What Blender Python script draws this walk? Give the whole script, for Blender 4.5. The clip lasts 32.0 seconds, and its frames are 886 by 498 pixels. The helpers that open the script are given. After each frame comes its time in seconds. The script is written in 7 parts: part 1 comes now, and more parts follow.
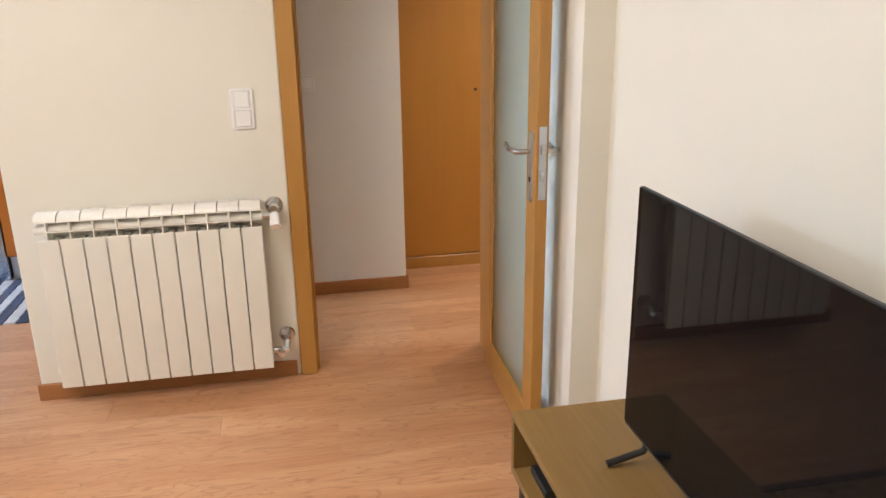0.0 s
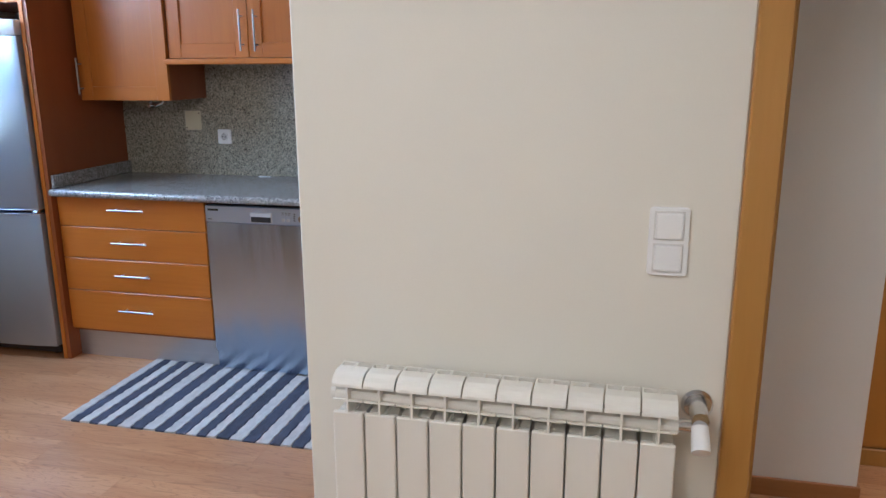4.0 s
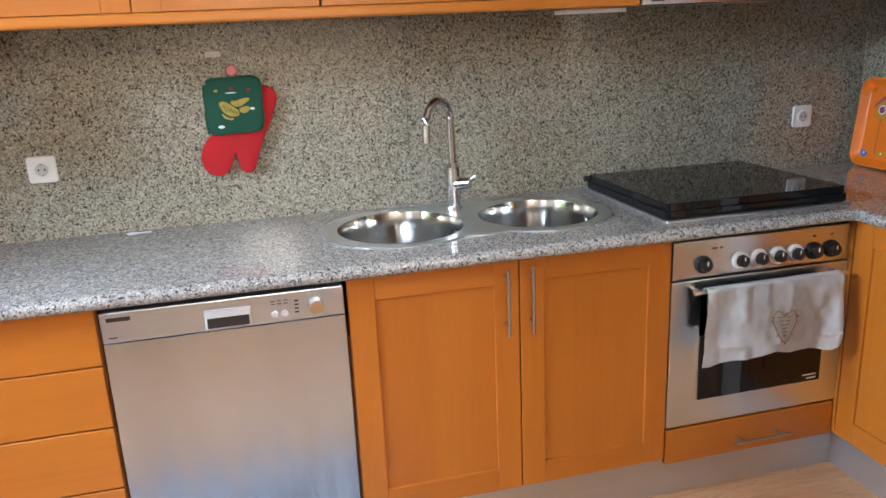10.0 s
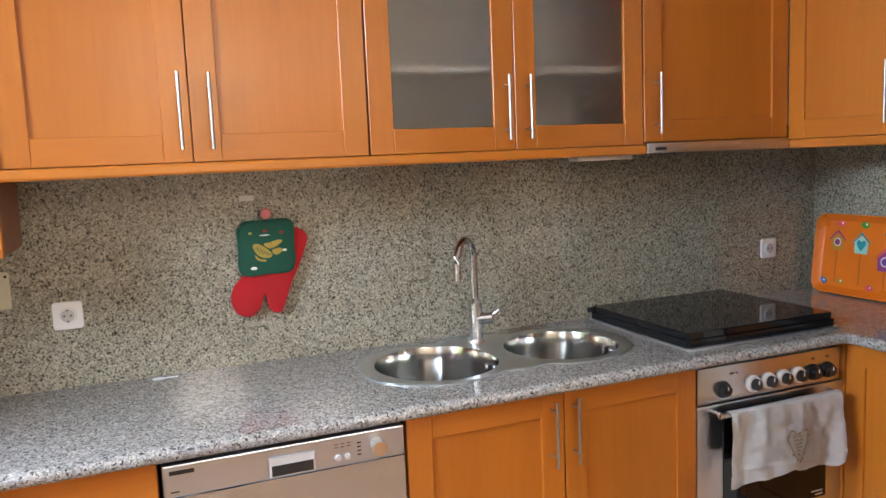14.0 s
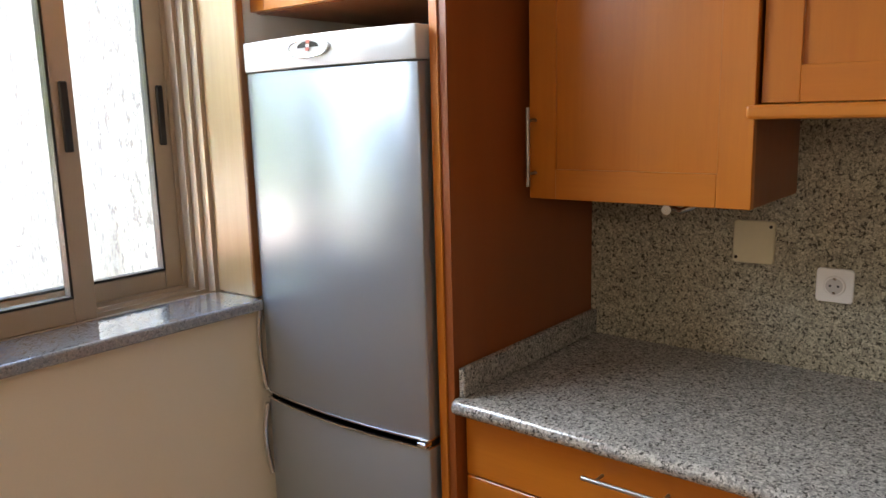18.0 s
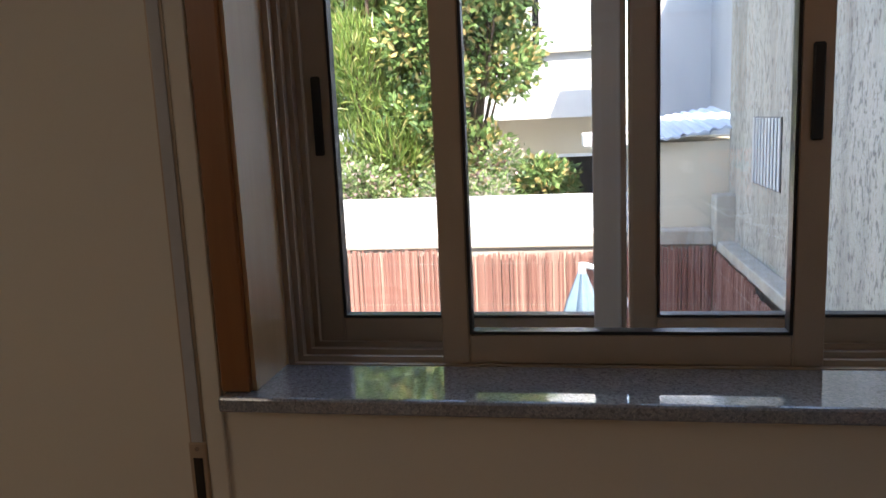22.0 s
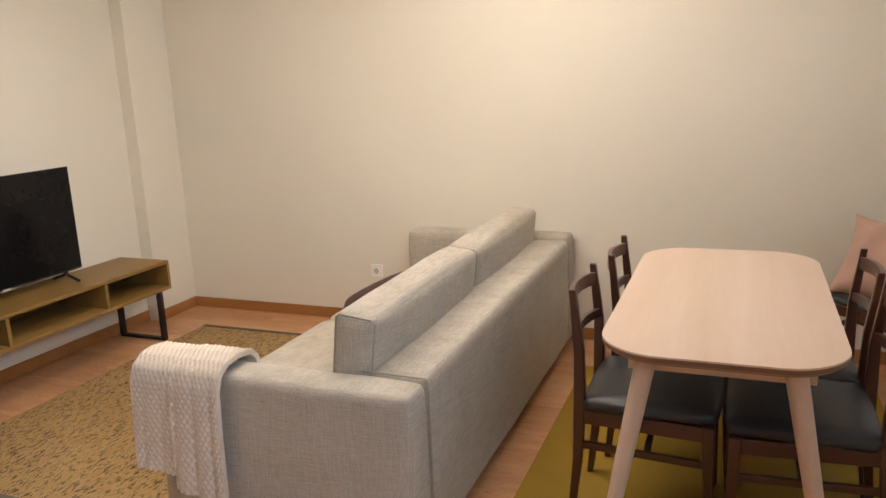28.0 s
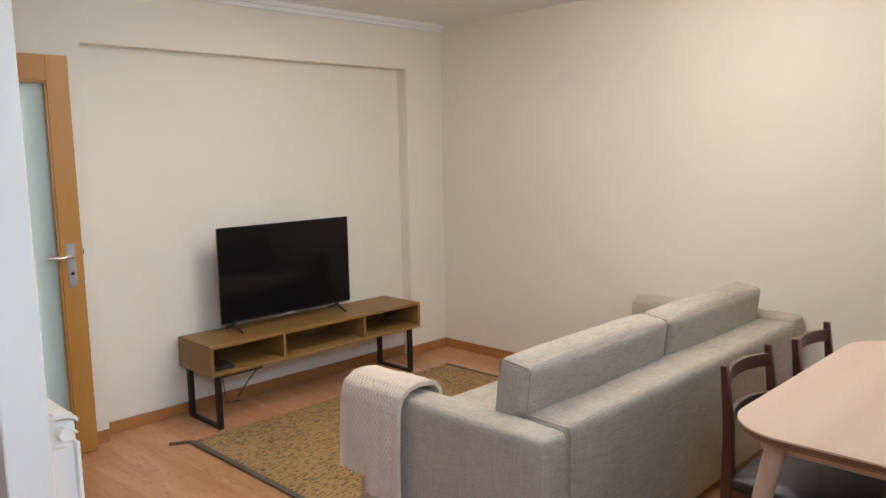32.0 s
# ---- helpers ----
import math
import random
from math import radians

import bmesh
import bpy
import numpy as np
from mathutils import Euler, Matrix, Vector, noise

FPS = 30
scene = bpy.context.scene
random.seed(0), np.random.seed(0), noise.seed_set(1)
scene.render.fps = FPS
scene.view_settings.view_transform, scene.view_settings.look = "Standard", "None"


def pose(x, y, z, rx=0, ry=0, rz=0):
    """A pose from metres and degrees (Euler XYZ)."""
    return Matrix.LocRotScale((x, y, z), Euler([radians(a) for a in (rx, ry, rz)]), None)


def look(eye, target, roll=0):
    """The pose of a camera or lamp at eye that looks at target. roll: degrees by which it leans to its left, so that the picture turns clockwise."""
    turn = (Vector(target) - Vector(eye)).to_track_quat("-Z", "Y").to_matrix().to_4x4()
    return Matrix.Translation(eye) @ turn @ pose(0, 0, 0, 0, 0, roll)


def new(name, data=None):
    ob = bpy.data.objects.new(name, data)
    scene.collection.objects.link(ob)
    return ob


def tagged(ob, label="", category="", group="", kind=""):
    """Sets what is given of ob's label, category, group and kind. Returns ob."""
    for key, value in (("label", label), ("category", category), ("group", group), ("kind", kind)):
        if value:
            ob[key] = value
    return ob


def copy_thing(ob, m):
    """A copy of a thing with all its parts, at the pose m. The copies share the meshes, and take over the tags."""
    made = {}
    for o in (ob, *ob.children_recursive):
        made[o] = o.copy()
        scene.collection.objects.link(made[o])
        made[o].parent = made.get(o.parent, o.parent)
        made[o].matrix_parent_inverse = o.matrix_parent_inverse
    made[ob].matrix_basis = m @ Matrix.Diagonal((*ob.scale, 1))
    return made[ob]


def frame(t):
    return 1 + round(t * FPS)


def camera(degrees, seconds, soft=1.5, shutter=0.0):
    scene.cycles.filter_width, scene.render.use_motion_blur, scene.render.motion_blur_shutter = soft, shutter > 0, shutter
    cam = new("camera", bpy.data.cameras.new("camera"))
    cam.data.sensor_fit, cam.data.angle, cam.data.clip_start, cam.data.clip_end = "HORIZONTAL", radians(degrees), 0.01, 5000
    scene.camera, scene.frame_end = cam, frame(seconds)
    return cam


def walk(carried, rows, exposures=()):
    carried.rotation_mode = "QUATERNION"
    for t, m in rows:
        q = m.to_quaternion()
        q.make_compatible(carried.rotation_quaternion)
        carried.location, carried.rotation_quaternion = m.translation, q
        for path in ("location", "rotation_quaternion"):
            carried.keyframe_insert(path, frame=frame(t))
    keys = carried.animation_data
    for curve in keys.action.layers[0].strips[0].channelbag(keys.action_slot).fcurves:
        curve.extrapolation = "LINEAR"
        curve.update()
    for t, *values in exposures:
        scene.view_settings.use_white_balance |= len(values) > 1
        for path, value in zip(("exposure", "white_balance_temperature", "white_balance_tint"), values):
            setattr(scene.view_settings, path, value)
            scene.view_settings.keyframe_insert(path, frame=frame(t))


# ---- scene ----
cam = camera(60.5, 32.0)
PATH = [
    (0, (0.019, 0.414, 1.482), (0.386, 2.284, 0.875), -0.8),
    (0.5, (-0.025, 0.472, 1.505), (0.208, 2.392, 0.994), -0.7),
    (1, (0.001, 0.647, 1.538), (0.035, 2.61, 1.156), -0.4),
    (1.5, (0.017, 0.799, 1.54), (-0.072, 2.77, 1.211), -0.1),
    (2, (-0.049, 0.99, 1.537), (-0.207, 2.956, 1.206), -0.7),
    (2.5, (-0.146, 1.159, 1.544), (-0.376, 3.115, 1.194), -1.2),
    (3, (-0.192, 1.291, 1.526), (-0.497, 3.229, 1.135), -1.2),
    (3.5, (-0.203, 1.551, 1.531), (-0.575, 3.469, 1.104), -0.8),
    (4, (-0.261, 1.701, 1.511), (-0.716, 3.589, 1.035), -0.3),
    (4.5, (-0.431, 1.894, 1.51), (-1.0, 3.745, 1.01), 0.0),
    (6.5, (-0.882, 2.564, 1.483), (-1.588, 4.363, 0.97), 1.1),
    (7, (-1.026, 2.683, 1.475), (-1.665, 4.507, 0.96), 0.9),
    (7.5, (-1.184, 2.812, 1.476), (-1.755, 4.665, 0.985), 0.3),
    (8, (-1.353, 2.827, 1.47), (-1.796, 4.717, 0.987), -0.6),
    (8.5, (-1.514, 2.845, 1.469), (-1.806, 4.759, 0.971), -1.8),
    (9, (-1.611, 2.975, 1.443), (-1.707, 4.904, 0.926), -2.8),
    (9.5, (-1.697, 3.057, 1.454), (-1.51, 4.975, 0.919), -2.8),
    (10, (-1.817, 3.078, 1.458), (-1.36, 4.947, 0.911), -2.6),
    (10.5, (-1.92, 3.086, 1.457), (-1.217, 4.876, 0.911), -2.3),
    (11, (-1.929, 3.161, 1.456), (-1.006, 4.853, 0.921), -2.2),
    (11.5, (-1.932, 3.235, 1.467), (-0.842, 4.831, 0.952), -2.0),
    (12, (-1.986, 3.21, 1.48), (-0.792, 4.739, 0.995), -1.7),
    (12.5, (-2.074, 3.182, 1.486), (-0.89, 4.734, 1.052), -1.8),
    (13, (-2.134, 3.175, 1.507), (-1.059, 4.822, 1.145), -2.1),
    (13.5, (-2.174, 3.155, 1.509), (-1.247, 4.904, 1.222), -2.4),
    (14, (-2.219, 3.14, 1.522), (-1.48, 4.984, 1.286), -2.4),
    (14.5, (-2.254, 3.134, 1.524), (-1.749, 5.057, 1.306), -2.5),
    (16.5, (-2.119, 3.307, 1.549), (-2.642, 5.214, 1.251), -1.2),
    (17, (-2.117, 3.409, 1.545), (-2.912, 5.219, 1.238), -1.3),
    (17.5, (-2.094, 3.519, 1.538), (-3.117, 5.206, 1.211), -1.3),
    (18, (-2.055, 3.633, 1.538), (-3.291, 5.166, 1.185), -1.5),
    (18.5, (-2.091, 3.702, 1.53), (-3.527, 5.048, 1.173), -1.9),
    (19, (-2.192, 3.804, 1.536), (-3.838, 4.883, 1.177), -2.5),
    (19.5, (-2.248, 3.843, 1.545), (-4.055, 4.626, 1.196), -3.2),
    (20, (-2.269, 3.915, 1.55), (-4.194, 4.349, 1.224), -3.5),
    (20.5, (-2.278, 4.016, 1.54), (-4.245, 4.184, 1.22), -3.5),
    (21, (-2.298, 4.048, 1.527), (-4.271, 4.077, 1.201), -2.9),
    (21.5, (-2.376, 4.052, 1.515), (-4.347, 4.003, 1.181), -2.0),
    (22, (-2.461, 4.078, 1.529), (-4.404, 3.739, 1.198), -2.6),
    (22.5, (-2.47, 4.018, 1.524), (-4.312, 3.299, 1.222), -2.7),
    (23, (-2.507, 4.076, 1.535), (-4.112, 2.921, 1.235), -2.9),
    (23.5, (-2.502, 4.108, 1.537), (-3.82, 2.64, 1.204), -3.0),
    (24, (-2.465, 4.145, 1.521), (-3.491, 2.466, 1.166), -3.2),
    (24.5, (-2.395, 4.212, 1.517), (-3.159, 2.405, 1.131), -3.3),
    (25, (-2.404, 4.253, 1.523), (-2.915, 2.365, 1.102), -3.3),
    (25.5, (-2.457, 4.301, 1.518), (-2.742, 2.371, 1.08), -3.2),
    (26, (-2.494, 4.328, 1.51), (-2.582, 2.38, 1.063), -3.1),
    (26.5, (-2.524, 4.292, 1.503), (-2.43, 2.343, 1.062), -3.1),
    (28.5, (-2.781, 4.025, 1.508), (-1.882, 2.297, 1.054), -2.4),
    (29, (-2.845, 4.073, 1.5), (-1.815, 2.424, 1.034), -2.8),
    (29.5, (-2.922, 4.059, 1.508), (-1.803, 2.465, 1.055), -3.2),
    (30, (-3.057, 3.976, 1.516), (-1.911, 2.391, 1.098), -3.0),
    (30.5, (-3.172, 3.98, 1.533), (-2.021, 2.385, 1.175), -2.5),
    (31, (-3.218, 4.039, 1.546), (-2.051, 2.446, 1.234), -2.0),
    (31.5, (-3.253, 4.093, 1.534), (-2.011, 2.551, 1.256), -1.5),
    (32, (-3.252, 4.085, 1.544), (-1.862, 2.67, 1.283), -1.1),
]
walk(cam, [(t, look(eye, target, roll)) for t, eye, target, roll in PATH],
     [(0, 5.5, 5650, 12), (1, 5.4, 5250, 11), (2, 5.25, 5200, 12), (4, 5.0, 5050, 11), (7, 5.15, 5300, 12), (8, 5.45, 5900, 13), (9, 5.85, 6250, 10), (10, 5.98, 6000, 12),
      (12, 5.8, 6000, 12), (13, 5.8, 6000, 12), (14, 5.8, 6300, 14), (17, 5.15, 6600, 12), (18.5, 4.55, 7200, 14), (19.2, 3.95, 7200, 14), (20.5, 3.2, 6600, 13), (22.5, 3.0, 6400, 13), (23, 3.1, 6200, 13),
      (23.5, 3.6, 6800, 14), (24, 4.4, 6800, 17), (26, 4.65, 6800, 18), (29, 5.3, 5850, 12), (31, 5.15, 5700, 12), (32, 5.0, 5700, 12)])

# ---- light ----
world = bpy.data.worlds.new("sky")
scene.world = world
world.use_nodes = True
_wn = world.node_tree.nodes
_sky = _wn.new("ShaderNodeTexSky")
_sky.sky_type = "NISHITA"
_sky.sun_disc = False
_sky.sun_elevation = radians(49)
_sky.sun_rotation = radians(61)
world.node_tree.links.new(_sky.outputs[0], _wn["Background"].inputs[0])
_wn["Background"].inputs[1].default_value = 0.11

sun_data = bpy.data.lights.new("sun", "SUN")
sun_data.energy, sun_data.angle, sun_data.color = 2.15, radians(0.5), (1.0, 0.95, 0.86)
sun = new("sun", sun_data)
sun.matrix_world = look((7.5, 4.2, 10), (0, 0, 0))


def ceiling_glow(name, x, y, size, watts, color):
    d = bpy.data.lights.new(name, "AREA")
    d.shape, d.size, d.energy, d.color = "DISK", size, watts, color
    ob = new(name, d)
    ob.matrix_world = look((x, y, 2.40), (x, y + 0.001, 0))
    return ob


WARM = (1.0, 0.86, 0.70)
ceiling_glow("living_lamp", -0.80, 1.75, 0.9, 0.72, WARM)
# Unseen soft fill lamp, added to lift the upper walls beside the ceiling lamp.
fill_data = bpy.data.lights.new("living_bulb", "POINT")
fill_data.energy, fill_data.color, fill_data.shadow_soft_size = 1.35, WARM, 0.30
new("living_bulb", fill_data).matrix_world = pose(-1.75, 1.15, 2.30)
ceiling_glow("hall_lamp", 1.35, 3.95, 0.3, 0.20, (1.0, 0.84, 0.64)).data.spread = radians(105)


def window_light(name, y0, y1, z0, z1, watts, aim, x=-3.80, color=(0.72, 0.86, 1.0)):
    """Sky light entering through a window opening."""
    d = bpy.data.lights.new(name, "AREA")
    d.shape, d.size, d.size_y, d.energy, d.color = "RECTANGLE", y1 - y0, z1 - z0, watts, color
    ob = new(name, d)
    ob.matrix_world = look((x, (y0 + y1) / 2, (z0 + z1) / 2), aim)
    return ob


window_light("kitchen_window_light", 3.54, 4.85, 1.98, 2.32, 1.0, (-0.2, 4.5, 0.3)).data.spread = radians(125)
window_light("living_window_light", 0.94, 1.94, 1.04, 2.26, 0.30, (0.0, 1.9, 1.4), -4.03, (0.50, 0.73, 1.0))


# ---- materials ----
def nodes_of(name):
    m = bpy.data.materials.new(name)
    m.use_nodes = True
    nt = m.node_tree
    return m, nt, nt.nodes["Principled BSDF"]


def mapped(nt, scale=(1, 1, 1), rot=(0, 0, 0)):
    tc, mp = nt.nodes.new("ShaderNodeTexCoord"), nt.nodes.new("ShaderNodeMapping")
    mp.inputs["Scale"].default_value, mp.inputs["Rotation"].default_value = scale, rot
    nt.links.new(tc.outputs["Object"], mp.inputs["Vector"])
    return mp.outputs["Vector"]


def noise_tex(nt, vec, scale, detail=4, rough=0.6, distort=0.0):
    n = nt.nodes.new("ShaderNodeTexNoise")
    n.inputs["Scale"].default_value, n.inputs["Detail"].default_value = scale, detail
    n.inputs["Roughness"].default_value, n.inputs["Distortion"].default_value = rough, distort
    nt.links.new(vec, n.inputs["Vector"])
    return n.outputs["Fac"]


def ramp(nt, fac, *stops):
    r = nt.nodes.new("ShaderNodeValToRGB")
    el = r.color_ramp.elements
    while len(el) < len(stops):
        el.new(0.5)
    for e, (p, c) in zip(el, stops):
        e.position, e.color = p, (*c, 1) if len(c) == 3 else c
    nt.links.new(fac, r.inputs["Fac"])
    return r.outputs["Color"]


def mixed(nt, fac, a, b, mode="MIX"):
    m = nt.nodes.new("ShaderNodeMix")
    m.data_type, m.blend_type = "RGBA", mode
    if isinstance(fac, float):
        m.inputs[0].default_value = fac
    else:
        nt.links.new(fac, m.inputs[0])
    for sock, v in ((m.inputs[6], a), (m.inputs[7], b)):
        if isinstance(v, tuple):
            sock.default_value = (*v, 1)
        else:
            nt.links.new(v, sock)
    return m.outputs[2]


def bumped(nt, bsdf, height, strength=0.2, distance=0.002):
    b = nt.nodes.new("ShaderNodeBump")
    b.inputs["Strength"].default_value, b.inputs["Distance"].default_value = strength, distance
    nt.links.new(height, b.inputs["Height"])
    nt.links.new(b.outputs["Normal"], bsdf.inputs["Normal"])


def grey(v):
    return (v, v, v)


def plain(name, color, rough=0.5, metal=0.0, vary=0.08, scale=6.0, fine=90.0, bump=0.05, stretch=(1, 1, 1), coat=0.0, random_piece=0.0):
    """Painted, moulded or woven surface with large and fine variation."""
    m, nt, b = nodes_of(name)
    v = mapped(nt, stretch)
    big, small = noise_tex(nt, v, scale, 3), noise_tex(nt, v, fine, 2)
    dark, light = tuple(c * (1 - vary) for c in color), tuple(min(1, c * (1 + vary)) for c in color)
    col = ramp(nt, big, (0.3, dark), (0.7, light))
    col = mixed(nt, 0.25, col, ramp(nt, small, (0.3, dark), (0.7, light)))
    if random_piece:
        oi = nt.nodes.new("ShaderNodeObjectInfo")
        col = mixed(nt, 1.0, col, ramp(nt, oi.outputs["Random"], (0, grey(1 - random_piece)), (1, grey(1.0))), "MULTIPLY")
    nt.links.new(col, b.inputs["Base Color"])
    nt.links.new(ramp(nt, big, (0.2, grey(max(0.02, rough * 0.8))), (0.8, grey(min(1, rough * 1.2)))), b.inputs["Roughness"])
    b.inputs["Metallic"].default_value = metal
    b.inputs["Coat Weight"].default_value = coat
    if bump:
        bumped(nt, b, small, bump)
    return m


def wood(name, dark, light, rough=0.35, grain=(14, 14, 0.9), coat=0.0, knots=0.3, piece=0.06, ring=5.0):
    """Veneer or board; grain runs along the axis with the small scale."""
    m, nt, b = nodes_of(name)
    v = mapped(nt, grain)
    oi = nt.nodes.new("ShaderNodeObjectInfo")
    off = nt.nodes.new("ShaderNodeVectorMath")
    off.operation = "ADD"
    mul = nt.nodes.new("ShaderNodeVectorMath")
    mul.operation = "SCALE"
    mul.inputs[0].default_value = (13.0, 7.0, 5.0)
    nt.links.new(oi.outputs["Random"], mul.inputs["Scale"])
    nt.links.new(v, off.inputs[0])
    nt.links.new(mul.outputs[0], off.inputs[1])
    v = off.outputs[0]
    wide = noise_tex(nt, v, 0.35, 4, 0.55, 1.2)
    fine = noise_tex(nt, v, ring, 6, 0.7, 0.4)
    mid = tuple((a + c) / 2 for a, c in zip(dark, light))
    col = mixed(nt, 0.32, ramp(nt, wide, (0.25, dark), (0.75, light)), ramp(nt, fine, (0.3, dark), (0.5, mid), (0.72, light)))
    if piece:
        col = mixed(nt, 1.0, col, ramp(nt, oi.outputs["Random"], (0, grey(1 - piece)), (1, grey(1.0))), "MULTIPLY")
    nt.links.new(col, b.inputs["Base Color"])
    nt.links.new(ramp(nt, fine, (0.2, grey(rough - 0.05)), (0.8, grey(rough + 0.08))), b.inputs["Roughness"])
    b.inputs["Coat Weight"].default_value = coat
    b.inputs["Coat Roughness"].default_value = 0.28
    bumped(nt, b, fine, 0.06)
    return m


def granite(name, tint=(1, 1, 1), rough=0.16, scale=1.0, contrast=1.0, coat=0.0):
    """Polished grey granite: feldspar grains, dark mica flecks, pale quartz, slow clouding."""
    m, nt, b = nodes_of(name)
    v = mapped(nt, (scale, scale, scale))
    warp = nt.nodes.new("ShaderNodeTexNoise")
    warp.inputs["Scale"].default_value, warp.inputs["Detail"].default_value = 90, 2
    nt.links.new(v, warp.inputs["Vector"])
    sc, ad = nt.nodes.new("ShaderNodeVectorMath"), nt.nodes.new("ShaderNodeVectorMath")
    sc.operation, ad.operation = "SCALE", "ADD"
    sc.inputs["Scale"].default_value = 0.010
    nt.links.new(warp.outputs["Color"], sc.inputs[0])
    nt.links.new(v, ad.inputs[0])
    nt.links.new(sc.outputs[0], ad.inputs[1])
    vor, vor2 = nt.nodes.new("ShaderNodeTexVoronoi"), nt.nodes.new("ShaderNodeTexVoronoi")
    vor.inputs["Scale"].default_value, vor2.inputs["Scale"].default_value = 145, 250
    nt.links.new(ad.outputs[0], vor.inputs["Vector"])
    nt.links.new(ad.outputs[0], vor2.inputs["Vector"])
    n1, n2 = noise_tex(nt, v, 82, 3, 0.62, 0.3), noise_tex(nt, v, 170, 2, 0.6)
    n3, n4 = noise_tex(nt, v, 3.0, 4), noise_tex(nt, v, 30, 3, 0.6, 0.5)
    t = lambda c: tuple(max(0.004, 0.34 * k + (a - 0.34) * contrast * k) for a, k in zip(c, tint))
    cells = ramp(nt, vor.outputs["Color"], (0.12, t((0.10, 0.10, 0.10))), (0.34, t((0.27, 0.265, 0.25))), (0.60, t((0.43, 0.415, 0.375))), (0.86, t((0.66, 0.63, 0.56))))
    small = ramp(nt, vor2.outputs["Color"], (0.2, t((0.16, 0.16, 0.155))), (0.8, t((0.58, 0.56, 0.50))))
    col = mixed(nt, 0.30, cells, small)
    col = mixed(nt, ramp(nt, n4, (0.50, grey(0)), (0.62, grey(0.45))), col, t((0.17, 0.17, 0.165)))
    col = mixed(nt, ramp(nt, n1, (0.56, grey(0)), (0.60, grey(0.95))), col, t((0.030, 0.030, 0.030)))
    col = mixed(nt, ramp(nt, n2, (0.62, grey(0)), (0.66, grey(0.7))), col, t((0.78, 0.75, 0.68)))
    col = mixed(nt, 0.14, col, ramp(nt, n3, (0.3, t((0.20, 0.185, 0.16))), (0.7, t((0.44, 0.43, 0.40)))))
    nt.links.new(col, b.inputs["Base Color"])
    nt.links.new(ramp(nt, n1, (0.2, grey(rough)), (0.8, grey(rough * 1.5))), b.inputs["Roughness"])
    b.inputs["Coat Weight"].default_value = coat
    b.inputs["Coat Roughness"].default_value = 0.02
    return m


def steel(name, color=(0.60, 0.61, 0.63), rough=0.30, stretch=(260, 260, 3), strength=0.03, wave=0.0):
    """Brushed sheet; wave gives the slow unevenness that streaks its reflections."""
    m, nt, b = nodes_of(name)
    v = mapped(nt, stretch)
    f = noise_tex(nt, v, 1.0, 4, 0.7)
    nt.links.new(ramp(nt, f, (0.3, tuple(c * 0.97 for c in color)), (0.7, color)), b.inputs["Base Color"])
    b.inputs["Roughness"].default_value = rough
    b.inputs["Metallic"].default_value = 1.0
    if wave:
        slow = noise_tex(nt, mapped(nt, tuple(9.0 if k > 50 else 1.2 for k in stretch), (0, 0.28, 0)), 1.0, 1, 0.4)
        bumped(nt, b, slow, wave, 0.01)
    return m


def woven(name, dark, light):
    """Slubby linen: crossing threads of uneven thickness."""
    m, nt, b = nodes_of(name)
    mid = tuple((a + c) / 2 for a, c in zip(dark, light))
    a = noise_tex(nt, mapped(nt, (230, 230, 14)), 1.0, 3, 0.75)
    c = noise_tex(nt, mapped(nt, (14, 14, 230)), 1.0, 3, 0.75)
    d = noise_tex(nt, mapped(nt, (230, 14, 230)), 1.0, 3, 0.75)
    col = mixed(nt, 0.5, ramp(nt, a, (0.38, dark), (0.62, light)), ramp(nt, c, (0.38, dark), (0.62, light)))
    col = mixed(nt, 0.33, col, ramp(nt, d, (0.38, dark), (0.62, light)))
    col = mixed(nt, 0.18, col, ramp(nt, noise_tex(nt, mapped(nt), 5, 3), (0.3, dark), (0.5, mid), (0.7, light)))
    nt.links.new(col, b.inputs["Base Color"])
    b.inputs["Roughness"].default_value = 0.95
    b.inputs["Sheen Weight"].default_value = 0.1
    bumped(nt, b, mixed(nt, 0.5, ramp(nt, a, (0.3, grey(0)), (0.7, grey(1))), ramp(nt, c, (0.3, grey(0)), (0.7, grey(1)))), 0.6, 0.003)
    return m


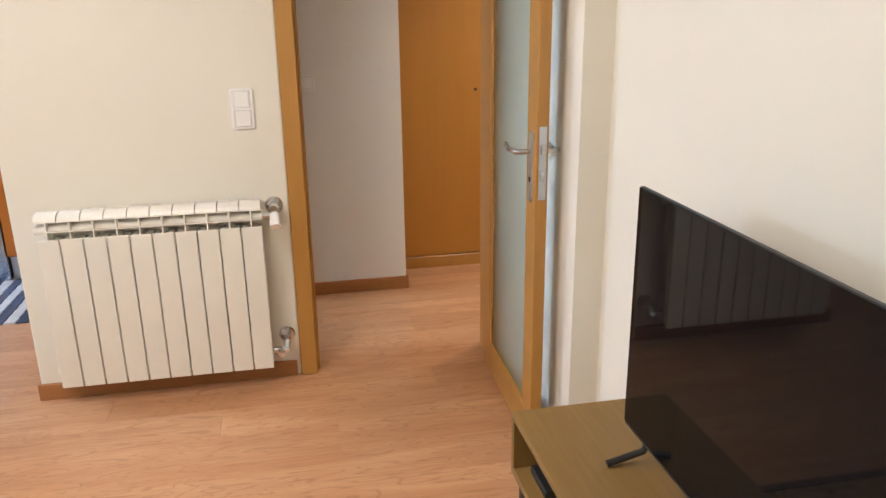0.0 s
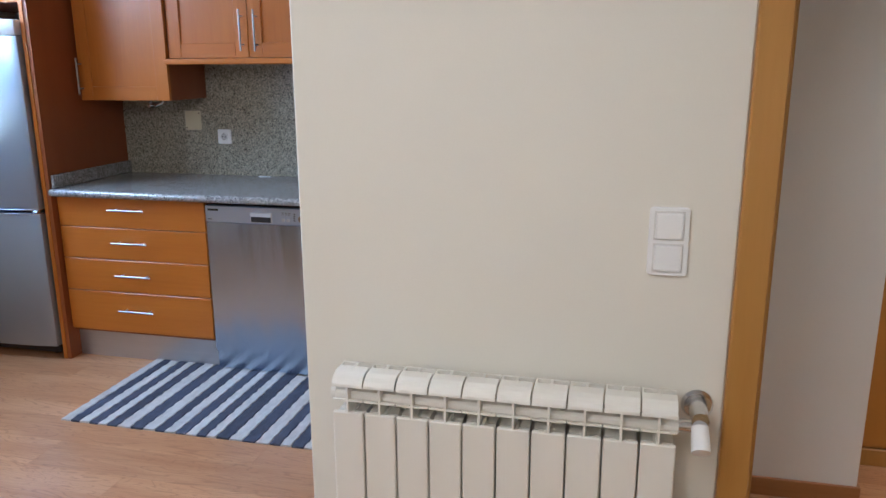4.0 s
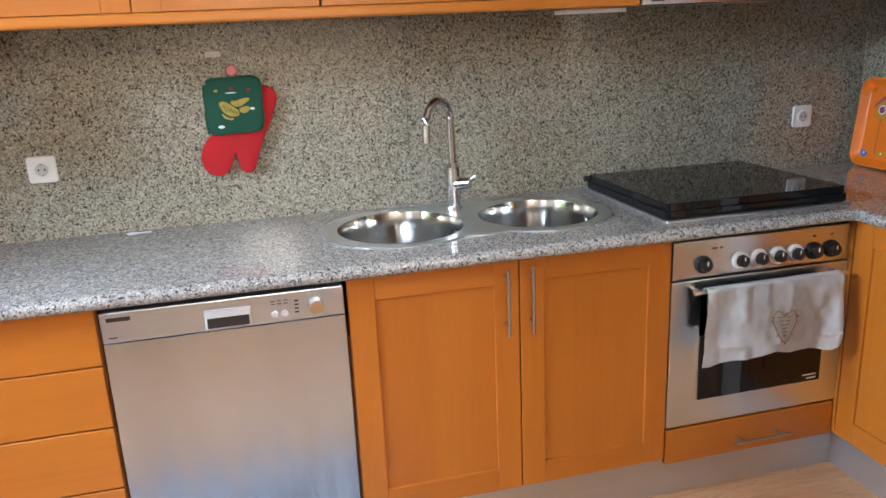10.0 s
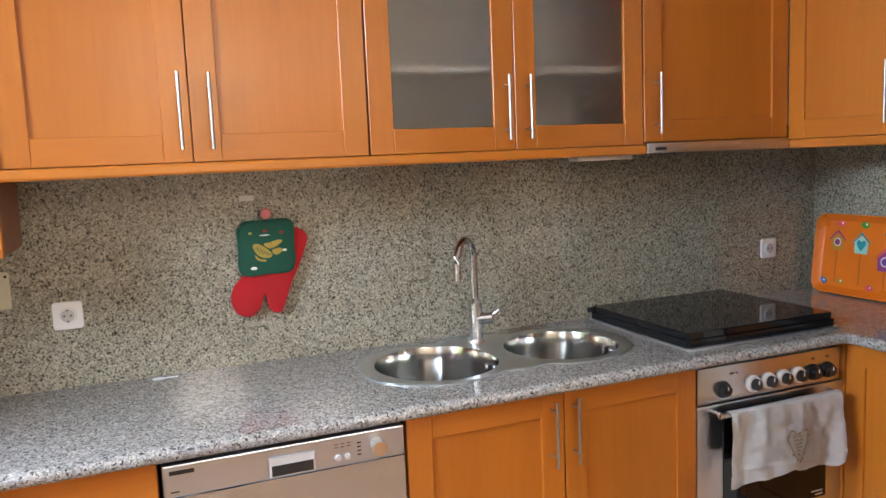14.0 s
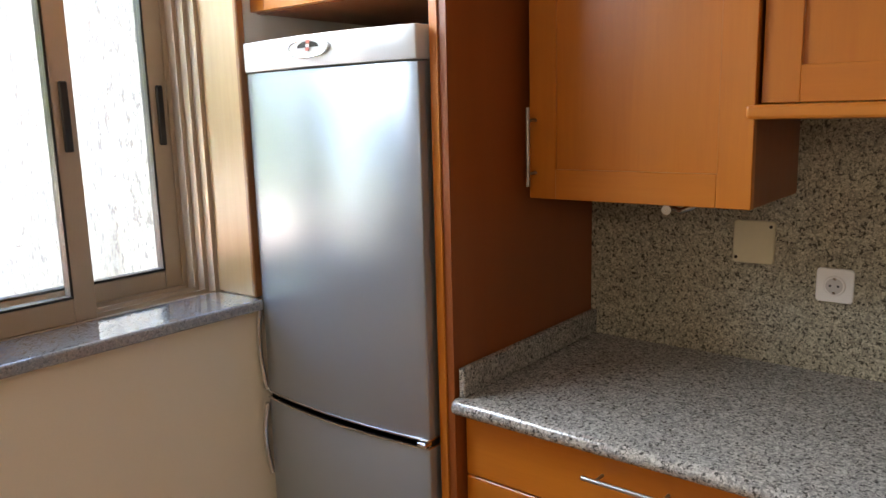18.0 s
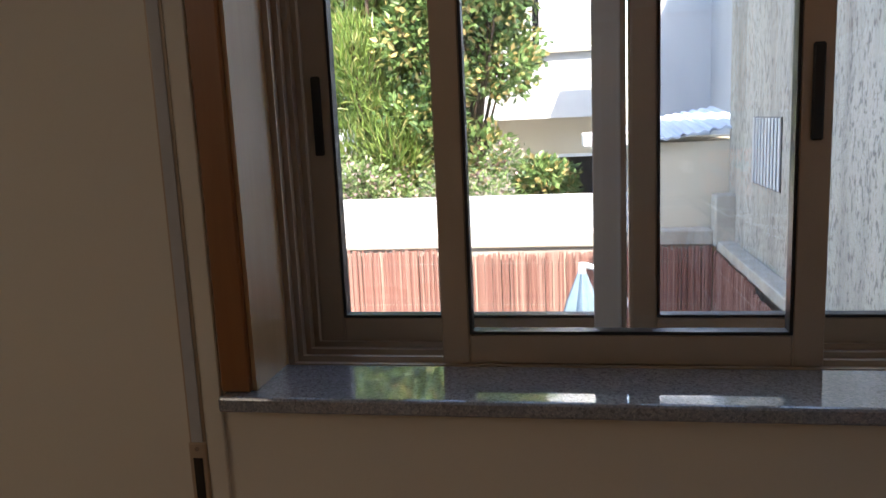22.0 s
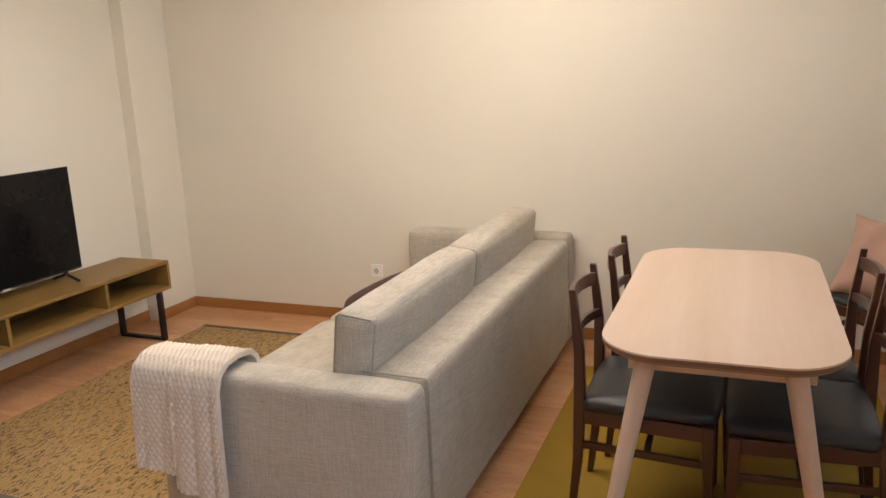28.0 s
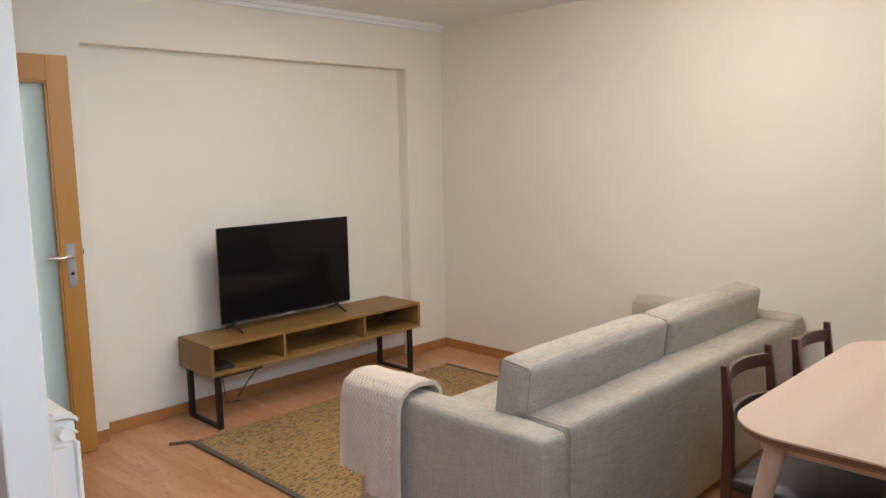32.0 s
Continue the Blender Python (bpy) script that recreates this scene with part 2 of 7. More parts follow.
def laminate(name):
    """Printed oak: long soft grain, short dark pores, arched figure; each plank its own cut."""
    m, nt, b = nodes_of(name)
    oi = nt.nodes.new("ShaderNodeObjectInfo")
    mul, off = nt.nodes.new("ShaderNodeVectorMath"), nt.nodes.new("ShaderNodeVectorMath")
    mul.operation, off.operation = "SCALE", "ADD"
    mul.inputs[0].default_value = (9.0, 5.0, 3.0)
    nt.links.new(oi.outputs["Random"], mul.inputs["Scale"])
    nt.links.new(mapped(nt), off.inputs[0])
    nt.links.new(mul.outputs[0], off.inputs[1])

    def scaled(sc):
        mp = nt.nodes.new("ShaderNodeMapping")
        mp.inputs["Scale"].default_value = sc
        nt.links.new(off.outputs[0], mp.inputs["Vector"])
        return mp.outputs["Vector"]

    wide = noise_tex(nt, scaled((0.9, 7, 1)), 1.0, 4, 0.6, 0.8)
    fig = noise_tex(nt, scaled((1.3, 9, 1)), 1.0, 2, 0.5, 1.5)
    fine = noise_tex(nt, scaled((7, 150, 1)), 1.0, 4, 0.7)
    pore = noise_tex(nt, scaled((26, 240, 1)), 1.0, 2, 0.6)
    rings = nt.nodes.new("ShaderNodeMath")
    rings.operation = "SINE"
    k = nt.nodes.new("ShaderNodeMath")
    k.operation = "MULTIPLY"
    k.inputs[1].default_value = 70.0
    nt.links.new(fig, k.inputs[0])
    nt.links.new(k.outputs[0], rings.inputs[0])
    dark, light = (0.45, 0.205, 0.082), (0.69, 0.40, 0.21)
    col = mixed(nt, 0.32, ramp(nt, wide, (0.3, dark), (0.7, light)), ramp(nt, fine, (0.3, dark), (0.7, light)))
    col = mixed(nt, ramp(nt, rings.outputs[0], (0.75, grey(0)), (1.0, grey(0.42))), col, (0.30, 0.125, 0.05))
    col = mixed(nt, ramp(nt, pore, (0.66, grey(0)), (0.73, grey(0.6))), col, (0.22, 0.085, 0.035))
    col = mixed(nt, 1.0, col, ramp(nt, oi.outputs["Random"], (0, grey(0.86)), (1, grey(1.0))), "MULTIPLY")
    nt.links.new(col, b.inputs["Base Color"])
    nt.links.new(ramp(nt, fine, (0.2, grey(0.27)), (0.8, grey(0.36))), b.inputs["Roughness"])
    bumped(nt, b, fine, 0.05)
    return m


def glass(name, color=(1, 1, 1), rough=0.0, ior=1.45):
    m, nt, b = nodes_of(name)
    b.inputs["Base Color"].default_value = (*color, 1)
    b.inputs["Roughness"].default_value, b.inputs["IOR"].default_value = rough, ior
    b.inputs["Transmission Weight"].default_value = 1.0
    return m


M = {
    "wall": plain("wall_paint", (0.78, 0.74, 0.635), 0.75, vary=0.03, scale=1.3, fine=220, bump=0.08),
    "wall_white": plain("white_wall_paint", (0.80, 0.785, 0.735), 0.75, vary=0.03, scale=1.3, fine=220, bump=0.08),
    "ceiling": plain("ceiling_paint", (0.80, 0.79, 0.76), 0.8, vary=0.02, scale=1.0, fine=200, bump=0.05),
    "plank": laminate("laminate_plank"),
    "cabinet": wood("cherry_veneer", (0.42, 0.118, 0.008), (0.55, 0.185, 0.017), 0.32, (16, 16, 1.0), coat=0.25, piece=0.05),
    "cabinet_h": wood("cherry_veneer_across", (0.42, 0.118, 0.008), (0.55, 0.185, 0.017), 0.32, (1.0, 16, 16), coat=0.25, piece=0.05),
    "cabinet_d": wood("cherry_veneer_deep", (0.42, 0.118, 0.008), (0.55, 0.185, 0.017), 0.32, (16, 1.0, 16), coat=0.25, piece=0.05),
    "panel_red": wood("cherry_side_panel", (0.225, 0.054, 0.010), (0.295, 0.080, 0.016), 0.38, (16, 16, 1.0), coat=0.15),
    "honey": wood("honey_door_veneer", (0.40, 0.19, 0.035), (0.52, 0.27, 0.06), 0.36, (14, 14, 0.9), coat=0.15),
    "honey_flat": wood("honey_closet_veneer", (0.43, 0.18, 0.022), (0.50, 0.22, 0.029), 0.4, (10, 10, 0.7), coat=0.1, ring=3.0),
    "base": wood("baseboard_wood", (0.33, 0.14, 0.04), (0.45, 0.21, 0.07), 0.4, (1.0, 14, 14)),
    "granite": granite("granite_counter", (0.93, 0.93, 0.96), 0.07, 1.62, 1.08),
    # Warm tint puts the room's olive-brown reflection into the backsplash colour.
    "granite_wall": granite("granite_backsplash", (0.98, 0.94, 0.80), 0.06, 1.62, 1.08),
    "granite_sill": granite("granite_sill", (0.86, 0.97, 1.16), 0.05, 1.7, 0.5, 1.0),
    "steel": steel("brushed_steel", (0.70, 0.75, 0.80), 0.29),
    # Blue of the window's reflection is put into both dishwasher steel colours.
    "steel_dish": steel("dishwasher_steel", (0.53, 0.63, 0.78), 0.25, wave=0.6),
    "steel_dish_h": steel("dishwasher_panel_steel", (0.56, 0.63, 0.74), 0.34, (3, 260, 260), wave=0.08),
    "steel_h": steel("brushed_steel_across", (0.58, 0.58, 0.59), 0.22, (3, 260, 260), wave=0.10),
    "silver": plain("silver_fridge_paint", (0.37, 0.42, 0.48), 0.36, 0.72, 0.03, 2, 400, 0.02),
    "silver_light": plain("pale_silver_plastic", (0.66, 0.68, 0.70), 0.32, 0.2, 0.02, 3, 300, 0.02),
    "handle": steel("satin_steel_handle", (0.42, 0.42, 0.42), 0.36, (3, 3, 3)),
    "bowl": steel("polished_bowl_steel", (0.64, 0.64, 0.63), 0.14, (260, 260, 3), 0.02),
    "chrome": steel("chrome", (0.68, 0.68, 0.68), 0.18, (3, 3, 3), 0.02),
    "alu": plain("anodised_aluminium_plinth", (0.60, 0.61, 0.63), 0.38, 0.85, 0.05, 3, 200, 0.03, (1, 1, 30)),
    "bronze": plain("bronze_window_aluminium", (0.50, 0.40, 0.295), 0.38, 0.3, 0.05, 4, 200, 0.03),
    "white_frame": plain("pale_window_aluminium", (0.78, 0.78, 0.76), 0.4, 0.0, 0.04, 4, 200, 0.03),
    "lining": wood("window_lining_wood", (0.50, 0.32, 0.15), (0.65, 0.45, 0.24), 0.2, (14, 14, 0.9), coat=0.5),
    "lining_dark": wood("window_casing_wood", (0.25, 0.10, 0.035), (0.36, 0.16, 0.055), 0.3, (14, 14, 0.9), coat=0.2),
    "pane": glass("window_glass"),
    "frosted": glass("frosted_glass", (0.80, 0.90, 0.88), 0.42),
    "smoked": glass("matt_cabinet_glass", (0.86, 0.86, 0.83), 0.40),
    "black_gloss": plain("black_glass", (0.010, 0.010, 0.011), 0.045, 0.0, 0.1, 3, 60, 0.0),
    "screen": plain("dark_screen", (0.006, 0.006, 0.007), 0.03, 0.0, 0.1, 3, 60, 0.0),
    "black": plain("black_plastic", (0.02, 0.02, 0.02), 0.4, 0.0, 0.15, 8, 300, 0.05),
    "white_plastic": plain("white_plastic", (0.86, 0.85, 0.82), 0.32, 0.0, 0.02, 5, 200, 0.02),
    "radiator": plain("radiator_enamel", (0.80, 0.77, 0.68), 0.30, 0.0, 0.02, 3, 200, 0.02),
    "linen": woven("grey_linen_fabric", (0.30, 0.268, 0.212), (0.59, 0.54, 0.45)),
    "linen_seam": plain("linen_piping", (0.37, 0.33, 0.27), 0.95, 0, 0.1, 20, 300, 0.3),
    "dark_wood": wood("dark_chair_wood", (0.045, 0.014, 0.008), (0.10, 0.034, 0.018), 0.3, (12, 12, 1.2), coat=0.3),
    "leather": plain("black_seat_leather", (0.035, 0.037, 0.042), 0.38, 0.0, 0.2, 7, 160, 0.25),
    "table": wood("pale_ash_table", (0.62, 0.45, 0.325), (0.76, 0.60, 0.47), 0.34, (13, 0.9, 13), coat=0.1),
    "stand": wood("olive_pine_boards", (0.155, 0.082, 0.018), (0.34, 0.205, 0.058), 0.45, (11, 0.9, 11)),
    "stand_x": wood("olive_pine_dividers", (0.18, 0.098, 0.022), (0.30, 0.178, 0.048), 0.45, (11, 11, 0.9)),
    "iron": plain("dark_iron", (0.035, 0.030, 0.028), 0.45, 0.6, 0.15, 9, 200, 0.05),
    "pink": plain("dusty_pink_fabric", (0.48, 0.30, 0.235), 0.95, 0.0, 0.08, 6, 400, 0.4),
    "cream_knit": plain("cream_knit_wool", (0.62, 0.54, 0.44), 0.95, 0.0, 0.08, 8, 260, 0.5),
}

M["black_gloss"].node_tree.nodes["Principled BSDF"].inputs["Specular IOR Level"].default_value = 0.35
M["screen"].node_tree.nodes["Principled BSDF"].inputs["Specular IOR Level"].default_value = 0.18


# ---- small builders ----
def part(name, bm, material, parent=None, label="", smooth=False):
    """One mesh object; geometry is given in world metres and moved to the root thing's base."""
    me = bpy.data.meshes.new(name)
    root = parent
    while root is not None and root.parent is not None:
        root = root.parent
    if root is not None:
        bmesh.ops.transform(bm, matrix=root.matrix_basis.inverted(), verts=bm.verts)
    if smooth:
        for e in bm.edges:
            if len(e.link_faces) == 2 and e.calc_face_angle(0) > 0.7:
                e.smooth = False
    bm.to_mesh(me)
    bm.free()
    me.materials.append(material)
    if smooth:
        me.polygons.foreach_set("use_smooth", [True] * len(me.polygons))
    ob = new(name, me)
    if parent is not None:
        ob.parent = parent
    if label:
        ob["label"] = label
    return ob


def thing(name, at, label, category, group="", kind=""):
    ob = new(name)
    ob.empty_display_size = 0.05
    ob.matrix_basis = pose(*at) if len(at) <= 6 else at
    return tagged(ob, label, category, group, kind)


def box(x0, x1, y0, y1, z0, z1, bevel=0.0, bm=None, seg=1):
    own = bmesh.new()
    bmesh.ops.create_cube(own, size=1.0)
    for v in own.verts:
        v.co = ((x0 + x1) / 2 + v.co.x * (x1 - x0), (y0 + y1) / 2 + v.co.y * (y1 - y0), (z0 + z1) / 2 + v.co.z * (z1 - z0))
    if bevel:
        bmesh.ops.bevel(own, geom=own.edges[:], offset=bevel, segments=seg, profile=0.5, affect="EDGES")
    return joined(bm, own)


def joined(bm, own):
    if bm is None:
        return own
    me = bpy.data.meshes.new("tmp")
    own.to_mesh(me)
    own.free()
    bm.from_mesh(me)
    bpy.data.meshes.remove(me)
    return bm


def rod(a, b, r, r2=None, sides=14, bm=None):
    own = bmesh.new()
    a, b = Vector(a), Vector(b)
    bmesh.ops.create_cone(own, cap_ends=True, segments=sides, radius1=r, radius2=r if r2 is None else r2, depth=(b - a).length)
    m = Matrix.Translation((a + b) / 2) @ (b - a).to_track_quat("Z", "Y").to_matrix().to_4x4()
    bmesh.ops.transform(own, matrix=m, verts=own.verts)
    return joined(bm, own)


def tube(points, r, sides=10, bm=None):
    """A round bar along a line of points."""
    own = bmesh.new()
    pts = [Vector(p) for p in points]
    rings = []
    for i, p in enumerate(pts):
        d = (pts[min(i + 1, len(pts) - 1)] - pts[max(i - 1, 0)]).normalized()
        up = Vector((0, 0, 1)) if abs(d.z) < 0.95 else Vector((1, 0, 0))
        u = d.cross(up).normalized()
        w = d.cross(u)
        rings.append([own.verts.new(p + (u * math.cos(k * math.tau / sides) + w * math.sin(k * math.tau / sides)) * r) for k in range(sides)])
    for p, q in zip(rings, rings[1:]):
        for k in range(sides):
            own.faces.new((p[k], p[(k + 1) % sides], q[(k + 1) % sides], q[k]))
    own.faces.new(rings[0][::-1])
    own.faces.new(rings[-1])
    bmesh.ops.recalc_face_normals(own, faces=own.faces[:])
    return joined(bm, own)


def slab(outline, z0, z1, bevel=0.0, bm=None, holes=()):
    """A flat plate with a free outline, and holes."""
    own = bmesh.new()
    edges = []
    for loop in (outline, *holes):
        vs = [own.verts.new((x, y, z1)) for x, y in loop]
        edges += [own.edges.new((a, b)) for a, b in zip(vs, vs[1:] + vs[:1])]
    bmesh.ops.triangle_fill(own, edges=edges, use_beauty=True)
    got = bmesh.ops.extrude_face_region(own, geom=own.faces[:])
    for v in [g for g in got["geom"] if isinstance(g, bmesh.types.BMVert)]:
        v.co.z = z0
    bmesh.ops.recalc_face_normals(own, faces=own.faces[:])
    if bevel:
        rim = [e for e in own.edges if len(e.link_faces) == 2 and e.calc_face_angle(0) > 0.9]
        bmesh.ops.bevel(own, geom=rim, offset=bevel, segments=2, profile=0.5, affect="EDGES")
    return joined(bm, own)


def rounded(x0, x1, y0, y1, r, n=8):
    out = []
    for cx, cy, a in ((x1 - r, y1 - r, 0), (x0 + r, y1 - r, 90), (x0 + r, y0 + r, 180), (x1 - r, y0 + r, 270)):
        out += [(cx + r * math.cos(radians(a + 90 * k / n)), cy + r * math.sin(radians(a + 90 * k / n))) for k in range(n + 1)]
    return out


def cutout(outline, y0_, y1_, bevel=0.0):
    """A plate with an outline in x-z, thick along y."""
    own = slab(outline, y0_, y1_, bevel)
    for v in own.verts:
        v.co = (v.co.x, v.co.z, v.co.y)
    bmesh.ops.recalc_face_normals(own, faces=own.faces[:])
    return own


def soft_box(x0, x1, y0, y1, z0, z1, r=0.03, cuts=6, puff=0.0, seed=1, wobble=0.0):
    """An upholstered block: rounded edges, slightly full faces, uneven cloth."""
    own = bmesh.new()
    bmesh.ops.create_cube(own, size=1.0)
    bmesh.ops.subdivide_edges(own, edges=own.edges[:], cuts=cuts, use_grid_fill=True)
    c, h = Vector(((x0 + x1) / 2, (y0 + y1) / 2, (z0 + z1) / 2)), Vector(((x1 - x0) / 2, (y1 - y0) / 2, (z1 - z0) / 2))
    for v in own.verts:
        u = v.co * 2
        # crowd the cuts towards the edges, so that the rounding stays tight
        u = Vector([math.copysign(1 - (1 - abs(a)) ** 1.6, a) for a in u])
        p = Vector((u.x * h.x, u.y * h.y, u.z * h.z))
        core = Vector([max(-(hh - r), min(hh - r, a)) for a, hh in zip(p, h)])
        d = p - core
        if d.length > 1e-6:
            p = core + d.normalized() * min(r, d.length) if d.length > r else core + d
        for k in range(3):
            o = [(1 - u[j] ** 2) for j in range(3) if j != k]
            p[k] += math.copysign(puff * o[0] * o[1], u[k]) * (abs(u[k]) > 0.99)
        if wobble:
            p += noise.noise_vector(Vector((p.x * 5 + seed, p.y * 5, p.z * 5))) * wobble
        v.co = c + p
    return own


def structure(name, bm, material, label, category):
    return tagged(part(name, bm, material), label, category, kind="structure")

# ---- structure ----
CEIL = 2.46
S, E, W, N = -0.105, 0.85, -3.71, 5.56

b = box(-4.1, 1.10, S - 0.15, S, 0, CEIL)
structure("wall_south", b, M["wall"], "plain cream painted wall behind sofa and table", "wall")
b = box(0.945, 1.10, 0.26, 2.53, 0, 2.12)
box(E, 1.10, S, 0.26, 0, CEIL, bm=b)
box(E, 1.10, 2.53, 3.405, 0, CEIL, bm=b)
box(E, 1.10, 0.26, 2.53, 2.12, CEIL, bm=b)
structure("wall_east", b, M["wall"], "cream painted wall with a shallow recess behind the television", "wall")
b = box(-1.035, -0.015, 3.405, 3.525, 0, CEIL, 0.004)
structure("wall_stub", b, M["wall"], "cream painted partition wall carrying radiator and switch", "wall")
b = box(-0.015, 0.86, 3.405, 3.525, 2.10, CEIL)
box(0.86, 2.40, 3.405, 3.525, 0, CEIL, bm=b)
structure("wall_hall_south", b, M["wall"], "painted wall above and beside the hall doorway", "wall")
b = box(-0.10, 0.580, 4.345, 4.478, 0, CEIL)
structure("wall_kitchen_end", b, M["wall_white"], "white painted wall end beside kitchen counter", "wall")
b = box(-0.10, 0.05, 3.525, 4.30, 2.10, CEIL)
structure("wall_kitchen_door_head", b, M["wall_white"], "white painted wall above the kitchen doorway", "wall")
b = box(0.47, 0.580, 4.478, N, 0, CEIL)
structure("wall_kitchen_east", b, M["wall_white"], "painted kitchen side wall behind granite", "wall")
b = box(-4.1, 0.606, N, N + 0.15, 0, CEIL)
structure("wall_north", b, M["wall"], "painted kitchen back wall behind granite", "wall")
b = box(0.580, 2.40, 4.67, 4.80, 0, CEIL)
structure("wall_hall_north", b, M["wall"], "cream painted hall wall with closet door", "wall")
b = box(2.40, 2.52, 3.405, 4.80, 0, CEIL)
structure("wall_hall_east", b, M["wall"], "cream painted end wall of hall", "wall")
KW = (3.490, 4.885, 1.035, 2.36)  # kitchen window opening
LW = (0.86, 2.02, 0.96, 2.36)  # living room window opening
b = box(-4.10, W, S, LW[0], 0, CEIL)
box(-4.10, W, LW[1], KW[0], 0, CEIL, bm=b)
box(-4.10, W, KW[1], N, 0, CEIL, bm=b)
for y0, y1, z0, z1 in (LW, KW):
    box(-4.10, W, y0, y1, 0, z0, bm=b)
    box(-4.10, W, y0, y1, z1, CEIL, bm=b)
structure("wall_west", b, M["wall"], "cream painted outer wall with two window openings", "wall")
structure("ceiling", box(-4.1, 2.52, S - 0.15, N + 0.15, CEIL, CEIL + 0.12), M["ceiling"], "flat white painted ceiling", "ceiling")
b = box(0.81, E, S, 3.405, CEIL - 0.03, CEIL)
box(0.83, E, S, 3.405, CEIL - 0.055, CEIL - 0.03, bm=b)
structure("cornice_trim", b, M["ceiling"], "white stepped plaster cornice along ceiling", "cornice")

floor = structure("floor", box(-4.1, 2.5, S - 0.1, N + 0.1, -0.08, -0.004), M["base"], "pinkish oak laminate plank floor", "floor")


# baseboards
def baseboard(bm, x0, x1, y0, y1, h=0.07):
    return box(x0, x1, y0, y1, 0.0, h, 0.003, bm=bm)


b = baseboard(None, W, E, S, S + 0.012)
structure("baseboard_south", b, M["base"], "brown wooden baseboard along cream wall", "baseboard")
b = baseboard(None, 0.838, 0.85, S + 0.012, 0.26)
baseboard(b, 0.933, 0.945, 0.26, 2.53)
baseboard(b, 0.838, 0.85, 2.53, 3.33)
structure("baseboard_east", b, M["base"], "brown wooden baseboard below television wall", "baseboard")
b = baseboard(None, -1.047, -0.03, 3.393, 3.405)
baseboard(b, -1.047, -1.035, 3.405, 3.525)
baseboard(b, -1.047, -0.17, 3.525, 3.537)
structure("baseboard_stub", b, M["base"], "brown wooden baseboard round partition wall", "baseboard")
b = baseboard(None, 0.022, 0.592, 4.333, 4.345)
baseboard(b, 0.580, 0.592, 4.345, 4.67)
baseboard(b, 1.182, 2.40, 4.658, 4.67)
baseboard(b, 0.90, 2.40, 3.525, 3.537)
structure("baseboard_hall", b, M["base"], "brown wooden baseboard in hall", "baseboard")
b = baseboard(None, W, W + 0.012, S + 0.012, 4.86)
structure("baseboard_west", b, M["base"], "brown wooden baseboard below windows", "baseboard")

# ---- door frames and doors ----
b = box(-0.015, 0.053, 3.388, 3.405, 0, 2.115, 0.004)
box(-0.015, 0.053, 3.525, 3.540, 0, 2.115, 0.004, bm=b)
box(-0.015, 0.053, 3.405, 3.525, 0, 2.10, bm=b)
box(0.053, 0.066, 3.43, 3.50, 0, 2.05, 0.003, bm=b)
box(0.800, 0.860, 3.405, 3.525, 0, 2.10, bm=b)
box(0.800, 0.848, 3.388, 3.405, 0, 2.115, 0.004, bm=b)
box(0.800, 0.868, 3.525, 3.540, 0, 2.115, 0.004, bm=b)
box(-0.015, 0.848, 3.387, 3.405, 2.05, 2.12, 0.004, bm=b)
box(0.053, 0.80, 3.405, 3.525, 2.05, 2.10, bm=b)
structure("door_frame_living", b, M["honey"], "honey wood door frame between living room and hall", "door frame")
b = box(-0.117, -0.10, 4.296, 4.368, 0, 2.115, 0.004)
box(-0.10, 0.010, 4.290, 4.345, 0, 2.10, 0.003, bm=b)
box(-0.060, -0.048, 4.285, 4.290, 0, 2.05, 0.002, bm=b)
box(-0.030, 0.022, 4.282, 4.290, 0, 2.05, 0.003, bm=b)
box(0.010, 0.026, 4.290, 4.345, 0, 2.05, 0.003, bm=b)
box(-0.117, -0.10, 3.535, 3.60, 0, 2.115, 0.004, bm=b)
box(-0.10, 0.05, 3.541, 3.60, 0, 2.10, 0.003, bm=b)
box(-0.117, -0.10, 3.535, 4.368, 2.05, 2.12, 0.004, bm=b)
box(-0.10, 0.05, 3.60, 4.285, 2.05, 2.10, bm=b)
structure("door_frame_kitchen", b, M["honey"], "honey wood door frame between kitchen and hall", "door frame")


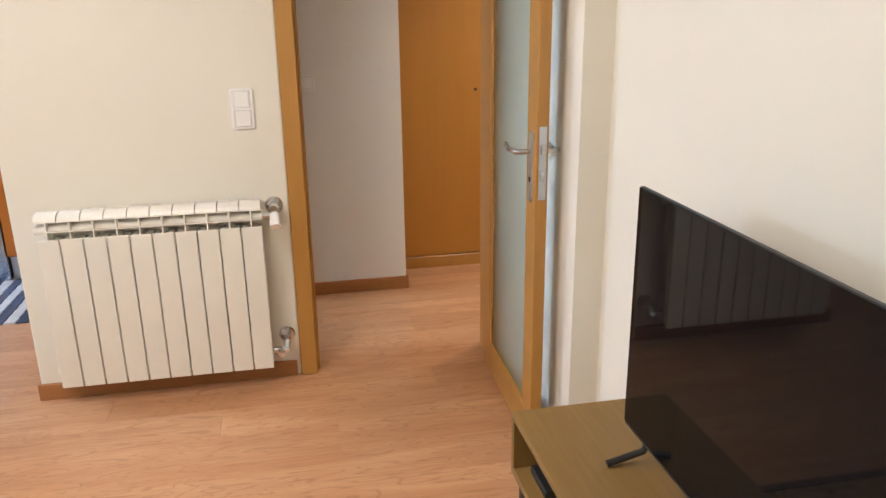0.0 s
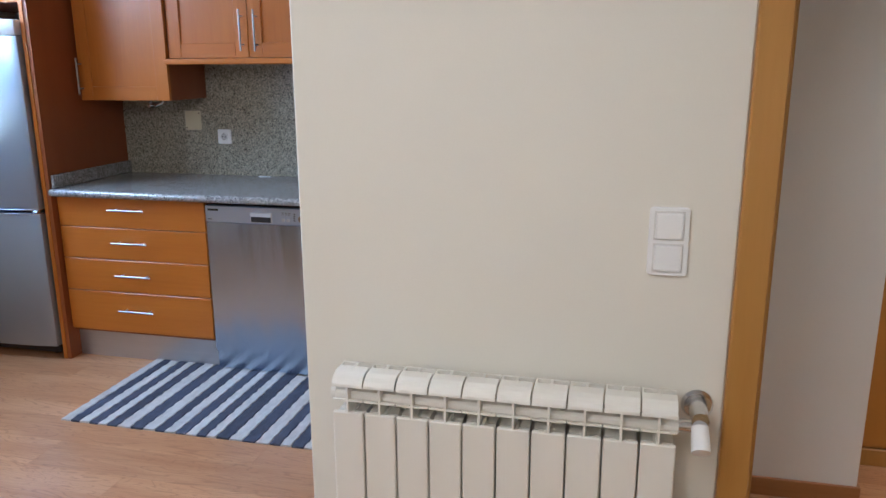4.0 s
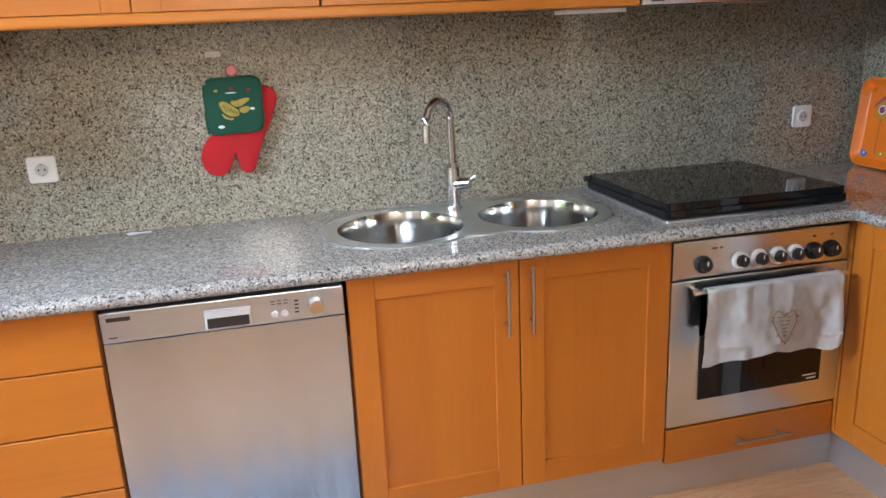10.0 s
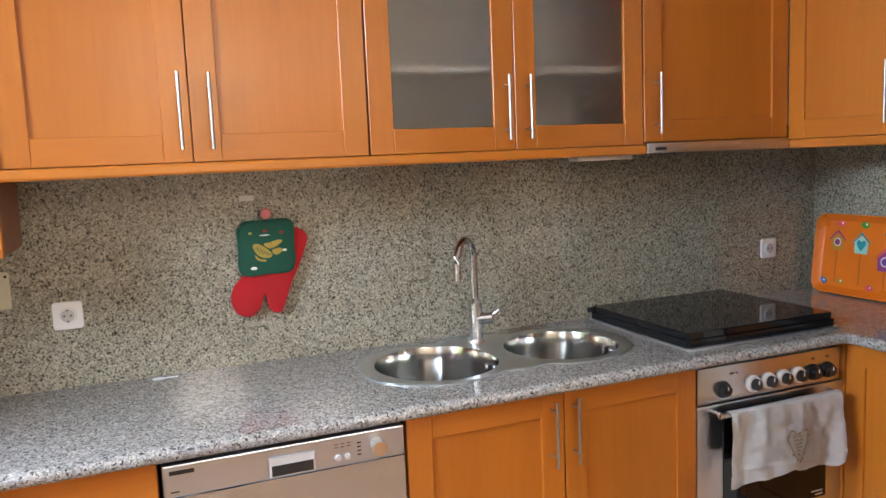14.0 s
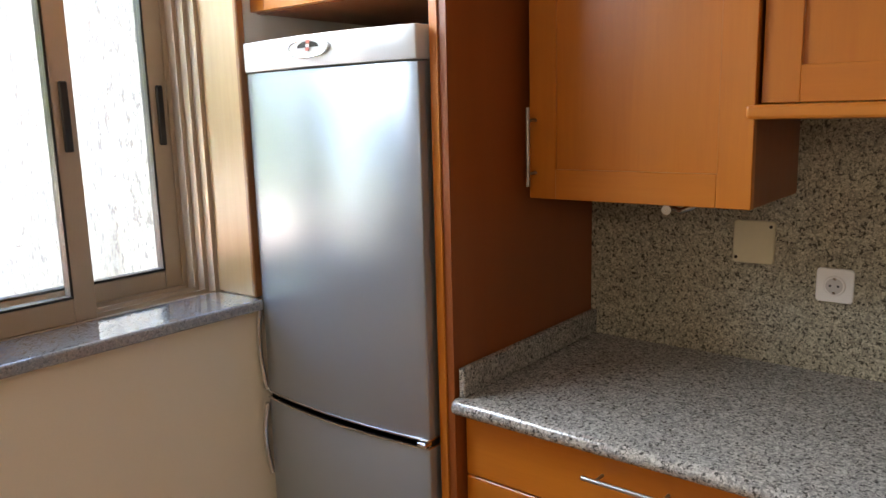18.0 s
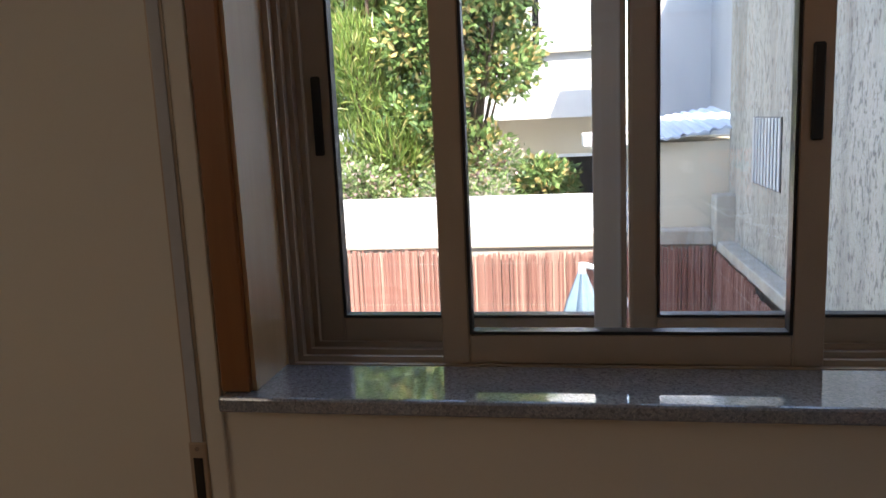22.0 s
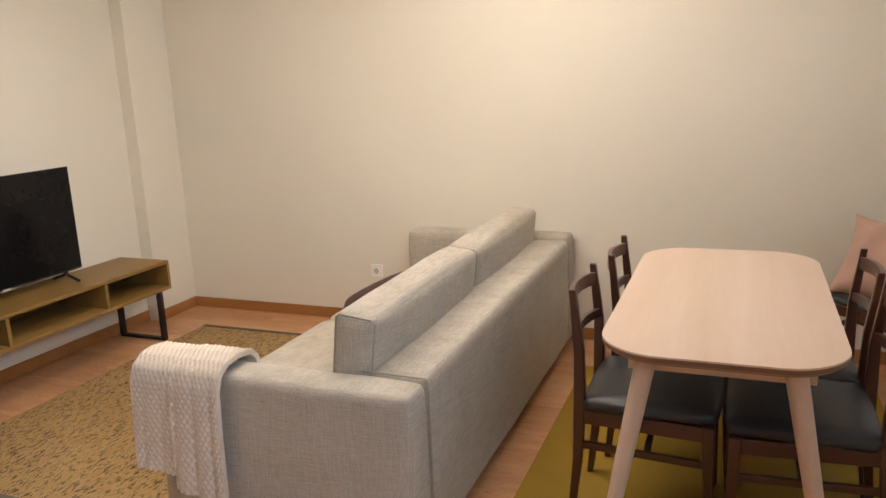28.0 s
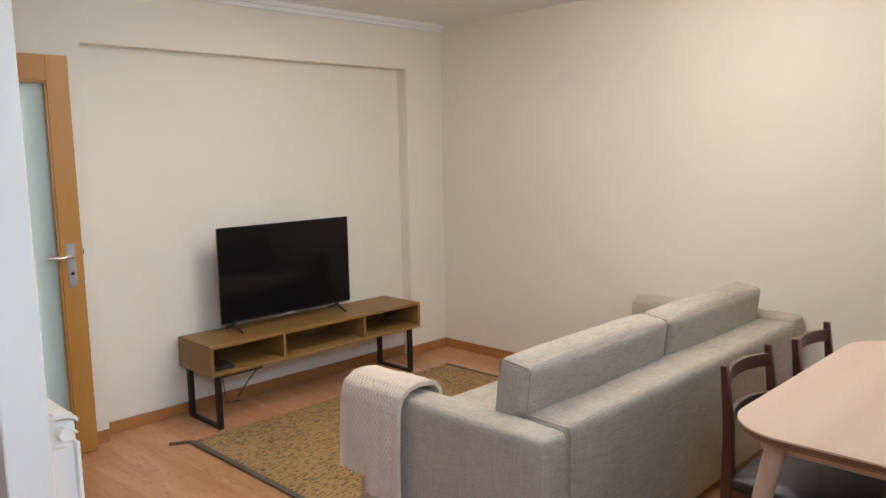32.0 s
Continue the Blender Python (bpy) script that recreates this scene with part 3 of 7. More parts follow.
def glazed_door(name, m, label, w=0.745, h=2.035, t=0.038):
    """Leaf with its hinge edge on the local z axis, reaching along +x."""
    root = new(name)
    root.matrix_basis = Matrix.Identity(4)
    tagged(root, label, "door", kind="structure")
    st, rail = 0.105, 0.125
    fr = box(0, st, -t / 2, t / 2, 0.008, h, 0.002)
    box(w - st, w, -t / 2, t / 2, 0.008, h, 0.002, bm=fr)
    box(st, w - st, -t / 2, t / 2, 0.008, rail, 0.002, bm=fr)
    box(st, w - st, -t / 2, t / 2, h - rail, h, 0.002, bm=fr)
    for s in (-1, 1):
        y0, y1 = sorted((s * (t / 2 - 0.003), s * (t / 2 - 0.010)))
        box(st, st + 0.012, y0, y1, rail, h - rail, 0.002, bm=fr)
        box(w - st - 0.012, w - st, y0, y1, rail, h - rail, 0.002, bm=fr)
        box(st, w - st, y0, y1, rail, rail + 0.012, 0.002, bm=fr)
        box(st, w - st, y0, y1, h - rail - 0.012, h - rail, 0.002, bm=fr)
    leaf = part("leaf_frame", fr, M["honey"], root)
    gp = part("pane", box(st - 0.004, w - st + 0.004, -0.003, 0.003, rail - 0.004, h - rail + 0.004), M["frosted"], root, "frosted greenish glass pane")
    gp.visible_shadow = False
    edge = box(w - 0.001, w + 0.003, -0.012, 0.012, 0.90, 1.13, 0.001)
    part("lock_plate", edge, M["steel"], root, "steel lock plate on door edge")
    part("latch", box(w, w + 0.012, -0.008, 0.008, 1.045, 1.075, 0.002), M["chrome"], root)
    part("bolt", box(w, w + 0.006, -0.006, 0.006, 0.96, 0.99, 0.001), M["chrome"], root)
    for s in (-1, 1):
        y = s * (t / 2)
        pl = part("handle_plate", box(w - 0.078, w - 0.036, min(y, y + s * 0.004), max(y, y + s * 0.004), 0.886, 1.108, 0.0015), M["steel"], root, "brushed steel handle plate")
        x = w - 0.057
        part("lever", tube([(x, y, 1.045), (x, y + s * 0.042, 1.045), (x - 0.012, y + s * 0.052, 1.045), (x - 0.07, y + s * 0.055, 1.043), (x - 0.125, y + s * 0.05, 1.050)], 0.009), M["chrome"], pl, "curved chrome lever", True)
        part("keyhole", rod((x, y + s * 0.003, 0.955), (x, y + s * 0.006, 0.955), 0.009), M["iron"], pl)
    for z in (0.25, 1.05, 1.80):
        part("hinge", rod((-0.004, t / 2, z - 0.045), (-0.004, t / 2, z + 0.045), 0.007), M["chrome"], root)
    root.matrix_basis = m
    return root


glazed_door("door_1", pose(0.790, 3.352, 0, 0, 0, -91.5), "open honey wood door glazed with frosted glass", 0.722)
glazed_door("door_2", pose(-0.112, 3.622, -0.07, 0, 0, 177.5), "open honey wood kitchen door with frosted glass", 0.68)

root = tagged(new("door_3"), "closed honey veneer closet door in hall", "door", kind="structure")
part("leaf", box(0.598, 1.120, 4.648, 4.668, 0.075, 2.085, 0.002), M["honey_flat"], root)
fr = box(1.124, 1.178, 4.638, 4.669, 0.0, 2.15, 0.003)
box(0.594, 1.124, 4.640, 4.669, 2.09, 2.15, 0.003, bm=fr)
box(0.594, 1.124, 4.640, 4.669, 0.0, 0.07, 0.003, bm=fr)
part("frame", fr, M["honey"], root)
part("key_escutcheon", rod((1.048, 4.648, 1.038), (1.048, 4.643, 1.038), 0.008), M["iron"], root, "small dark keyhole escutcheon")
part("key", rod((1.048, 4.643, 1.038), (1.048, 4.635, 1.038), 0.004), M["iron"], root)


# ---- windows ----
def sash(root, x, y0, y1, z0, z1, w=0.055, d=0.030, mat=None, handle=0, low=0.06):
    fr = box(x - d / 2, x + d / 2, y0, y0 + w, z0, z1, 0.003)
    box(x - d / 2, x + d / 2, y1 - w, y1, z0, z1, 0.003, bm=fr)
    box(x - d / 2, x + d / 2, y0 + w, y1 - w, z0, z0 + low, 0.003, bm=fr)
    box(x - d / 2, x + d / 2, y0 + w, y1 - w, z1 - w, z1, 0.003, bm=fr)
    s = part("sash", fr, mat or M["bronze"], root)
    gk = 0.006
    gs = box(x - d / 2 - 0.001, x + d / 2 + 0.001, y0 + w, y0 + w + gk, z0 + low, z1 - w)
    box(x - d / 2 - 0.001, x + d / 2 + 0.001, y1 - w - gk, y1 - w, z0 + low, z1 - w, bm=gs)
    box(x - d / 2 - 0.001, x + d / 2 + 0.001, y0 + w + gk, y1 - w - gk, z0 + low, z0 + low + gk, bm=gs)
    box(x - d / 2 - 0.001, x + d / 2 + 0.001, y0 + w + gk, y1 - w - gk, z1 - w - gk, z1 - w, bm=gs)
    part("gasket", gs, M["black"], s, "black rubber glazing gasket")
    p = part("pane", box(x - 0.002, x + 0.002, y0 + w - 0.004, y1 - w + 0.004, z0 + low - 0.004, z1 - w + 0.004), M["pane"], s, "clear glass pane")
    p.visible_shadow = False
    if handle:
        yh = y0 + w * 0.5 if handle < 0 else y1 - w * 0.5
        part("handle", box(x + d / 2, x + d / 2 + 0.010, yh - 0.010, yh + 0.010, 1.468, 1.634, 0.003), M["black"], s, "black recessed sliding handle")
    return s


def window_case(root, y0, y1, z0, z1):
    """Fixed bronze frame with three sliding tracks."""
    fr = box(-4.085, -3.865, y0, y0 + 0.014, z0, z1, 0.002)
    box(-4.085, -3.865, y1 - 0.014, y1, z0, z1, 0.002, bm=fr)
    box(-4.085, -3.865, y0, y1, z0, z0 + 0.010, 0.002, bm=fr)
    box(-4.085, -3.865, y0, y1, z1 - 0.03, z1, 0.002, bm=fr)
    for x in (-3.875, -3.925, -3.975, -4.03, -4.078):
        box(x - 0.004, x + 0.004, y0 + 0.014, y1 - 0.014, z0 + 0.010, z0 + 0.022, bm=fr)
        box(x - 0.004, x + 0.004, y0 + 0.014, y0 + 0.026, z0 + 0.022, z1 - 0.03, bm=fr)
        box(x - 0.004, x + 0.004, y1 - 0.026, y1 - 0.014, z0 + 0.022, z1 - 0.03, bm=fr)
    part("window_frame", fr, M["bronze"], root)


w1 = tagged(new("window_1"), "bronze aluminium sliding kitchen window with granite sill", "window", kind="structure")
y0, y1, z0, z1 = KW
window_case(w1, y0 + 0.001, y1 - 0.001, z0 + 0.001, z1 - 0.001)
sash(w1, -4.05, 3.520, 4.185, 1.050, 2.325, handle=-1)
sash(w1, -4.05, 4.190, 4.862, 1.050, 2.325, handle=1)
sash(w1, -3.90, 3.820, 4.524, 1.056, 2.325, handle=1)
part("meeting_strip", box(-4.034, -4.028, 4.118, 4.174, 1.06, 2.31, 0.002), M["white_frame"], w1, "pale strip on meeting stile")
part("window_sill", slab(rounded(-3.862, -3.672, 3.444, 4.868, 0.004, 2), 1.030, 1.060, 0.006), M["granite_sill"], w1, "polished grey granite window sill")
ln = box(-3.865, W + 0.004, y0 + 0.002, y0 + 0.016, 1.061, z1 - 0.002)
box(-3.865, W + 0.004, y1 - 0.016, y1 - 0.002, 1.061, z1 - 0.002, bm=ln)
box(-3.865, W + 0.004, y0 + 0.016, y1 - 0.016, z1 - 0.016, z1 - 0.002, bm=ln)
part("lining", ln, M["lining"], w1, "glossy pale wood lining")
cs = box(W, W + 0.016, 3.442, 3.498, 1.061, z1 + 0.05, 0.003)
box(W, W + 0.016, 3.498, 4.862, z1 - 0.005, z1 + 0.05, 0.003, bm=cs)
box(W, W + 0.016, 4.862, 4.885, 1.061, z1 + 0.05, 0.003, bm=cs)
part("casing", cs, M["lining_dark"], w1, "dark wood casing")

w2 = tagged(new("window_2"), "sliding living room window behind white curtains", "window", kind="structure")
y0, y1, z0, z1 = LW
window_case(w2, y0 + 0.001, y1 - 0.001, z0 + 0.001, z1 - 0.001)
sash(w2, -4.05, 0.875, 1.44, 0.975, 2.325, mat=M["white_frame"])
sash(w2, -3.98, 1.42, 2.005, 0.975, 2.325, mat=M["white_frame"])
part("window_sill", slab(rounded(-3.862, -3.672, 0.80, 2.07, 0.004, 2), 0.957, 0.987, 0.006), M["granite_sill"], w2, "polished grey granite window sill")
ln = box(-3.865, W + 0.004, y0 + 0.002, y0 + 0.016, 0.988, z1 - 0.002)
box(-3.865, W + 0.004, y1 - 0.016, y1 - 0.002, 0.988, z1 - 0.002, bm=ln)
box(-3.865, W + 0.004, y0 + 0.016, y1 - 0.016, z1 - 0.016, z1 - 0.002, bm=ln)
part("lining", ln, M["lining"], w2, "glossy pale wood lining")
cs = box(W, W + 0.016, 0.815, 0.865, 0.988, z1 + 0.05, 0.003)
box(W, W + 0.016, 2.015, 2.065, 0.988, z1 + 0.05, 0.003, bm=cs)
box(W, W + 0.016, 0.865, 2.015, z1 - 0.005, z1 + 0.05, 0.003, bm=cs)
part("casing", cs, M["lining_dark"], w2, "dark wood casing")


# ---- kitchen ----
def bar_handle(parent, a, b, out, r=0.0046):
    """A thin steel bar on two posts; out points from the door."""
    a, b, out = Vector(a), Vector(b), Vector(out)
    d = (b - a).normalized()
    bar = rod(a, b, r, sides=12)
    for p in (a + d * 0.03, b - d * 0.03):
        rod(p - out, p, r * 0.75, sides=10, bm=bar)
    return part("handle", bar, M["handle"], parent, "slim steel bar handle", True)


def panel_door(parent, u0, u1, z0, z1, face, axis="y", st=0.07, mat=None, infill="wood", t=0.02):
    """A framed door in the plane y = face (looking to -y) or x = face (looking to -x)."""
    def bx(a0, a1, d0, d1, c0, c1, bev=0.0, bm=None):
        if axis == "y":
            return box(a0, a1, face + d0, face + d1, c0, c1, bev, bm)
        return box(face + d0, face + d1, a0, a1, c0, c1, bev, bm)

    if infill == "wood":
        door = part("door", bx(u0 + st, u1 - st, 0.009, t - 0.002, z0 + st, z1 - st), mat or M["cabinet"], parent)
    else:
        door = part("door", bx(u0 + st, u1 - st, 0.009, 0.013, z0 + st, z1 - st), M["smoked"], parent, "matt grey glass pane in wooden frame")
    for a, c in ((u0, u0 + st), (u1 - st, u1)):
        part("stile", bx(a, c, 0, t, z0, z1, 0.0015), mat or M["cabinet"], door)
    for a, c in ((z0, z0 + st), (z1 - st, z1)):
        part("rail", bx(u0 + st, u1 - st, 0, t, a, c, 0.0015), M["cabinet_h"] if axis == "y" else M["cabinet_d"], door)
    return door


# drawers
u = thing("drawer_unit", (-2.63, 5.2, 0), "cherry wood kitchen unit with four drawers", "cabinet", "lower kitchen units")
part("body", box(-3.055, -2.224, 4.957, 5.55, 0.15, 0.868), M["panel_red"], u)
for z1_, z0_, zh in ((0.866, 0.716, 0.811), (0.712, 0.551, 0.643), (0.547, 0.380, 0.473), (0.376, 0.165, 0.287)):
    d = part("drawer_front", box(-3.052, -2.226, 4.936, 4.956, z0_, z1_, 0.002), M["cabinet_h"], u)
    bar_handle(d, (-2.738, 4.902, zh), (-2.540, 4.902, zh), (0, -0.034, 0))
part("plinth", box(-3.055, -2.224, 4.985, 5.0, 0.0, 0.15), M["alu"], u, "brushed aluminium plinth")

# dishwasher
u = thing("dishwasher", (-1.925, 5.2, 0), "brushed steel dishwasher under granite counter", "dishwasher")
part("body", box(-2.215, -1.632, 4.965, 5.54, 0.03, 0.850), M["black"], u)
sheet_front = bmesh.new()
cols, rows_ = 72, 16
grid_v = []
for j in range(rows_ + 1):
    z = 0.115 + 0.655 * j / rows_
    line_ = []
    for i in range(cols + 1):
        x = -2.215 + 0.583 * i / cols
        # a thin sheet is never quite flat: slow slanting waves
        w_ = 0.0013 * math.sin(27 * (x + 0.16 * z) + 1.1) + 0.0008 * math.sin(58 * (x + 0.20 * z) + 2 * x) * (1.2 - z) + 0.0003 * math.sin(113 * x + 6 * z)
        line_.append(sheet_front.verts.new((x, 4.931 + w_, z)))
    grid_v.append(line_)
for p, q in zip(grid_v, grid_v[1:]):
    for i in range(cols):
        sheet_front.faces.new((p[i], p[i + 1], q[i + 1], q[i]))
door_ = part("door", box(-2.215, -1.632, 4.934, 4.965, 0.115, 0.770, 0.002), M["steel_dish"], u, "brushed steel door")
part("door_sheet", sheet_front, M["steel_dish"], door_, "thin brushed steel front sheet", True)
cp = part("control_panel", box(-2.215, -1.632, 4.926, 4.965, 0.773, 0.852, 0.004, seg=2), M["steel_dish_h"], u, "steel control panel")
part("grip", box(-1.976, -1.864, 4.920, 4.927, 0.778, 0.828, 0.002), M["silver_light"], cp)
part("grip_recess", box(-1.970, -1.870, 4.917, 4.921, 0.783, 0.808), M["black"], cp, "dark handle recess")
part("knob", rod((-1.704, 4.926, 0.809), (-1.704, 4.900, 0.809), 0.021, 0.018, 24), M["chrome"], cp, "round chrome programme knob", True)
for x in (-1.807, -1.783):
    part("button", rod((x, 4.926, 0.797), (x, 4.919, 0.797), 0.008), M["silver_light"], cp)
for k in range(6):
    part("marking", box(-1.815 + 0.016 * (k % 3), -1.805 + 0.016 * (k % 3), 4.9252, 4.9262, 0.822 + 0.008 * (k // 3), 0.824 + 0.008 * (k // 3)), M["black"], cp)
for k in range(4):
    part("marking", box(-1.757, -1.747, 4.9252, 4.9262, 0.794 + 0.010 * k, 0.798 + 0.010 * k), M["black"], cp)
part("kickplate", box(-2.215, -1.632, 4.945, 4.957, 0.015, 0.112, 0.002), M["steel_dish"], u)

# sink cabinet
u = thing("sink_cabinet", (-1.155, 5.2, 0), "cherry wood sink cabinet with two framed doors", "cabinet", "lower kitchen units")
part("body", box(-1.626, -0.690, 4.957, 5.55, 0.15, 0.70), M["panel_red"], u)
d = panel_door(u, -1.622, -1.155, 0.162, 0.866, 4.936)
bar_handle(d, (-1.195, 4.902, 0.655), (-1.195, 4.902, 0.845), (0, -0.034, 0))
d = panel_door(u, -1.151, -0.692, 0.162, 0.866, 4.936)
bar_handle(d, (-1.124, 4.902, 0.655), (-1.124, 4.902, 0.847), (0, -0.034, 0))
part("plinth", box(-1.626, -0.690, 4.985, 5.0, 0.0, 0.15), M["alu"], u, "brushed aluminium plinth")

# oven
u = thing("oven", (-0.385, 5.2, 0.15), "built-in steel oven with a row of knobs", "oven")
part("body", box(-0.685, -0.088, 4.965, 5.50, 0.255, 0.868), M["black"], u)
cp = part("control_panel", box(-0.686, -0.080, 4.938, 4.965, 0.738, 0.853, 0.004, seg=2), M["steel_h"], u, "brushed steel control panel")
for k, x in enumerate((-0.588, -0.466, -0.403, -0.339, -0.278, -0.214, -0.151)):
    white = k in (1, 2, 3, 4)
    kn = part("knob", rod((x, 4.938, 0.779), (x, 4.928, 0.779), 0.0275, 0.0245, 24), M["white_plastic"] if white else M["black"], cp, "white ringed black knob" if white else "black knob", True)
    part("knob_grip", rod((x, 4.928, 0.779), (x, 4.913, 0.779), 0.0185, 0.0165, 20), M["black"], kn, "", True)
    part("knob_pointer", box(x - 0.0015, x + 0.0015, 4.9115, 4.9135, 0.781, 0.793), M["white_plastic"], kn)
for x0_, x1_ in ((-0.560, -0.545), (-0.535, -0.528), (-0.220, -0.210), (-0.157, -0.147)):
    part("marking", box(x0_, x1_, 4.9368, 4.9378, 0.822, 0.827), M["black"], cp)
dr = part("door", box(-0.686, -0.080, 4.940, 4.965, 0.262, 0.733, 0.004, seg=2), M["steel"], u, "brushed steel oven door")
part("door_glass", box(-0.585, -0.150, 4.936, 4.941, 0.345, 0.640, 0.001), M["black_gloss"], dr, "dark oven window")
for k, w_ in enumerate((0.050, 0.034)):
    part("maker_mark", box(-0.165 - w_, -0.165, 4.9352, 4.9359, 0.366 - 0.012 * k, 0.371 - 0.012 * k), M["silver_light"], dr)
bar = part("towel_bar", rod((-0.640, 4.893, 0.712), (-0.130, 4.893, 0.712), 0.008), M["chrome"], dr, "steel oven handle", True)
for x in (-0.620, -0.150):
    part("bar_post", rod((x, 4.940, 0.712), (x, 4.893, 0.712), 0.006), M["chrome"], bar)
u = thing("low_cabinet", (-0.385, 5.2, 0), "low cherry wood drawer below oven", "cabinet", "lower kitchen units")
d = part("drawer_front", box(-0.686, -0.085, 4.938, 4.958, 0.140, 0.255, 0.002), M["cabinet_h"], u)
bar_handle(d, (-0.462, 4.905, 0.190), (-0.262, 4.905, 0.190), (0, -0.033, 0))
part("carcase", box(-0.686, -0.085, 4.958, 5.50, 0.150, 0.253), M["panel_red"], u)
part("plinth", box(-0.690, -0.02, 4.985, 5.0, 0.0, 0.15), M["alu"], u, "brushed aluminium plinth")

# return cabinet
u = thing("return_cabinet", (0.2, 4.7, 0), "narrow cherry wood cabinet at counter return", "cabinet", "lower kitchen units")
part("body", box(-0.058, 0.46, 4.482, 4.960, 0.15, 0.868), M["cabinet"], u)
d = panel_door(u, 4.505, 4.925, 0.145, 0.862, -0.080, "x")
bar_handle(d, (-0.114, 4.548, 0.623), (-0.114, 4.548, 0.815), (-0.034, 0, 0))
part("filler", box(-0.080, -0.060, 4.929, 4.957, 0.15, 0.868), M["cabinet"], u)
part("end_strip", box(-0.082, -0.060, 4.482, 4.503, 0.15, 0.868), M["cabinet"], u)
part("plinth", box(-0.035, -0.020, 4.482, 4.985, 0.0, 0.147), M["alu"], u, "brushed aluminium plinth")

# worktop with two sink holes


def ellipse(cx, cy, rx, ry, n=40):
    return [(cx + rx * math.cos(k * math.tau / n), cy + ry * math.sin(k * math.tau / n)) for k in range(n)]


BOWLS = ((-1.415, 5.238, 0.188, 0.196), (-0.985, 5.232, 0.184, 0.186))
top_outline = [(-3.055, 4.905), (-0.135, 4.905), (-0.112, 4.893), (-0.105, 4.870), (-0.105, 4.482), (0.468, 4.482), (0.468, 5.556), (-3.055, 5.556)]
tp = slab(top_outline, 0.870, 0.906, 0.0, holes=[ellipse(*q) for q in BOWLS])
u = thing("countertop", (-1.5, 5.2, 0.87), "speckled grey granite countertop with sink cut-outs", "countertop")
part("top", tp, M["granite"], u)
edge = tube([(-3.055, 4.906, 0.888), (-0.135, 4.906, 0.888), (-0.112, 4.894, 0.888), (-0.106, 4.870, 0.888), (-0.106, 4.482, 0.888)], 0.0185, 12)
part("rounded_edge", edge, M["granite"], u, "", True)
part("upstand", box(-3.055, -3.037, 4.915, 5.556, 0.907, 0.975, 0.003), M["granite"], u, "low granite upstand beside panel")

b = box(-3.055, -1.316, 5.543, 5.559, 0.906, 1.60)
box(-1.313, 0.46, 5.543, 5.559, 0.906, 1.60, bm=b)
box(-1.320, -1.309, 5.5475, 5.559, 0.906, 1.60, bm=b)
structure("backsplash_north", b, M["granite_wall"], "speckled grey granite backsplash slabs behind counter", "backsplash")
b = box(0.453, 0.469, 4.479, 5.543, 0.906, 1.60)
box(-0.100, 0.453, 4.4785, 4.4815, 0.906, 1.54, bm=b)
structure("backsplash_east", b, M["granite_wall"], "speckled grey granite backsplash at counter return", "backsplash")

# sink
u = thing("sink", (-1.2, 5.24, 0.906), "double round-bowl stainless steel sink in granite counter", "sink")
rim_out = []
for k in range(72):
    a = k * math.tau / 72
    best = 0.0
    for cx, cy, rx, ry in ((-1.42, 5.245, 0.240, 0.235), (-0.985, 5.24, 0.236, 0.228), (-1.2, 5.27, 0.30, 0.222)):
        for s in range(60):
            r = 0.01 * s
            px, py = -1.2 + r * math.cos(a), 5.24 + r * math.sin(a)
            if ((px - cx) / rx) ** 2 + ((py - cy) / ry) ** 2 < 1 and r > best:
                best = r
    rim_out.append((-1.2 + best * math.cos(a), 5.24 + best * math.sin(a)))
part("rim", slab(rim_out, 0.9065, 0.9105, 0.0, holes=[ellipse(*q) for q in BOWLS]), M["steel"], u)
for cx, cy, rx, ry in BOWLS:
    bw = bmesh.new()
    rings = []
    for z, k in ((0.9105, 1.0), (0.900, 0.985), (0.86, 0.965), (0.80, 0.945), (0.765, 0.90), (0.750, 0.78), (0.745, 0.50), (0.743, 0.16)):
        wav = [1 + 3.0 * (0.9105 - z) * min(1, 1.02 - k + 0.1) * (0.10 * math.sin(7 * a + cx) + 0.08 * math.sin(13 * a + 1) + 0.05 * math.sin(23 * a)) for a in (n * math.tau / 64 for n in range(64))]
        rings.append([bw.verts.new((cx + (x - cx) * f, cy + (y - cy) * f, z)) for (x, y), f in zip(ellipse(cx, cy, rx * k, ry * k, 64), wav)])
    for p, q in zip(rings, rings[1:]):
        for k in range(len(p)):
            bw.faces.new((p[k], p[(k + 1) % len(p)], q[(k + 1) % len(p)], q[k]))
    bw.faces.new(rings[-1])
    bowl = part("bowl", bw, M["bowl"], u, "round polished bowl", True)
    part("drain", rod((cx, cy, 0.744), (cx, cy, 0.748), 0.032, 0.028, 20), M["chrome"], bowl)
    part("overflow", rod((cx + rx * 0.93, cy + 0.02, 0.865), (cx + rx * 0.93 - 0.008, cy + 0.02, 0.865), 0.013, 0.013, 16), M["chrome"], bowl)

u = thing("kitchen_tap", (-1.205, 5.405, 0.91), "tall chrome swan-neck kitchen tap", "tap")
part("base", rod((-1.205, 5.405, 0.91), (-1.205, 5.405, 0.918), 0.030, 0.027, 20), M["chrome"], u, "", True)
part("body", rod((-1.205, 5.405, 0.918), (-1.205, 5.405, 1.045), 0.0245, 0.0225, 22), M["chrome"], u, "", True)
part("collar", rod((-1.205, 5.405, 1.045), (-1.205, 5.405, 1.060), 0.0225, 0.0135, 22), M["chrome"], u, "", True)
part("cartridge", rod((-1.200, 5.400, 0.990), (-1.158, 5.370, 0.996), 0.0205, 0.0185, 20), M["chrome"], u, "", True)
arc = [(-1.205, 5.405, 1.03), (-1.205, 5.405, 1.19)]
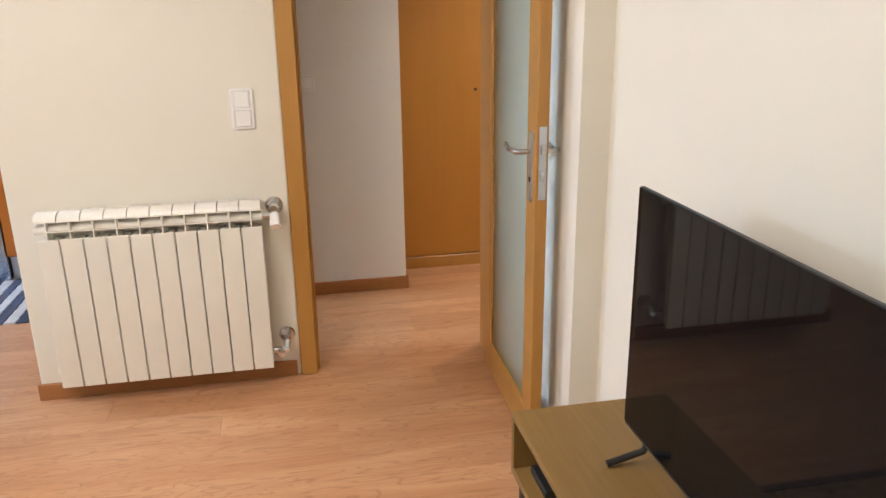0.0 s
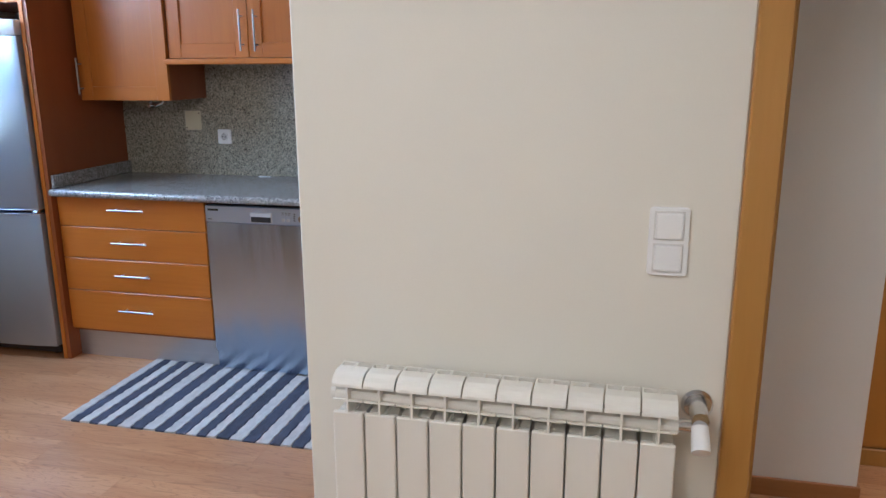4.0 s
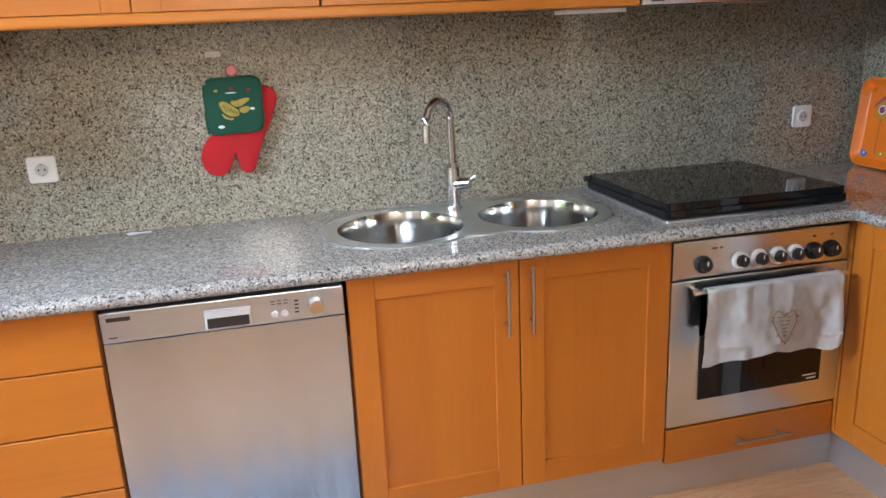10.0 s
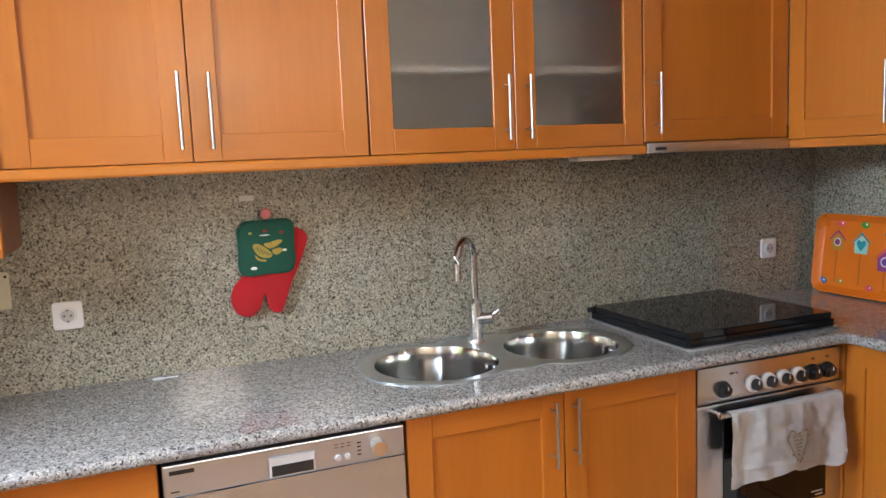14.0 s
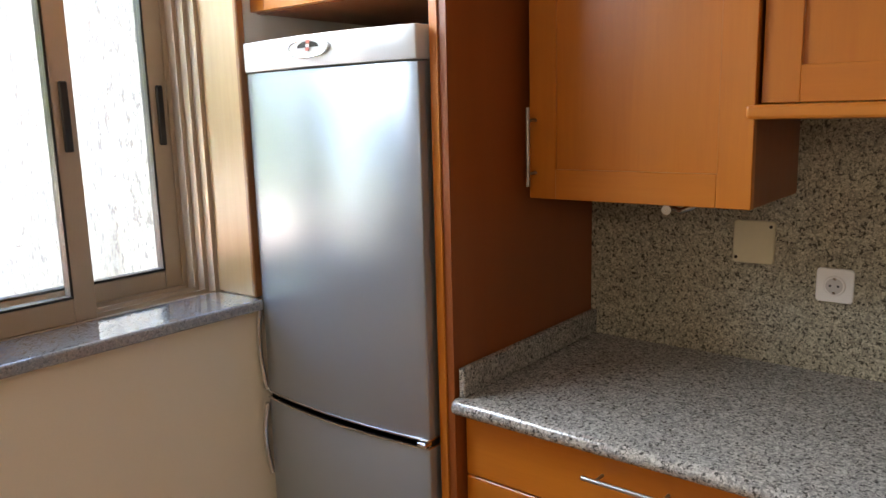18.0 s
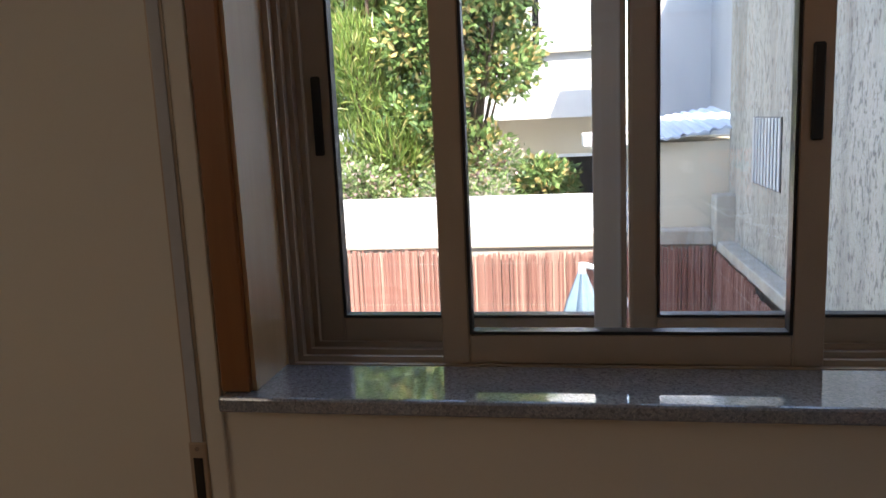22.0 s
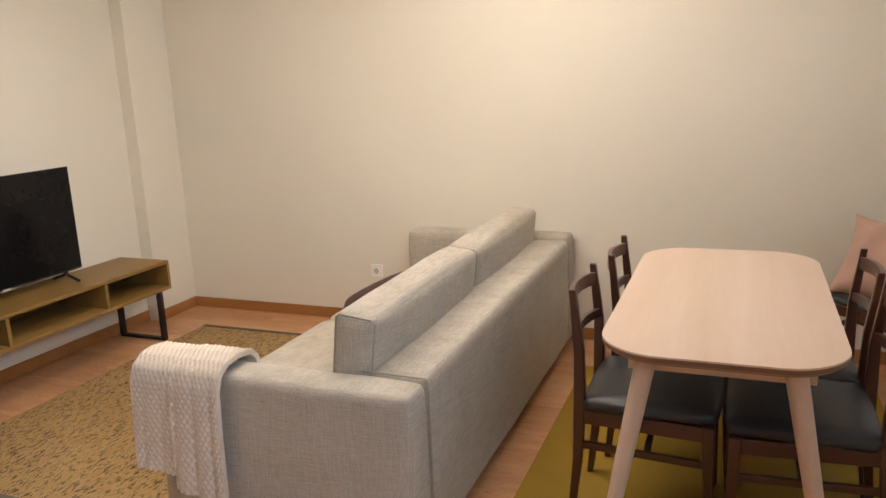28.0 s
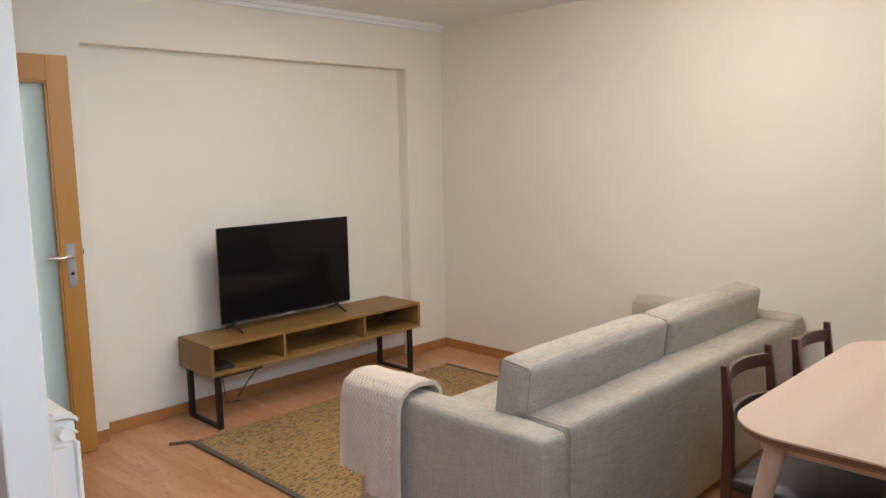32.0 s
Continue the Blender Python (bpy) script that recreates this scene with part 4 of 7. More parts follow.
arc += [(-1.205 - 0.052 * (1 - math.cos(radians(a))), 5.405 - 0.052 * (1 - math.cos(radians(a))), 1.19 + 0.072 * math.sin(radians(a))) for a in range(20, 181, 20)]
arc += [(-1.311, 5.299, 1.160)]
part("spout", tube(arc, 0.0125, 14), M["chrome"], u, "", True)
part("nozzle", rod((-1.309, 5.301, 1.196), (-1.309, 5.301, 1.142), 0.0128, 0.0128, 18), M["chrome"], u, "", True)
part("lever", tube([(-1.160, 5.372, 1.004), (-1.152, 5.366, 1.011), (-1.140, 5.361, 1.021)], 0.0036), M["chrome"], u, "", True)

# hob with closed lid
u = thing("hob", (-0.385, 5.24, 0.906), "hob under a closed black glass lid", "hob")
part("tray", slab(rounded(-0.70, -0.075, 4.955, 5.515, 0.015), 0.9065, 0.914, 0.002), M["steel"], u, "thin steel hob frame")
lid = part("lid", slab(rounded(-0.690, -0.086, 4.975, 5.500, 0.012), 0.936, 0.960, 0.003), M["black_gloss"], u, "black glass lid")
part("lid_skirt", slab(rounded(-0.695, -0.081, 4.968, 5.506, 0.014), 0.9135, 0.9375, 0.002), M["black_gloss"], lid, "glossy black skirt of lid")
for x in (-0.69, -0.085):
    part("lid_hinge", rod((x - 0.012, 5.505, 0.945), (x + 0.012, 5.505, 0.945), 0.010), M["iron"], lid)

# upper cabinets
UZ0, UZ1 = 1.540, 2.20


def upper(name, x0, x1, label, glassy=False):
    c = thing(name, ((x0 + x1) / 2, 5.38, UZ0), label, "cabinet", "upper kitchen units")
    if not glassy:
        part("body", box(x0, x1, 5.223, 5.541, UZ0, UZ1), M["panel_red"], c)
    else:
        bd = box(x0, x0 + 0.018, 5.223, 5.541, UZ0, UZ1)
        box(x1 - 0.018, x1, 5.223, 5.541, UZ0, UZ1, bm=bd)
        box(x0, x1, 5.223, 5.541, UZ0, UZ0 + 0.018, bm=bd)
        box(x0, x1, 5.223, 5.541, UZ1 - 0.018, UZ1, bm=bd)
        box(x0, x1, 5.530, 5.541, UZ0, UZ1, bm=bd)
        part("body", bd, M["panel_red"], c)
        part("shelf", box(x0 + 0.018, x1 - 0.018, 5.25, 5.53, 1.775, 1.793), M["white_plastic"], c, "pale inner shelf")
        part("back_lining", box(x0 + 0.018, x1 - 0.018, 5.524, 5.5295, UZ0 + 0.018, UZ1 - 0.018), M["white_plastic"], c, "pale inner back panel")
    return c


c = upper("wall_cabinet", -2.514, -1.601, "cherry wood wall cabinet with two framed doors")
d = panel_door(c, -2.512, -2.073, UZ0, UZ1, 5.201)
bar_handle(d, (-2.098, 5.167, 1.572), (-2.098, 5.167, 1.765), (0, -0.034, 0))
d = panel_door(c, -2.070, -1.603, UZ0, UZ1, 5.201)
bar_handle(d, (-2.023, 5.167, 1.570), (-2.023, 5.167, 1.763), (0, -0.034, 0))
c = upper("glass_wall_cabinet", -1.599, -0.676, "cherry wood wall cabinet with matt glass doors", True)
d = panel_door(c, -1.597, -1.142, UZ0, UZ1, 5.201, infill="glass")
bar_handle(d, (-1.174, 5.167, 1.570), (-1.174, 5.167, 1.761), (0, -0.034, 0))
d = panel_door(c, -1.139, -0.678, UZ0, UZ1, 5.201, infill="glass")
bar_handle(d, (-1.102, 5.167, 1.571), (-1.102, 5.167, 1.760), (0, -0.034, 0))
part("pot", rod((-1.36, 5.38, 1.56), (-1.36, 5.38, 1.60), 0.05, 0.05, 20), M["white_plastic"], c, "pale dish behind glass", True)
c = upper("hood_cabinet", -0.674, -0.060, "cherry wood cabinet over built-in extractor hood")
d = panel_door(c, -0.672, -0.062, 1.548, UZ1, 5.201)
bar_handle(d, (-0.630, 5.167, 1.574), (-0.630, 5.167, 1.767), (0, -0.034, 0))
u = thing("extractor_hood", (-0.367, 5.3, 1.50), "slim steel extractor hood below wall cabinet", "extractor hood")
part("front", box(-0.672, -0.062, 5.185, 5.205, 1.508, 1.545, 0.003), M["steel_h"], u, "brushed steel front strip")
part("casing", box(-0.670, -0.064, 5.206, 5.50, 1.512, 1.539), M["alu"], u)
part("switch_strip", box(-0.64, -0.60, 5.183, 5.186, 1.52, 1.53), M["black"], u)
u = thing("under_cabinet_light", (-0.80, 5.4, 1.51), "small white strip light below wall cabinet", "strip light")
part("housing", box(-0.90, -0.69, 5.24, 5.30, 1.495, 1.509, 0.003), M["white_plastic"], u)

c = thing("return_wall_cabinet", (0.2, 4.85, UZ0), "cherry wood wall cabinet at counter return", "cabinet", "upper kitchen units")
part("body", box(-0.037, 0.450, 4.482, 5.190, UZ0, UZ1), M["panel_red"], c)
d = panel_door(c, 4.768, 5.198, UZ0, UZ1, -0.060, "x", 0.065)
bar_handle(d, (-0.094, 4.800, 1.575), (-0.094, 4.800, 1.765), (-0.034, 0, 0))
d = panel_door(c, 4.484, 4.764, UZ0, UZ1, -0.060, "x", 0.065)
bar_handle(d, (-0.094, 4.735, 1.575), (-0.094, 4.735, 1.765), (-0.034, 0, 0))
part("light_rail", box(-0.070, -0.035, 4.482, 5.185, 1.508, 1.5385, 0.006, seg=2), M["cabinet_h"], c, "rounded wooden light rail")
u = thing("light_rail", (-1.6, 5.2, 1.51), "rounded cherry wood light rail below wall cabinets", "trim")
part("rail", box(-2.535, -0.678, 5.180, 5.225, 1.509, 1.538, 0.007, seg=2), M["cabinet_h"], u)

c = thing("boiler_cabinet", (-2.78, 5.36, 1.33), "deeper cherry wood cabinet hiding the boiler", "cabinet", "upper kitchen units")
part("body", box(-3.033, -2.5215, 5.206, 5.541, 1.331, UZ1), M["panel_red"], c)
d = panel_door(c, -3.033, -2.518, 1.331, UZ1, 5.184)
bar_handle(d, (-3.016, 5.150, 1.362), (-3.016, 5.150, 1.545), (0, -0.034, 0))
part("pipe", tube([(-2.77, 5.40, 1.335), (-2.77, 5.40, 1.30), (-2.74, 5.39, 1.292), (-2.70, 5.39, 1.31), (-2.69, 5.39, 1.335)], 0.008), M["chrome"], c, "chrome gas pipe end", True)
part("valve", rod((-2.77, 5.375, 1.295), (-2.77, 5.42, 1.295), 0.012), M["chrome"], c, "", True)

# fridge housing
u = thing("tall_board", (-3.09, 5.2, 0), "tall reddish cherry side panel beside fridge", "panel")
part("board", box(-3.098, -3.058, 4.905, 5.555, 0, UZ1), M["panel_red"], u)
part("front_edge", box(-3.100, -3.078, 4.900, 4.905, 0, UZ1, 0.001), M["cabinet"], u, "lighter veneer front edge")
c = thing("over_fridge_cabinet", (-3.41, 5.2, 1.80), "cherry wood cabinet above fridge", "cabinet", "upper kitchen units")
part("body", box(-3.705, -3.100, 4.935, 5.555, 1.802, UZ1), M["panel_red"], c)
d = panel_door(c, -3.703, -3.410, 1.804, UZ1, 4.913, st=0.055)
d = panel_door(c, -3.406, -3.102, 1.804, UZ1, 4.913, st=0.055)
bar_handle(d, (-3.165, 4.88, 1.845), (-3.165, 4.88, 2.03), (0, -0.034, 0))


def bowed(x0, x1, y, z0, z1, sag=0.022, n=14, depth=0.06, r=0.012):
    """A fridge door, slightly bowed in front."""
    pts = []
    for k in range(n + 1):
        s = k / n * 2 - 1
        pts.append((x0 + (x1 - x0) * k / n, y - sag * (1 - s * s)))
    outline = pts + [(x1, y + depth), (x0, y + depth)]
    return slab(outline, z0, z1, 0.004)


u = thing("fridge", (-3.405, 5.2, 0), "tall silver fridge-freezer in wooden housing", "fridge")
part("body", box(-3.676, -3.112, 4.925, 5.50, 0.03, 1.70), M["silver_light"], u)
d = part("upper_door", bowed(-3.680, -3.108, 4.872, 0.800, 1.648), M["silver"], u, "bowed silver upper door", True)
part("top_trim", bowed(-3.681, -3.107, 4.866, 1.650, 1.722, sag=0.026), M["silver_light"], u, "pale curved top trim", True)
d2 = part("lower_door", bowed(-3.680, -3.108, 4.872, 0.075, 0.786), M["silver"], u, "bowed silver freezer door", True)
part("door_gap", box(-3.678, -3.110, 4.882, 4.93, 0.786, 0.800), M["iron"], u, "dark gap between doors")
for dd, z0_, z1_ in ((d, 0.80, 0.806), (d2, 0.780, 0.786)):
    part("edge_strip", bowed(-3.682, -3.106, 4.868, z0_, z1_), M["chrome"], dd, "chrome edge strip")
part("hinge_cap", box(-3.137, -3.110, 4.858, 4.885, 0.787, 0.799, 0.003), M["chrome"], u)
bd = part("badge", cutout(ellipse(-3.405, 1.692, 0.066, 0.019, 32), 4.8365, 4.8405, 0.001), M["silver_light"], u, "oval silver badge")
part("badge_ring", tube([(x, 4.837, z) for x, z in ellipse(-3.405, 1.692, 0.067, 0.020, 32) + [(-3.338, 1.692)]], 0.0022, 6), M["chrome"], bd, "", True)
part("badge_field", cutout([(-3.405 + 0.036 * math.cos(a), 1.6925 + 0.014 * math.sin(a)) for a in (k * math.pi / 12 for k in range(13))], 4.8350, 4.8364), M["iron"], bd, "dark half-moon field")
for k, c in enumerate(((0.62, 0.16, 0.12), (0.80, 0.72, 0.70), (0.62, 0.16, 0.12))):
    part("badge_mark", box(-3.411 + 0.0015 * k, -3.400 + 0.0015 * k, 4.8335, 4.8349, 1.685 + 0.008 * k, 1.692 + 0.008 * k), plain("badge_paint", c, 0.4), bd)
for x in (-3.62, -3.20):
    for y in (4.98, 5.45):
        part("foot", rod((x, y, 0), (x, y, 0.03), 0.018), M["black"], u)
for dd, z0_, z1_ in ((d, 0.808, 1.06), (d2, 0.56, 0.766)):
    zs = [z0_ + (z1_ - z0_) * k / 8 for k in range(9)]
    part("side_grip", tube([(-3.684 - 0.012 * math.sin(math.pi * k / 8), 4.868 - 0.006 * math.sin(math.pi * k / 8), z) for k, z in enumerate(zs)], 0.007, 8), M["chrome"], dd, "slim curved chrome side grip", True)
part("base_grille", box(-3.676, -3.112, 4.905, 4.925, 0.03, 0.073), M["iron"], u)


# ---- living room ----
# radiator
def radiator(name, x0, yb, n, z0, z1, label, pitch=0.0805):
    """Aluminium section radiator; yb is the back plane, the front looks to -y."""
    r = thing(name, (x0 + n * pitch / 2, yb - 0.05, z0), label, "radiator")
    own = bmesh.new()
    w = pitch - 0.0042
    fy = yb - 0.095
    box(0, w, fy, fy + 0.012, z0, z1 - 0.094, 0.003, bm=own)
    box(w / 2 - 0.010, w / 2 + 0.010, fy + 0.012, yb, z0 + 0.02, z1 - 0.10, bm=own)
    box(0.003, w - 0.003, fy + 0.036, yb - 0.006, z0 + 0.01, z1 - 0.104, bm=own)
    box(w / 2 - 0.004, w / 2 + 0.004, fy + 0.050, yb - 0.008, z1 - 0.104, z1 - 0.012, bm=own)
    # rounded cap over the air outlets
    prof = [(fy, z1 - 0.029), (fy + 0.001, z1 - 0.022), (fy + 0.006, z1 - 0.013), (fy + 0.016, z1 - 0.005), (fy + 0.030, z1), (yb - 0.030, z1), (yb - 0.030, z1 - 0.010), (fy + 0.034, z1 - 0.012), (fy + 0.012, z1 - 0.021), (fy + 0.008, z1 - 0.029)]
    ends = [[own.verts.new((x, y, z)) for y, z in prof] for x in (0, w)]
    own.faces.new(ends[0])
    own.faces.new(ends[1][::-1])
    for k in range(len(prof)):
        j = (k + 1) % len(prof)
        own.faces.new((ends[0][j], ends[0][k], ends[1][k], ends[1][j]))
    bmesh.ops.recalc_face_normals(own, faces=own.faces[:])
    # grille bars: one upright, one level, and the slots at the back
    box(w / 2 - 0.0025, w / 2 + 0.0025, fy + 0.001, fy + 0.050, z1 - 0.100, z1 - 0.026, bm=own)
    box(0, w, fy + 0.003, fy + 0.010, z1 - 0.0670, z1 - 0.0625, bm=own)
    box(0, w, yb - 0.010, yb - 0.004, z1 - 0.012, z1, bm=own)
    box(0, 0.004, yb - 0.030, yb - 0.010, z1 - 0.010, z1, bm=own)
    box(w / 2 - 0.003, w / 2 + 0.003, yb - 0.030, yb - 0.010, z1 - 0.010, z1, bm=own)
    bmesh.ops.translate(own, vec=(x0, 0, 0), verts=own.verts)
    first = part("section", own, M["radiator"], r)
    for k in range(1, n):
        o = new("section", first.data)
        o.parent = r
        o.location.x = k * pitch
    for z in (z0 + 0.06, z1 - 0.06):
        part("end_plug", rod((x0 - 0.012, yb - 0.055, z), (x0 + 0.002, yb - 0.055, z), 0.020, 0.022, 18), M["radiator"], r, "", True)
    part("collector", rod((x0, yb - 0.055, z1 - 0.06), (x0 + n * pitch, yb - 0.055, z1 - 0.06), 0.020), M["radiator"], r)
    for x in (x0 + 0.16, x0 + n * pitch - 0.16):
        part("bracket", box(x - 0.012, x + 0.012, yb - 0.02, yb + 0.02, z1 - 0.13, z1 - 0.10), M["radiator"], r)
    return r


r = radiator("radiator", -0.922, 3.385, 10, 0.095, 0.785, "cream aluminium section radiator below light switch")
xr = -0.117
v = part("valve", rod((xr, 3.33, 0.725), (xr + 0.045, 3.33, 0.725), 0.014, 0.014, 14), M["chrome"], r, "chrome radiator valve", True)
part("valve_elbow", rod((xr + 0.045, 3.315, 0.745), (xr + 0.045, 3.404, 0.745), 0.019, 0.022, 16), M["chrome"], v, "", True)
part("rosette", rod((xr + 0.045, 3.404, 0.745), (xr + 0.045, 3.396, 0.745), 0.036, 0.030, 20), M["chrome"], v, "", True)
part("thermostat_head", rod((xr + 0.045, 3.318, 0.730), (xr + 0.047, 3.276, 0.690), 0.018, 0.021, 18), M["white_plastic"], v, "white ribbed thermostat head", True)
v = part("return_valve", rod((xr, 3.33, 0.155), (xr + 0.06, 3.33, 0.155), 0.014, 0.014, 14), M["chrome"], r, "chrome return valve", True)
part("rosette", rod((xr + 0.055, 3.404, 0.19), (xr + 0.055, 3.396, 0.19), 0.034, 0.028, 20), M["chrome"], v, "", True)
part("valve_elbow", tube([(xr + 0.05, 3.33, 0.155), (xr + 0.055, 3.34, 0.185), (xr + 0.055, 3.40, 0.19)], 0.014), M["chrome"], v, "", True)
part("valve_cap", rod((xr + 0.03, 3.33, 0.155), (xr + 0.03, 3.29, 0.150), 0.014, 0.012, 14), M["chrome"], v, "", True)


M["shade_grey"] = plain("rocker_shade_plastic", (0.70, 0.68, 0.63), 0.6)
M["cream_plastic"] = plain("cream_plastic", (0.66, 0.60, 0.42), 0.4)


def plate_on(name, label, category, cx, cz, wall, w, h, axis="y", sgn=-1, group=""):
    """A wall plate; returns (root, placer) where placer(u0, u1, z0, z1, d0, d1) makes boxes off the wall."""
    at = (cx, wall, cz) if axis == "y" else (wall, cx, cz)
    r_ = thing(name, at, label, category, group)

    def put(u0, u1, a0, a1, d0, d1, bev=0.0015):
        lo, hi = sorted((wall + sgn * d0, wall + sgn * d1))
        if axis == "y":
            return box(cx + u0, cx + u1, lo, hi, cz + a0, cz + a1, bev, seg=2)
        return box(lo, hi, cx + u0, cx + u1, cz + a0, cz + a1, bev, seg=2)

    fr_ = slab(rounded(-w / 2, w / 2, -h / 2, h / 2, 0.009, 5), 0.0, 0.009, 0.0025)
    for v_ in fr_.verts:
        a_, c_, d_ = v_.co
        v_.co = (cx + a_, wall + sgn * d_, cz + c_) if axis == "y" else (wall + sgn * d_, cx + a_, cz + c_)
    bmesh.ops.recalc_face_normals(fr_, faces=fr_.faces[:])
    part("frame", fr_, M["white_plastic"], r_)
    return r_, put


def switch(cx, cz, wall, axis="y", sgn=-1, gang=1, label="white plastic light switch on cream wall"):
    r_, put = plate_on("light_switch", label, "light switch", cx, cz, wall, 0.086, 0.081 + 0.073 * (gang - 1), axis, sgn)
    for k in range(gang):
        z = (k - (gang - 1) / 2) * 0.0725
        # Grey plate behind each rocker; its colour paints the shade line around it.
        part("rocker_gap", put(-0.0325, 0.0325, z - 0.0325, z + 0.0325, 0.0088, 0.0094, 0.0), M["shade_grey"], r_, "grey plate coloured as the shade round rocker")
        part("rocker", put(-0.030, 0.030, z - 0.030, z + 0.030, 0.0092, 0.0150, 0.005), M["white_plastic"], r_)


def socket(cx, cz, wall, axis="y", sgn=-1, label="white plastic wall socket"):
    r_, put = plate_on("wall_socket", label, "socket", cx, cz, wall, 0.080, 0.080, axis, sgn, "wall sockets")
    if axis == "y":
        p = lambda u, z, d: (cx + u, wall + sgn * d, cz + z)
    else:
        p = lambda u, z, d: (wall + sgn * d, cx + u, cz + z)
    part("insert", rod(p(0, 0, 0.009), p(0, 0, 0.013), 0.024, 0.022, 22), M["white_plastic"], r_, "", True)
    # Flat grey disc; the well's shade is put into its colour.
    part("well", rod(p(0, 0, 0.0131), p(0, 0, 0.0136), 0.0185, 0.0185, 22), plain("socket_well_shade", (0.55, 0.54, 0.52), 0.4), r_, "grey disc coloured as the shaded round well")
    for s in (-1, 1):
        part("hole", rod(p(s * 0.0085, 0, 0.0137), p(s * 0.0085, 0, 0.0142), 0.0030, 0.0030, 10), M["black"], r_)
        part("earth_clip", put(-0.003, 0.003, s * 0.0165 - 0.0025, s * 0.0165 + 0.0025, 0.0137, 0.0145, 0.0), M["chrome"], r_)


switch(-0.160, 1.126, 3.405, gang=2, label="double white plastic light switch above radiator")
switch(0.105, 1.131, 4.345, label="white plastic light switch on hall wall")
socket(-2.426, 1.120, 5.543, label="white wall socket on granite backsplash")
socket(0.195, 1.098, 5.543, label="white wall socket on granite backsplash beside tray")
socket(4.915, 1.120, 0.453, "x", label="white wall socket on granite return wall")
socket(-0.596, 0.335, S, sgn=1, label="white wall socket low on cream wall")
socket(2.395, 0.330, W, "x", 1, label="white wall socket low beside curtain")
r_, put = plate_on("cover_plate", "cream square blank cover plate on granite", "cover plate", -2.612, 1.207, 5.543, 0.098, 0.106)
r_.children[0].data.materials[0] = M["cream_plastic"]
for s in (-1, 1):
    part("screw", rod((-2.612 + s * 0.040, 5.534, 1.207 + s * 0.040), (-2.612 + s * 0.040, 5.532, 1.207 + s * 0.040), 0.004), M["iron"], r_)

# television and stand
u = thing("tv_stand", (0.73, 1.28, 0), "low olive-stained wooden tv stand on black iron legs", "tv stand")
X0, X1, Y0, Y1, Z0, Z1 = 0.522, 0.898, 0.482, 2.085, 0.310, 0.488
part("top", box(X0, X1, Y0, Y1, Z1 - 0.020, Z1, 0.002), M["stand"], u)
part("bottom", box(X0, X1, Y0, Y1, Z0, Z0 + 0.020, 0.002), M["stand"], u)
for y in (Y0 + 0.010, 0.982, 1.600, Y1 - 0.010):
    part("divider", box(X0, X1, y - 0.010, y + 0.010, Z0 + 0.020, Z1 - 0.020, 0.001), M["stand_x"], u)
part("back_panel", box(X1 - 0.008, X1, Y0 + 0.02, Y1 - 0.02, Z0 + 0.02, Z1 - 0.062), M["stand_x"], u)
for y0_, y1_ in ((0.488, 0.870), (0.992, 1.330), (1.610, 1.870), (2.000, 2.073)):
    part("back_strip", box(X1 - 0.008, X1, y0_, y1_, Z1 - 0.062, Z1 - 0.020), M["stand_x"], u)
for y in (0.565, 2.035):
    lg = box(X0 + 0.012, X0 + 0.042, y - 0.015, y + 0.015, 0, Z0, 0.002)
    box(X1 - 0.042, X1 - 0.012, y - 0.015, y + 0.015, 0, Z0, 0.002, bm=lg)
    box(X0 + 0.042, X1 - 0.042, y - 0.015, y + 0.015, 0, 0.018, 0.002, bm=lg)
    box(X0 + 0.042, X1 - 0.042, y - 0.015, y + 0.015, Z0 - 0.012, Z0, 0.002, bm=lg)
    part("leg_frame", lg, M["iron"], u, "black iron loop leg")
u = thing("tv", (0.75, 1.407, 0.488), "flat black television on a wooden stand", "television")
part("screen", box(0.7365, 0.7384, 0.930, 1.884, 0.552, 1.1105), M["screen"], u, "dark glossy screen")
part("bezel", box(0.7385, 0.750, 0.9275, 1.8865, 0.542, 1.1125, 0.002), M["black"], u)
part("back_housing", box(0.7503, 0.795, 1.00, 1.81, 0.56, 0.86, 0.012), M["black"], u)
part("chin_mark", box(0.736, 0.745, 1.385, 1.43, 0.536, 0.546, 0.001), M["silver_light"], u)
for y in (1.03, 1.80):
    part("foot", tube([(0.66, y, 0.496), (0.745, y - 0.005, 0.52), (0.755, y - 0.005, 0.55)], 0.008), M["black"], u)
    part("foot", tube([(0.85, y, 0.496), (0.775, y - 0.005, 0.52), (0.757, y - 0.005, 0.55)], 0.008), M["black"], u)
u = thing("power_strip", (0.58, 1.86, 0.29), "flat black power strip under tv stand", "power strip")
part("case", box(0.555, 0.605, 1.735, 2.000, 0.286, 0.3095, 0.004), M["black"], u)
part("lead", tube([(0.58, 1.735, 0.298), (0.66, 1.70, 0.27), (0.80, 1.70, 0.15), (0.925, 1.70, 0.02)], 0.0035, 8), M["black"], u, "", True)
u = thing("media_box", (0.62, 1.98, 0.33), "small black box inside tv stand", "box")
part("case", box(0.56, 0.70, 1.92, 2.04, 0.3305, 0.352, 0.003), M["black"], u)
u = thing("cable", (0.8, 1.9, 0.33), "thin black cable behind tv stand", "cable")
part("wire", tube([(0.72, 1.93, 0.336), (0.80, 1.90, 0.342), (0.910, 1.86, 0.44), (0.938, 1.85, 0.40), (0.936, 1.80, 0.20), (0.92, 1.78, 0.006), (0.90, 1.70, 0.006)], 0.003, 8), M["black"], u, "", True)

